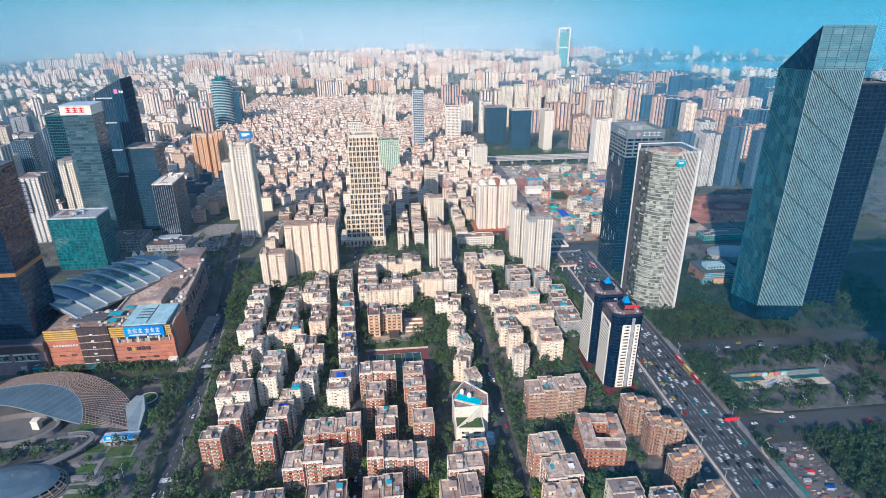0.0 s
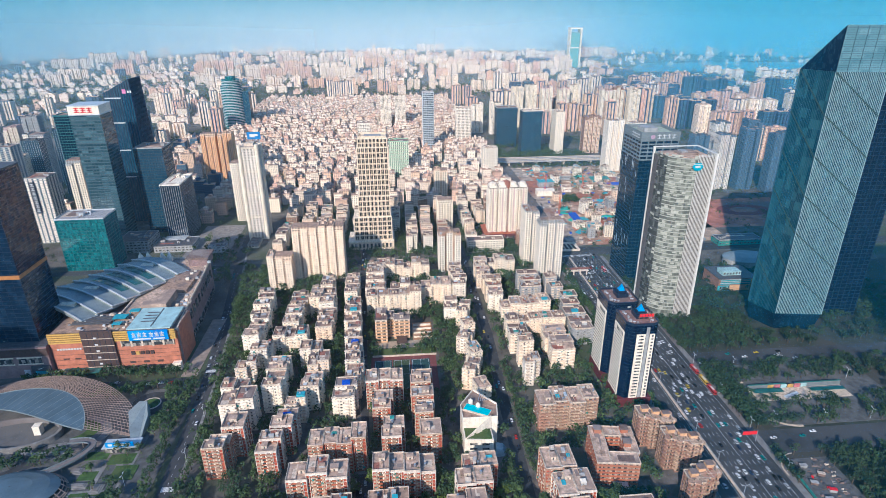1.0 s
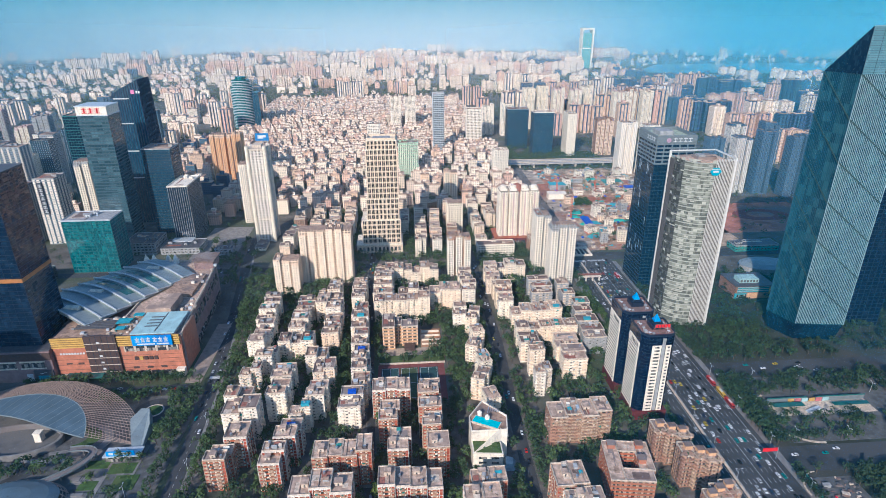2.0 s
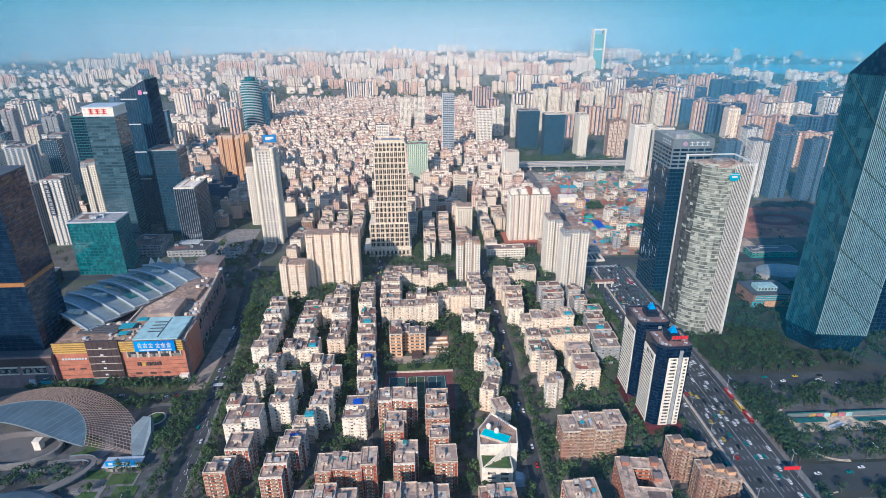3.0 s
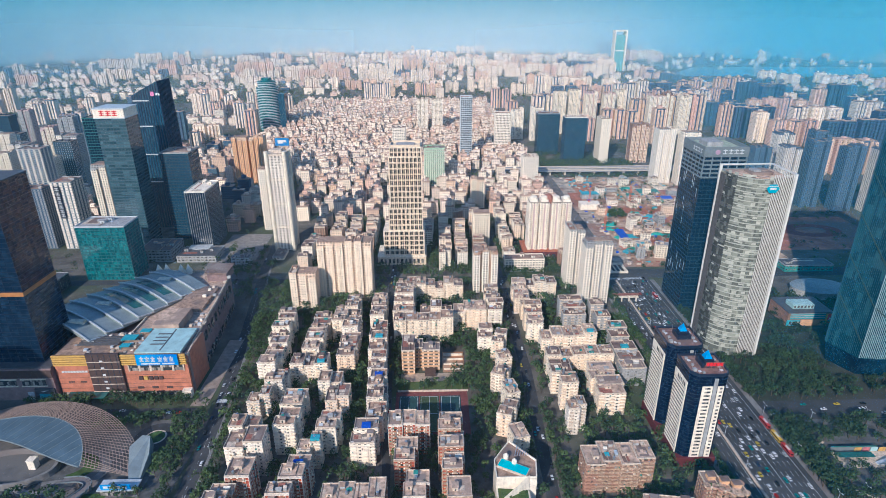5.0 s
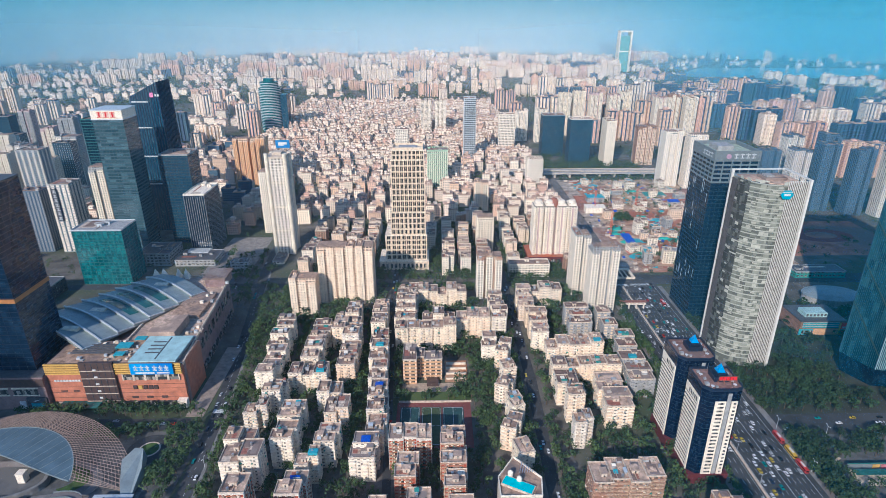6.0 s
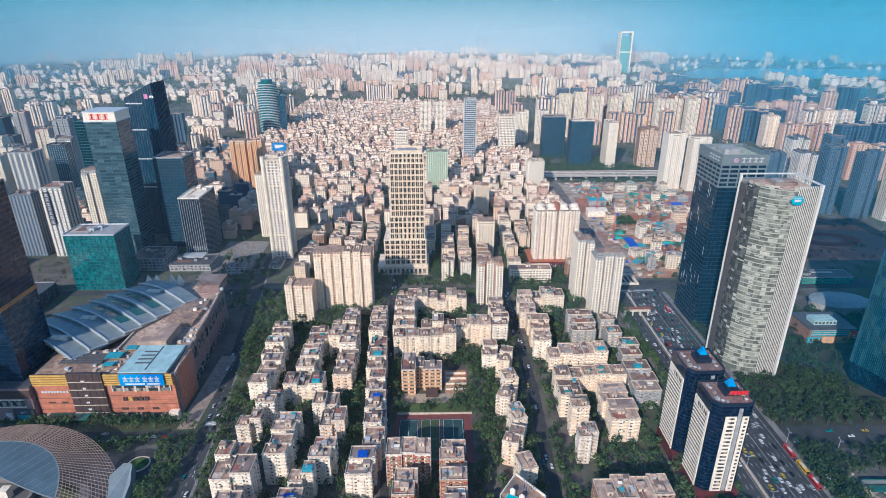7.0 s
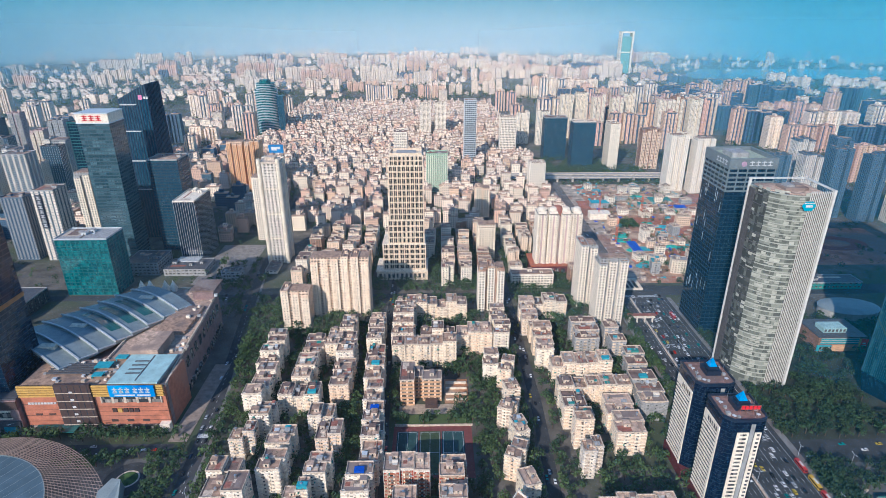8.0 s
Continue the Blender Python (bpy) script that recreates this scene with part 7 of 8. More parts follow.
_t = thing("entrance_canopy", "flat pale entrance canopy on columns", "canopy", -306, 786)
part("slab", Geo().box(-14, 14, -9, 6, 8, 9), M_LTMETAL, _t)
for _x in (-12, -4, 4, 12):
    part("column", Geo().cyl(_x, -7, 0.5, 0, 8, 8), M_LTMETAL, _t)
_t = thing("canopy_tail", "grey leaf-shaped roof beside the lattice canopy", "canopy", -206, 392)
part("roof_leaf", Geo().prism([(-12, 10), (-3, -10), (3, -24), (8, -20), (8, 2), (1, 20), (-7, 22)], 2, 9, 0, [(-11, 10, 8), (-3, -9, 7), (3, -23, 2.5), (7, -19, 2.5), (7, 2, 9), (1, 18, 11), (-6, 20, 10)]), M_ZINC, _t)
low_hall(-470, 660, 90, 60, 18, M_BROWNP, "dark curved-front shopping hall seen beside a teal office block")
low_hall(-560, 745, 60, 40, 22, M_GREYW, "grey shopping hall below apartment towers")
for _k, (_x, _y) in enumerate(((-418, 636), (-430, 636), (-442, 636))):
    _t = thing("wall_sign", "coloured shop sign band on a dark hall", "sign", _x, 629.4, 6)
    part("board", Geo().box(0, 9, -0.4, 0, 0, 4), (M_REDS, M_TURQ, M_LINE)[_k], _t)

_q = random.Random(91)
for _k in range(30):
    _x, _y, _n = _q.uniform(262, 410), _q.uniform(760, 1120), 12
    _a, _b, _h = _q.uniform(6, 15), _q.uniform(5, 11), _q.uniform(1.0, 2.6)
    _w = [_q.uniform(0.7, 1.1) for _ in range(_n)]
    _ring = [(_x + _a * _w[i] * math.cos(2 * math.pi * i / _n), _y + _b * _w[i] * math.sin(2 * math.pi * i / _n)) for i in range(_n)]
    _top = [(_x + (a - _x) * 0.55, _y + (b - _y) * 0.55) for a, b in _ring]
    whole("covered_heap", Geo().prism(_ring, 0.2, _h, 0, _top), (M_NETG, M_TURQ, M_NETG, M_SOIL)[_k % 4], "heap of rubble under green dust netting" if _k % 4 != 3 else "heap of bare red soil", "heap", group="heaps on the cleared site")
sheet("ground_works", 238.2, 262, 722, 1140, 0.32, M_DUST2, "pale works strip beside the avenue")
sheet("ground_works_west", 206, 221.8, 722, 1140, 0.32, M_DUST2, "pale works strip beside the avenue")
_t = thing("excavation_frame", "beige shoring frame over a works pit", "works", 236, 708)
part("slab", Geo().ring(-16, 10, -5, 22, 0, 2.6, 1.6), M_CREAM, _t)
for _k in range(5):
    part("brace", Geo().box(-15 + _k * 5.4, -14 + _k * 5.4, -4, 21, 1.6, 2.5), M_CREAM, _t)

for _x, _y, _w, _d, _t in ((-236, 372, 40, 4, 0), (-216, 330, 3, 42, 0), (-236, 324, 40, 4, 0), (-198, 300, 3.5, 80, 0), (-236, 346, 22, 3, 0)):
    sheet("path_plaza", _x, _x + _w, _y, _y + _d, 0.42 + _w * 0.001, M_PAVE, "pale paved walkway between planted beds")
disc("pool_plaza", -222, 306, 0.01, 12, 0.34, M_ROOFGLASS, "round dark green pool in the plaza", squash=0.75)
disc("kerb_pool", -222, 306, 12, 15, 0.46, M_PARA, "pale ring of paving round a pool", squash=0.75)
disc("road_plaza_curve", -300, 366, 26, 36, 0.24, M_ASPH, "dark curved drive in the plaza", a0=-60, a1=100, squash=0.7)

take(13, 34, 500, 534)
sheet("pavement_school", 13, 33, 500, 533, 0.3, mat("orange_court", (0.46, 0.22, 0.11), 0.8, 0.2, 0.3, tint=(0.5, 0.34, 0.22)), "orange paved school yard")
for _k in range(4):
    _t = thing("terrace_wall", "low cream retaining wall in the school yard", "wall", 23, 504 + _k * 7.5)
    part("wall", Geo().box(-9, 9, -0.4, 0.4, 0.2, 1.6 + _k * 0.3), M_CREAM, _t)

# apartment blocks further up the lanes, row after row
_r = random.Random(21)
for _ix, _x in enumerate((-160, -134, -110, -86, -62, -30, -8, 14, 36, 60, 98, 120, 142, 166)):
    _y = 712 + (_ix % 3) * 7
    while _y < 870:
        _w, _dd = _r.uniform(12, 16), _r.uniform(14, 24)
        _j = _r.uniform(-2, 2)
        if all(is_free(_x + a, _y + b, 1.0) for a in (0, _w) for b in (0, _dd / 2, _dd)):
            walkup(_x + _j, _x + _j + _w, _y, _y + _dd, _r.choice((5, 6, 7, 7, 8, 9)), _r.choice(("white", "tan", "cream", "tan", "cream", "peach", "peach", "brown")), clutter=0.2, tanks=0, balcony=0, jog=1.0, joined=True, houses=-2)
        _y += _dd + _r.uniform(6, 12)

# ---------------- far quarters ----------------
district("village_houses", "dense pale low houses of an urban village", -430, 200, 1330, 2150, 2500, (10, 21), (9, 15), 3, (0.75, 0.25, 0.0))
district("walkup_quarter", "rows of pale walk-up blocks", -300, 205, 900, 1330, 380, (17, 27), (13, 19), 4, (0.7, 0.3, 0.0))
district("west_low_quarter", "low blocks and walk-ups", -1100, -210, 860, 1500, 240, (12, 30), (14, 26), 5, (0.6, 0.3, 0.1))
district("west_tower_quarter", "mixed apartment and office towers", -1500, -440, 1250, 2000, 60, (35, 75), (16, 26), 6, (0.45, 0.2, 0.35), 2)
district("west_far_quarter", "low far blocks among trees", -2700, -420, 1700, 3300, 420, (9, 30), (14, 34), 14, (0.75, 0.2, 0.05), 2)
district("west_far_towers", "scattered far apartment slabs", -2600, -500, 2000, 3300, 46, (35, 62), (14, 24), 15, (0.55, 0.3, 0.15), 4)
district("east_tower_quarter", "close rows of apartment and office towers", 210, 1000, 1380, 2200, 80, (55, 98), (20, 32), 8, (0.2, 0.35, 0.45), 3)
district("river_tower_quarter", "rows of tall bluish apartment towers", 760, 1900, 1050, 2000, 66, (60, 100), (20, 32), 9, (0.12, 0.28, 0.6), 4)
district("river_low_quarter", "low blocks and slabs before the river", 700, 2600, 2050, 2850, 170, (12, 42), (18, 36), 16, (0.4, 0.3, 0.3), 2)
district("middle_tower_quarter", "pale apartment towers", -900, 700, 2150, 3000, 150, (28, 62), (14, 23), 10, (0.66, 0.32, 0.02), 4)
district("middle_far_quarter", "far pale apartment towers close together", -1500, 1050, 2900, 4000, 230, (30, 66), (15, 26), 17, (0.7, 0.28, 0.02), 5)
district("north_low_quarter", "low far blocks", -3300, 3300, 2300, 4750, 900, (9, 26), (12, 28), 11, (0.75, 0.2, 0.05))
district("north_tower_quarter", "far apartment towers in haze", -3500, 1600, 3200, 4780, 190, (28, 58), (16, 28), 12, (0.7, 0.25, 0.05), 6)
district("northeast_tower_quarter", "far towers beyond the river", 1000, 3700, 3450, 4780, 90, (35, 75), (13, 22), 13, (0.3, 0.2, 0.5), 5)

# ---------------- haze and horizon ----------------
def haze(r, alpha, high):
    """A thin sheet standing in for hazy air, which scatters the sun's light and lets the rest pass."""
    m = bpy.data.materials.new("haze")
    m.use_nodes = True
    n, l = m.node_tree.nodes, m.node_tree.links
    n.remove(n["Principled BSDF"])
    tr, df, tl, a, c = (n.new("ShaderNode" + k) for k in ("BsdfTransparent", "BsdfDiffuse", "BsdfTranslucent", "AddShader", "MixShader"))
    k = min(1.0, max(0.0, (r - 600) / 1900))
    # painted light: pale, thinner centre as if sunlit, bluer and denser sides
    side_blue, lit_centre = (0.015 + 0.075 * k, 0.155 + 0.165 * k, 0.27 + 0.17 * k, 1), (0.18 + 0.32 * k, 0.25 + 0.30 * k, 0.30 + 0.28 * k, 1)
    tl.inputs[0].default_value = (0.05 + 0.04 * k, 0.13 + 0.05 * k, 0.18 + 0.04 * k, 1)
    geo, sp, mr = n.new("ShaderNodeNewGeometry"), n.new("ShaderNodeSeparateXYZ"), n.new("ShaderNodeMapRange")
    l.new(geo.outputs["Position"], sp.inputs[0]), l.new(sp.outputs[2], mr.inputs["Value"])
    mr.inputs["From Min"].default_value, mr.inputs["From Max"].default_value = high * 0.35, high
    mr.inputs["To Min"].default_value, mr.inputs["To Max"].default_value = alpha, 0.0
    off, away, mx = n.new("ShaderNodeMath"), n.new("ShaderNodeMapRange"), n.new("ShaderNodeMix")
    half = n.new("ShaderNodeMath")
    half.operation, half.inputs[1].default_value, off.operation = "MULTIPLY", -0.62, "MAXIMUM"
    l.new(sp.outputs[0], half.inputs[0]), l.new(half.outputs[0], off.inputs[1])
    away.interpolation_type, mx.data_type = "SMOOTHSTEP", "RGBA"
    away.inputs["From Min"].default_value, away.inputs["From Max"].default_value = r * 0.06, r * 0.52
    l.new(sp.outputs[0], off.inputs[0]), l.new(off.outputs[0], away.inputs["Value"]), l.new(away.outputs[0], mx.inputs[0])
    mx.inputs[6].default_value, mx.inputs[7].default_value = lit_centre, side_blue
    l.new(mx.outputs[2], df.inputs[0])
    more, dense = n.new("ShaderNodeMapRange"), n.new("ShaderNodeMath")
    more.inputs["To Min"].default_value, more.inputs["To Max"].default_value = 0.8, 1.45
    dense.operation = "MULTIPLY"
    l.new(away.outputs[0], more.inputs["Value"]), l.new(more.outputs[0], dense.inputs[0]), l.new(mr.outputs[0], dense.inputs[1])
    l.new(df.outputs[0], a.inputs[0]), l.new(tl.outputs[0], a.inputs[1])
    l.new(dense.outputs[0], c.inputs[0]), l.new(tr.outputs[0], c.inputs[1]), l.new(a.outputs[0], c.inputs[2])
    l.new(c.outputs[0], n["Material Output"].inputs[0])
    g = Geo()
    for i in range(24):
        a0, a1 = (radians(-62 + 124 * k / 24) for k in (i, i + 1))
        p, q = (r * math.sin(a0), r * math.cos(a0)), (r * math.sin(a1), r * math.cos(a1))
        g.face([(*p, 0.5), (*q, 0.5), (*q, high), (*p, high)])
    ob = whole("haze", g, m, "see-through sheet standing in for haze over the city", "haze", "structure")
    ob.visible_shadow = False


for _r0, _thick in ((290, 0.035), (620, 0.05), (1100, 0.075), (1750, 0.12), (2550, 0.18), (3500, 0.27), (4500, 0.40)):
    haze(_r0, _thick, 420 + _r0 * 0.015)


def backdrop():
    m = bpy.data.materials.new("hazy_horizon")
    m.use_nodes = True
    n, l = m.node_tree.nodes, m.node_tree.links
    n.remove(n["Principled BSDF"])
    # glowing wall: sky and haze painted by height, darker to the east
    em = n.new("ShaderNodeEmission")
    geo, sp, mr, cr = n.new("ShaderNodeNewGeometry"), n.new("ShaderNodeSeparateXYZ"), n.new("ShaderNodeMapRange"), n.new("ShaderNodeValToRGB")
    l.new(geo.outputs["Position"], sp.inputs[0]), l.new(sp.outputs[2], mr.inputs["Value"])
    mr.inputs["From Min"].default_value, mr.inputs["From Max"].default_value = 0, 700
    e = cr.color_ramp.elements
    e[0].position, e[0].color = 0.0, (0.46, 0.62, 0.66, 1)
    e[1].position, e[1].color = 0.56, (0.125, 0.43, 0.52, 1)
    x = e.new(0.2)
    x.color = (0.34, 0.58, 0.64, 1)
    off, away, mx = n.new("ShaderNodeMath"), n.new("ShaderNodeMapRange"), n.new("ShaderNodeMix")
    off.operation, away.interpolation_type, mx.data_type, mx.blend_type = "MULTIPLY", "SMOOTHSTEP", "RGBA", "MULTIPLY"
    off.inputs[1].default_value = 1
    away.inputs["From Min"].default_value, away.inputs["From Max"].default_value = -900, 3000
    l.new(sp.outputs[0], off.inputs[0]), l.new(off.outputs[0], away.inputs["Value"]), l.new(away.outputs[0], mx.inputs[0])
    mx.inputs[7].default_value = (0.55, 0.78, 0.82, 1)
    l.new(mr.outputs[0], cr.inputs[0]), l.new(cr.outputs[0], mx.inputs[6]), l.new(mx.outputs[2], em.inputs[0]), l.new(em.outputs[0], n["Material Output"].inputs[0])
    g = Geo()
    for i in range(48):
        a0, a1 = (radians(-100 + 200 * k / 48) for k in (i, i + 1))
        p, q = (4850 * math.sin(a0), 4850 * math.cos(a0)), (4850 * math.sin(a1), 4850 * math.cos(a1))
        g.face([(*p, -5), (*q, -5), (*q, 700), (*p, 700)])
    whole("backdrop", g, m, "glowing backdrop painted as hazy pale blue sky above the far horizon", "sky", "structure")


backdrop()

# ---------------- trees ----------------
def trunk_geo(rng, r, th, high):
    """Tapered trunk that forks into limbs."""
    g = Geo().cyl(0, 0, 0.32, 0, th, 7, r2=0.22)
    for k in range(4):
        a = 2 * math.pi * k / 4 + rng.uniform(-0.4, 0.4)
        g.beam((0, 0, th * 0.9), (r * 0.5 * math.cos(a), r * 0.5 * math.sin(a), th + high * rng.uniform(0.3, 0.6)), 0.2)
    return g


TREES = []
for _k in range(10):
    _q = random.Random(100 + _k)
    _rad, _hi, _th = _q.uniform(3.2, 5.2), _q.uniform(4.2, 6.4), _q.uniform(2.6, 4.0)
    _g = Geo()
    crown_faces(_g, _q, 0, 0, _th, _rad, _hi, 20, 26, fine=0.78)
    TREES.append((trunk_geo(_q, _rad, _th, _hi).mesh("trunk", M_BARK), _g.mesh("crown", (M_LEAF, M_LEAFD, M_LEAF, M_LEAFD, M_LEAF, M_LEAFY, M_LEAF, M_LEAFSHADE, M_LEAFSHADE, M_LEAFD)[_k])))

_q = random.Random(77)
SPOTS = []
CELLS = {}


def plant(x, y, gap=4.0, margin=2.2):
    """Notes a tree's place if it is clear of buildings, roads and other trees."""
    c = (int(x // 6), int(y // 6))
    if any(math.hypot(x - a, y - b) < gap for i in (-1, 0, 1) for j in (-1, 0, 1) for a, b in CELLS.get((c[0] + i, c[1] + j), ())):
        return
    if is_free(x, y, margin):
        CELLS.setdefault(c, []).append((x, y))
        SPOTS.append((x, y))


for _x, _y0, _y1 in ((-152, 240, 400), (-157, 250, 330), (-190, 380, 440), (-195, 380, 435), (-184, 385, 440), (-178, 330, 440), (-22, 350, 410), (-26, 474, 540), (-30, 490, 600), (-60, 412, 620), (-56, 412, 480), (74, 240, 420), (92, 240, 690), (269, 290, 610), (274, 345, 610), (280, 352, 430), (75, 420, 640), (205, 240, 690)):
    _y = _y0
    while _y < _y1:
        plant(_x + _q.uniform(-1, 1), _y, 4.2, 1.2)
        _y += _q.uniform(4.5, 7.5)
for _off in (-12, 12.5):
    _y = 250
    while _y < 690:
        plant(along(WEST_STREET, _y) + _off + _q.uniform(-1, 1), _y, 4.2, 1.0)
        _y += _q.uniform(6, 10)
for _x0, _x1, _y0, _y1, _n in ((-165, 206, 235, 690, 3500), (-232, -191, 300, 440, 55), (-196, -150, 456, 690, 260), (12, 56, 420, 552, 260), (268, 362, 453, 530, 260), (271, 288, 344, 429, 200), (271, 284, 316, 319, 6), (304, 420, 236, 316, 260), (290, 412, 345, 375, 60), (290, 412, 400, 428, 90), (300, 560, 455, 640, 700), (302, 470, 230, 318, 240), (-262, -196, 642, 790, 120), (-345, -262, 645, 700, 160), (-400, -196, 440, 470, 0), (-345, -198, 458, 467, 60), (-330, -200, 300, 360, 60), (414, 660, 345, 428, 220), (-290, -188, 300, 440, 420)):
    for _ in range(_n):
        plant(_q.uniform(_x0, _x1), _q.uniform(_y0, _y1), 4.4, 1.6)
for _ in range(420):
    _x, _y = _q.uniform(-262, -190), _q.choice((_q.uniform(427, 441), _q.uniform(457, 466), _q.uniform(396, 441)))
    if (_x + 208) ** 2 + (_y - 421) ** 2 > 360 and (_x > -197 or _y > 430) and all(math.hypot(_x - a, _y - b) > 4.4 for a, b in SPOTS):
        SPOTS.append((_x, _y))
SPOTS[:] = [p for p in SPOTS if not (-240 < p[0] < -188 and 296 < p[1] < 384 and _q.random() < 0.72)]
SPOTS.sort(key=lambda p: p[1] + abs(p[0]) * 0.25)
for _x, _y in SPOTS[:210]:
    _t = thing("tree", "leafy broad-crowned street tree", "tree", _x, _y, 0, _q.uniform(0, 360), "trees among the blocks")
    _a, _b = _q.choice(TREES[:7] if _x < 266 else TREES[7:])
    part("trunk", _a, M_BARK, _t), part("crown", _b, M_LEAF, _t)
    _t.scale = [_q.uniform(1.0, 1.45)] * 3
_g = Geo()
for _x, _y in SPOTS[210:]:
    _rad, _th = _q.uniform(3.4, 5.8), _q.uniform(2.8, 5)
    _g.cyl(_x, _y, 0.3, 0, _th + 2, 5, 3)
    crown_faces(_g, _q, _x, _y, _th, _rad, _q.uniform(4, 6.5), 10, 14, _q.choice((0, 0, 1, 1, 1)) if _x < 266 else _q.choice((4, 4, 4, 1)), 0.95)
whole("trees", _g, (M_LEAF, M_LEAFD, M_LEAFY, M_BARK, M_LEAFSHADE), "dense green trees between the blocks", "trees", "stuff")
_g = Geo()
for _x0, _x1, _y0, _y1, _n in ((-165, 205, 690, 900, 3200), (-300, 205, 900, 1330, 1200), (-1100, -250, 690, 1500, 700), (206, 360, 1190, 1330, 260), (268, 420, 714, 1140, 160), (284, 308, 906, 930, 70), (296, 330, 752, 770, 30), (200, 420, 1188, 1260, 420), (140, 520, 1128, 1150, 160), (480, 900, 600, 1000, 250), (420, 1200, 1000, 1500, 700), (-900, -420, 850, 1300, 300), (-1800, 600, 2100, 2700, 1500), (700, 1700, 1250, 1900, 900), (700, 2800, 2000, 2900, 1500), (-2800, -450, 1500, 3300, 2600), (-3000, 3000, 2700, 4500, 2600)):
    for _ in range(_n):
        _x, _y = _q.uniform(_x0, _x1), _q.uniform(_y0, _y1)
        if is_free(_x, _y, 1.2 if _y < 900 else 2.5):
            _big = 1 + min(1.5, max(0, _y - 1100) / 1200)
            crown_faces(_g, _q, _x, _y, 2, _q.uniform(3.5, 5.5) * _big, _q.uniform(5, 8) * min(_big, 1.6), 6, 8, _q.choice((0, 1, 1)))
whole("trees_far", _g, (M_LEAF, M_LEAFD), "distant green trees among the blocks", "trees", "stuff")
_g = Geo()
for _ in range(800):
    _x, _y = _q.uniform(-300, -190), _q.uniform(300, 440)
    if is_free(_x, _y, 1) or -236 < _x < -198 and 300 < _y < 372:
        crown_faces(_g, _q, _x, _y, 0.2, _q.uniform(0.8, 1.8), _q.uniform(0.8, 1.6), 3, 7, _q.choice((0, 1, 1, 1)))
whole("shrubs", _g, (M_LEAF, M_LEAFY), "low shrubs in the plaza beds", "shrubs", "stuff")

# ---------------- road markings, median, lamps ----------------
_g = Geo()
for _x in (216, 219.5, 230, 233.5, 237, 240.5, 247.5, 251, 254.5, 258):
    _y = 150
    while _y < 680:
        _g.box(_x - 0.09, _x + 0.09, _y, _y + 4, 0.1, 0.15)
        _y += 10
for _x in (210, 223, 226.6, 244, 261.6):
    _g.box(_x - 0.1, _x + 0.1, 150, 684, 0.1, 0.152)
for _k in range(14):
    for _x0, _y0 in ((-176 + _k * 0.9, 462), (-166 + _k * 0.9, 322), (210 + _k * 1.6, 686), (236 + _k * 1.6, 686)):
        _g.box(_x0, _x0 + 0.7, _y0, _y0 + 4.5, 0.1, 0.155)
_y = 240
while _y < 680:
    _x = along(WEST_STREET, _y)
    _g.box(_x - 0.1, _x + 0.1, _y, _y + 3, 0.1, 0.17)
    _y += 8
whole("road_lines", _g, M_LINE, "white lane lines and crossings", "marking", "structure")
sheet("median", 224.2, 225.6, 150, 684, 0.9, M_PARA, "low pale concrete median barrier", 0.9)
sheet("pavement_avenue_west", 203, 209, -100, 684, 0.3, M_PAVE, "grey pavement along the avenue", 0.5)
sheet("pavement_avenue_east", 266, 271, -100, 684, 0.3, M_PAVE, "grey pavement along the avenue", 0.5)
bent_strip("pavement_west_street", WEST_STREET, 5.6, 8, 0.32, M_PAVE, "grey pavement along the tree-lined street")


def street_lamp(x, y, turn=0):
    t = thing("street_lamp", "pale steel street lamp with two arms", "street lamp", x, y, 0, turn, "street lamps")
    part("post", Geo().cyl(0, 0, 0.16, 0, 10, 6, r2=0.1), M_LTMETAL, t)
    for a in (-1, 1):
        part("arm", Geo().beam((0, 0, 9.8), (a * 2.2, 0, 10.6), 0.14), M_LTMETAL, t)
        part("lamp_head", Geo().box(a * 2.2 - 0.5, a * 2.2 + 0.5, -0.2, 0.2, 10.5, 10.75), M_LINE, t)
    return t


_l = street_lamp(224.9, 250)
for _k in range(1, 14):
    copy_thing(_l, pose(224.9, 250 + _k * 32, 0))
for _x, _y in ((268, 300), (268, 345), (268, 390), (268, 435), (290, 350), (330, 348), (370, 348), (300, 425), (345, 427), (390, 400), (-154, 300), (-157, 350), (-159, 400), (-192, 330)):
    copy_thing(_l, pose(_x, _y, 0, 0, 0, 90))

# ---------------- vehicles ----------------
def side(g, prof, w, s=0):
    """A side outline (along y, z) given its width."""
    k, n = len(g.v), len(prof)
    g.v += [(-w / 2, y, z) for y, z in prof] + [(w / 2, y, z) for y, z in prof]
    g.f += [tuple(range(k, k + n)), tuple(range(k + 2 * n - 1, k + n - 1, -1))]
    g.f += [(k + i, k + n + i, k + n + (i + 1) % n, k + (i + 1) % n)[::-1] for i in range(n)]
    g.m += [s] * (n + 2)
    return g


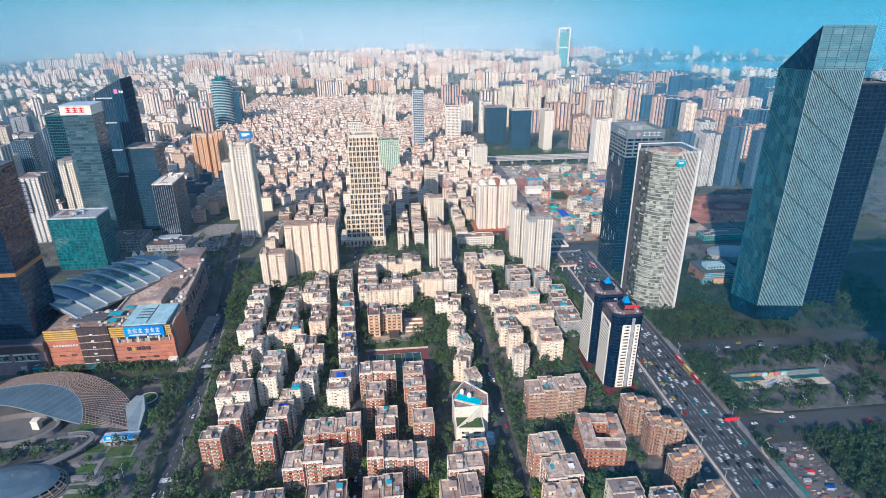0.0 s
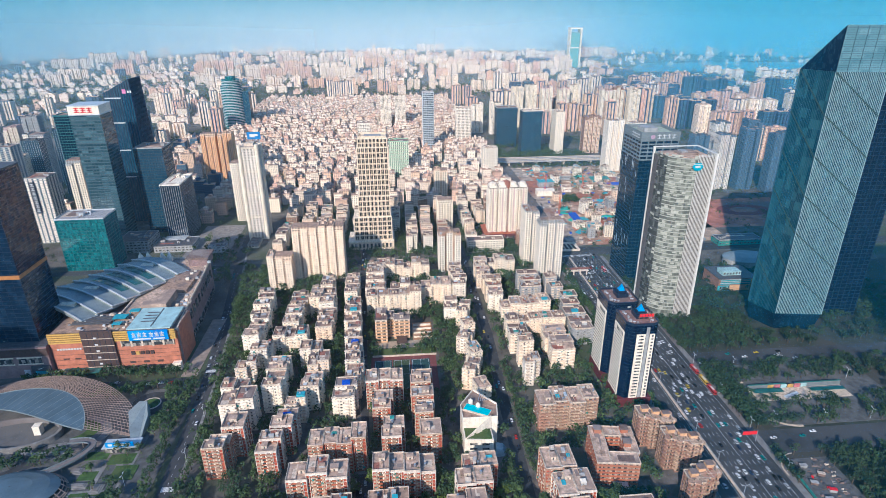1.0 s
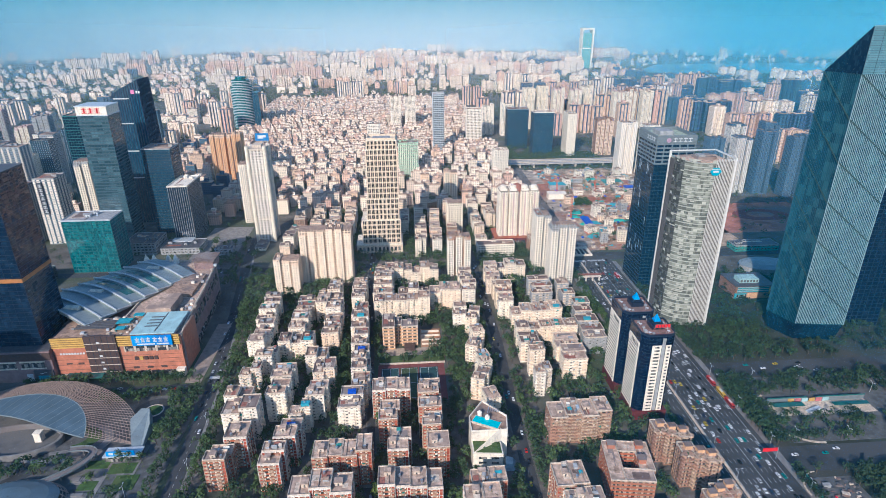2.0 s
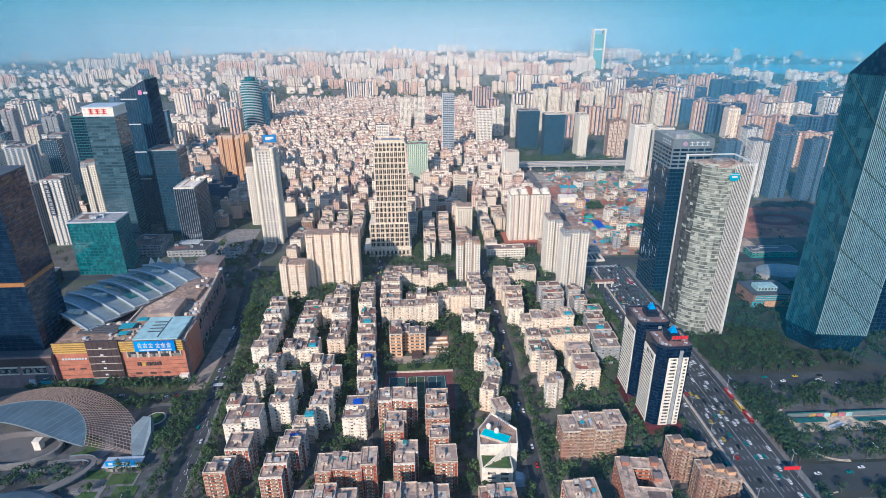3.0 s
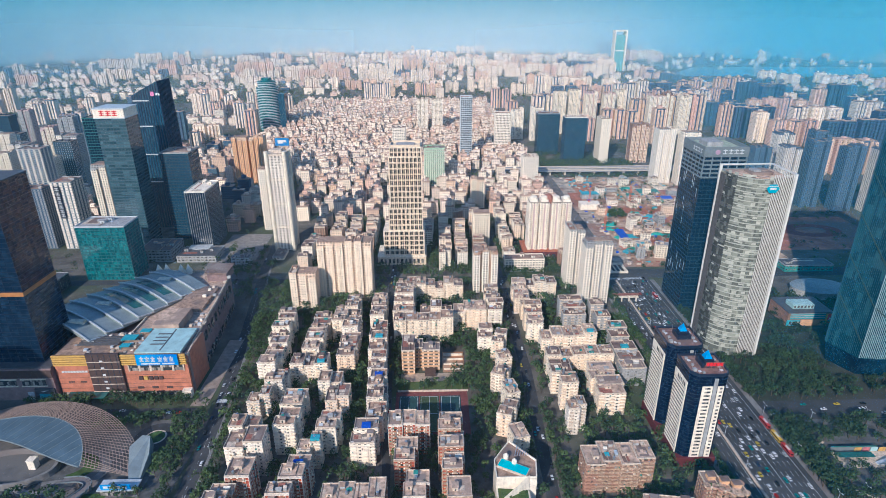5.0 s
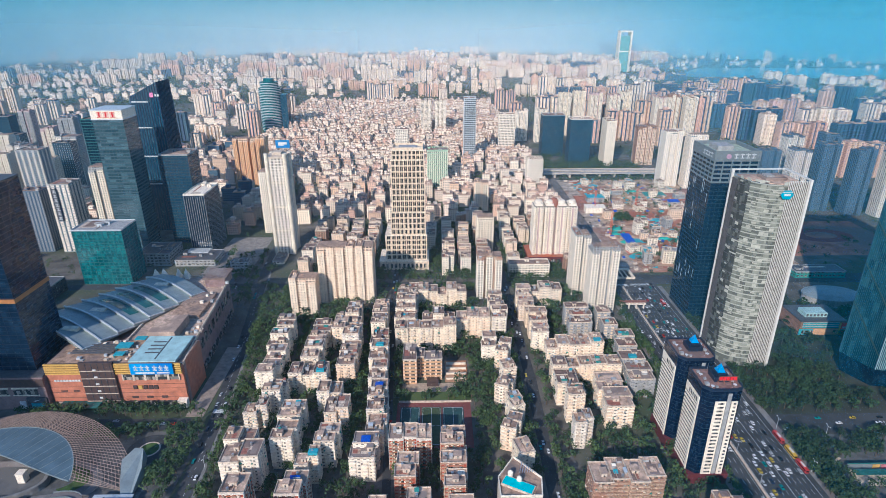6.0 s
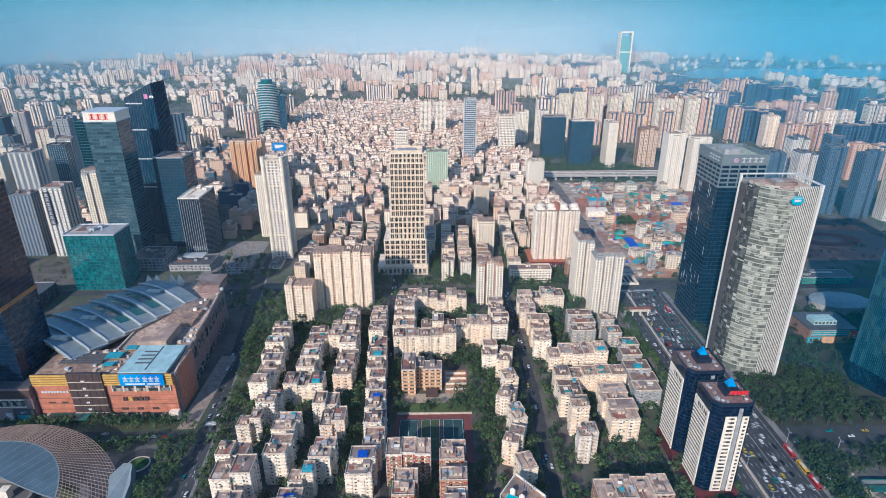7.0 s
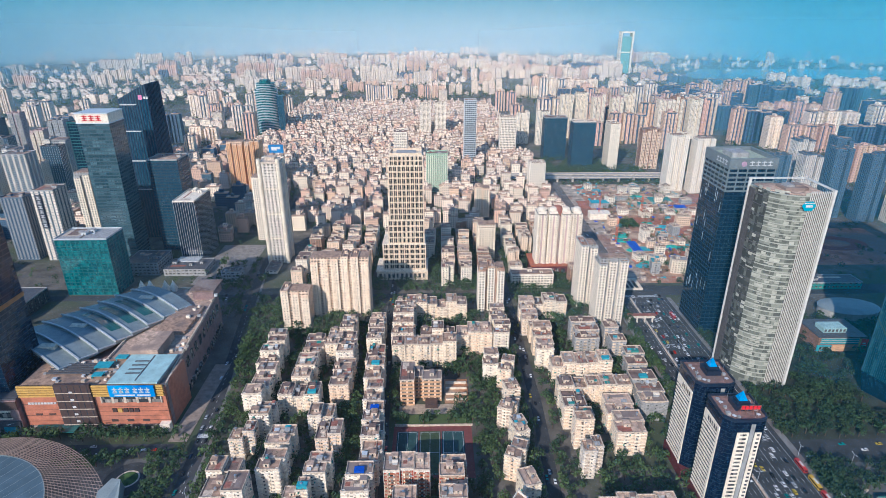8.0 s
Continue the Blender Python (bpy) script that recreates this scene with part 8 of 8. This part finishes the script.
def car(paint, label):
    t = thing("car", label, "car", 0, -300, 0.13, 0, "cars on the streets")
    g = side(Geo(), [(-2.3, 0.35), (2.25, 0.35), (2.35, 0.75), (1.1, 0.95), (-1.9, 1.0), (-2.35, 0.85)], 1.8)
    part("body", side(g, [(-1.25, 1.43), (0.42, 1.4), (0.3, 1.5), (-1.1, 1.52)], 1.5), paint, t)
    part("cabin", side(Geo(), [(-1.75, 0.98), (1.05, 0.95), (0.4, 1.42), (-1.2, 1.45)], 1.62), M_CARGLASS, t)
    w = Geo().cyl(0, 0, 0.33, -0.93, -0.71, 10).cyl(0, 0, 0.33, 0.71, 0.93, 10).cyl(0, 0, 0.06, -0.71, 0.71, 6).mesh("axle", M_TYRE)
    for b in (-1.4, 1.4):
        part("axle", w, M_TYRE, t, at=(0, b, 0.33)).rotation_euler = (0, radians(90), 0)
    return t


M_CARGLASS = mat("car_glass", (0.015, 0.02, 0.025), 0.1, 0.1)
M_TYRE = mat("tyre", (0.02, 0.02, 0.02), 0.8, 0.1)
CARS = [car(mat("car_paint_" + n, c, 0.25, 0.05), "%s saloon car" % l) for n, c, l in (("white", (0.8, 0.8, 0.8), "clean glossy white"), ("silver", (0.5, 0.51, 0.52), "dusty silver grey"), ("black", (0.02, 0.02, 0.022), "shiny dark black"), ("navy", (0.03, 0.05, 0.10), "dark navy blue"), ("red", (0.5, 0.03, 0.02), "bright glossy red"), ("teal", (0.02, 0.25, 0.24), "teal green taxi"), ("yellow", (0.6, 0.45, 0.05), "yellow painted taxi"))]
for _c, (_x, _y) in zip(CARS, ((232, 300), (240, 312), (236, 330), (248, 326), (232, 352), (252, 352), (214, 310))):
    _c.matrix_world = pose(_x, _y, 0.13)
_q = random.Random(55)
_used = [(c.location.x, c.location.y) for c in CARS]


def drop_car(x, y, turn=0):
    if all(abs(x - a) > 2.6 or abs(y - b) > 6.2 for a, b in _used):
        _used.append((x, y))
        copy_thing(_q.choices(CARS, (9, 4, 5, 2, 1, 2, 1))[0], pose(x, y, 0.13, 0, 0, turn + _q.uniform(-2, 2)))


for _lane in (212.5, 217.7, 221.2, 228.4, 231.7, 235.2, 238.7, 242.2, 246, 249.2, 252.7, 256.2, 259.8):
    for _ in range(21 if _lane > 227 else 10):
        drop_car(_lane + _q.uniform(-0.3, 0.3), _q.uniform(255, 690), 0 if _lane > 243 else 180)
for _ in range(26):
    drop_car(_q.choice((217, 221, 226, 234, 238, 242)), _q.uniform(718, 1000))
for _ in range(44):
    _y = _q.uniform(255, 690)
    drop_car(along(EAST_STREET, _y) + _q.choice((-3.6, -1, 1.6, 3.4)), _y, 180)
for _ in range(24):
    _y = _q.uniform(300, 690)
    drop_car(along(WEST_STREET, _y) + _q.choice((-3.2, 3.2)), _y)
for _ in range(16):
    drop_car(_q.uniform(-258, -212), _q.choice((650, 658, 668, 676, 690, 698)))
for _ in range(20):
    _y = _q.uniform(720, 900)
    drop_car(along(WEST_STREET, _y) + _q.choice((-4, 4)), _y)
for _ in range(14):
    drop_car(_q.choice((-44.2, -41)), _q.uniform(645, 780))
for _ in range(12):
    drop_car(_q.choice((-30, -27)), _q.uniform(250, 322))
for _ in range(12):
    _y = _q.uniform(420, 630)
    drop_car(-28 - (_y - 350) * 0.0485 + _q.choice((-1.3, 1.3)), _y)
for _ in range(16):
    drop_car(_q.uniform(270, 420), _q.choice((323, 328, 334, 338, 434, 440, 446)), 90)
for _ in range(12):
    drop_car(_q.uniform(-300, -195), _q.choice((445, 449, 453)), 90)


def bus(x, y, paint, label):
    t = thing("bus", label, "bus", x, y, 0.13, 0, "buses on the avenue")
    part("body", Geo().box(-1.25, 1.25, -6, 6, 0.4, 3.0).box(-1.1, 1.1, -5.7, 5.7, 3.0, 3.15), paint, t)
    for a in (-1.27, 1.2):
        part("window_strip", Geo().box(a, a + 0.07, -5.4, 5.2, 1.5, 2.5), M_CARGLASS, t)
    part("windscreen", Geo().box(-1.1, 1.1, -6.05, -5.95, 1.3, 2.7), M_CARGLASS, t)
    part("roof_stripe", Geo().box(-0.7, 0.7, -2.5, 2.5, 3.15, 3.4), M_LINE, t)
    w = Geo().cyl(0, 0, 0.5, -0.15, 0.15, 10).mesh("wheel", M_TYRE)
    for a in (-1.1, 1.1):
        for b in (-3.8, 3.6):
            part("wheel", w, M_TYRE, t, at=(a, b, 0.5)).rotation_euler = (0, radians(90), 0)


M_BUSR, M_BUSY = mat("bus_red", (0.55, 0.04, 0.04), 0.35, 0.08), mat("bus_yellow", (0.7, 0.45, 0.05), 0.35, 0.08)
bus(263.4, 424, M_BUSR, "red and white city bus")
bus(263.6, 408, M_BUSY, "yellow and white city bus")
bus(263.6, 394, M_BUSR, "red and white city bus")
bus(256.3, 640, M_BUSR, "red and white city bus")
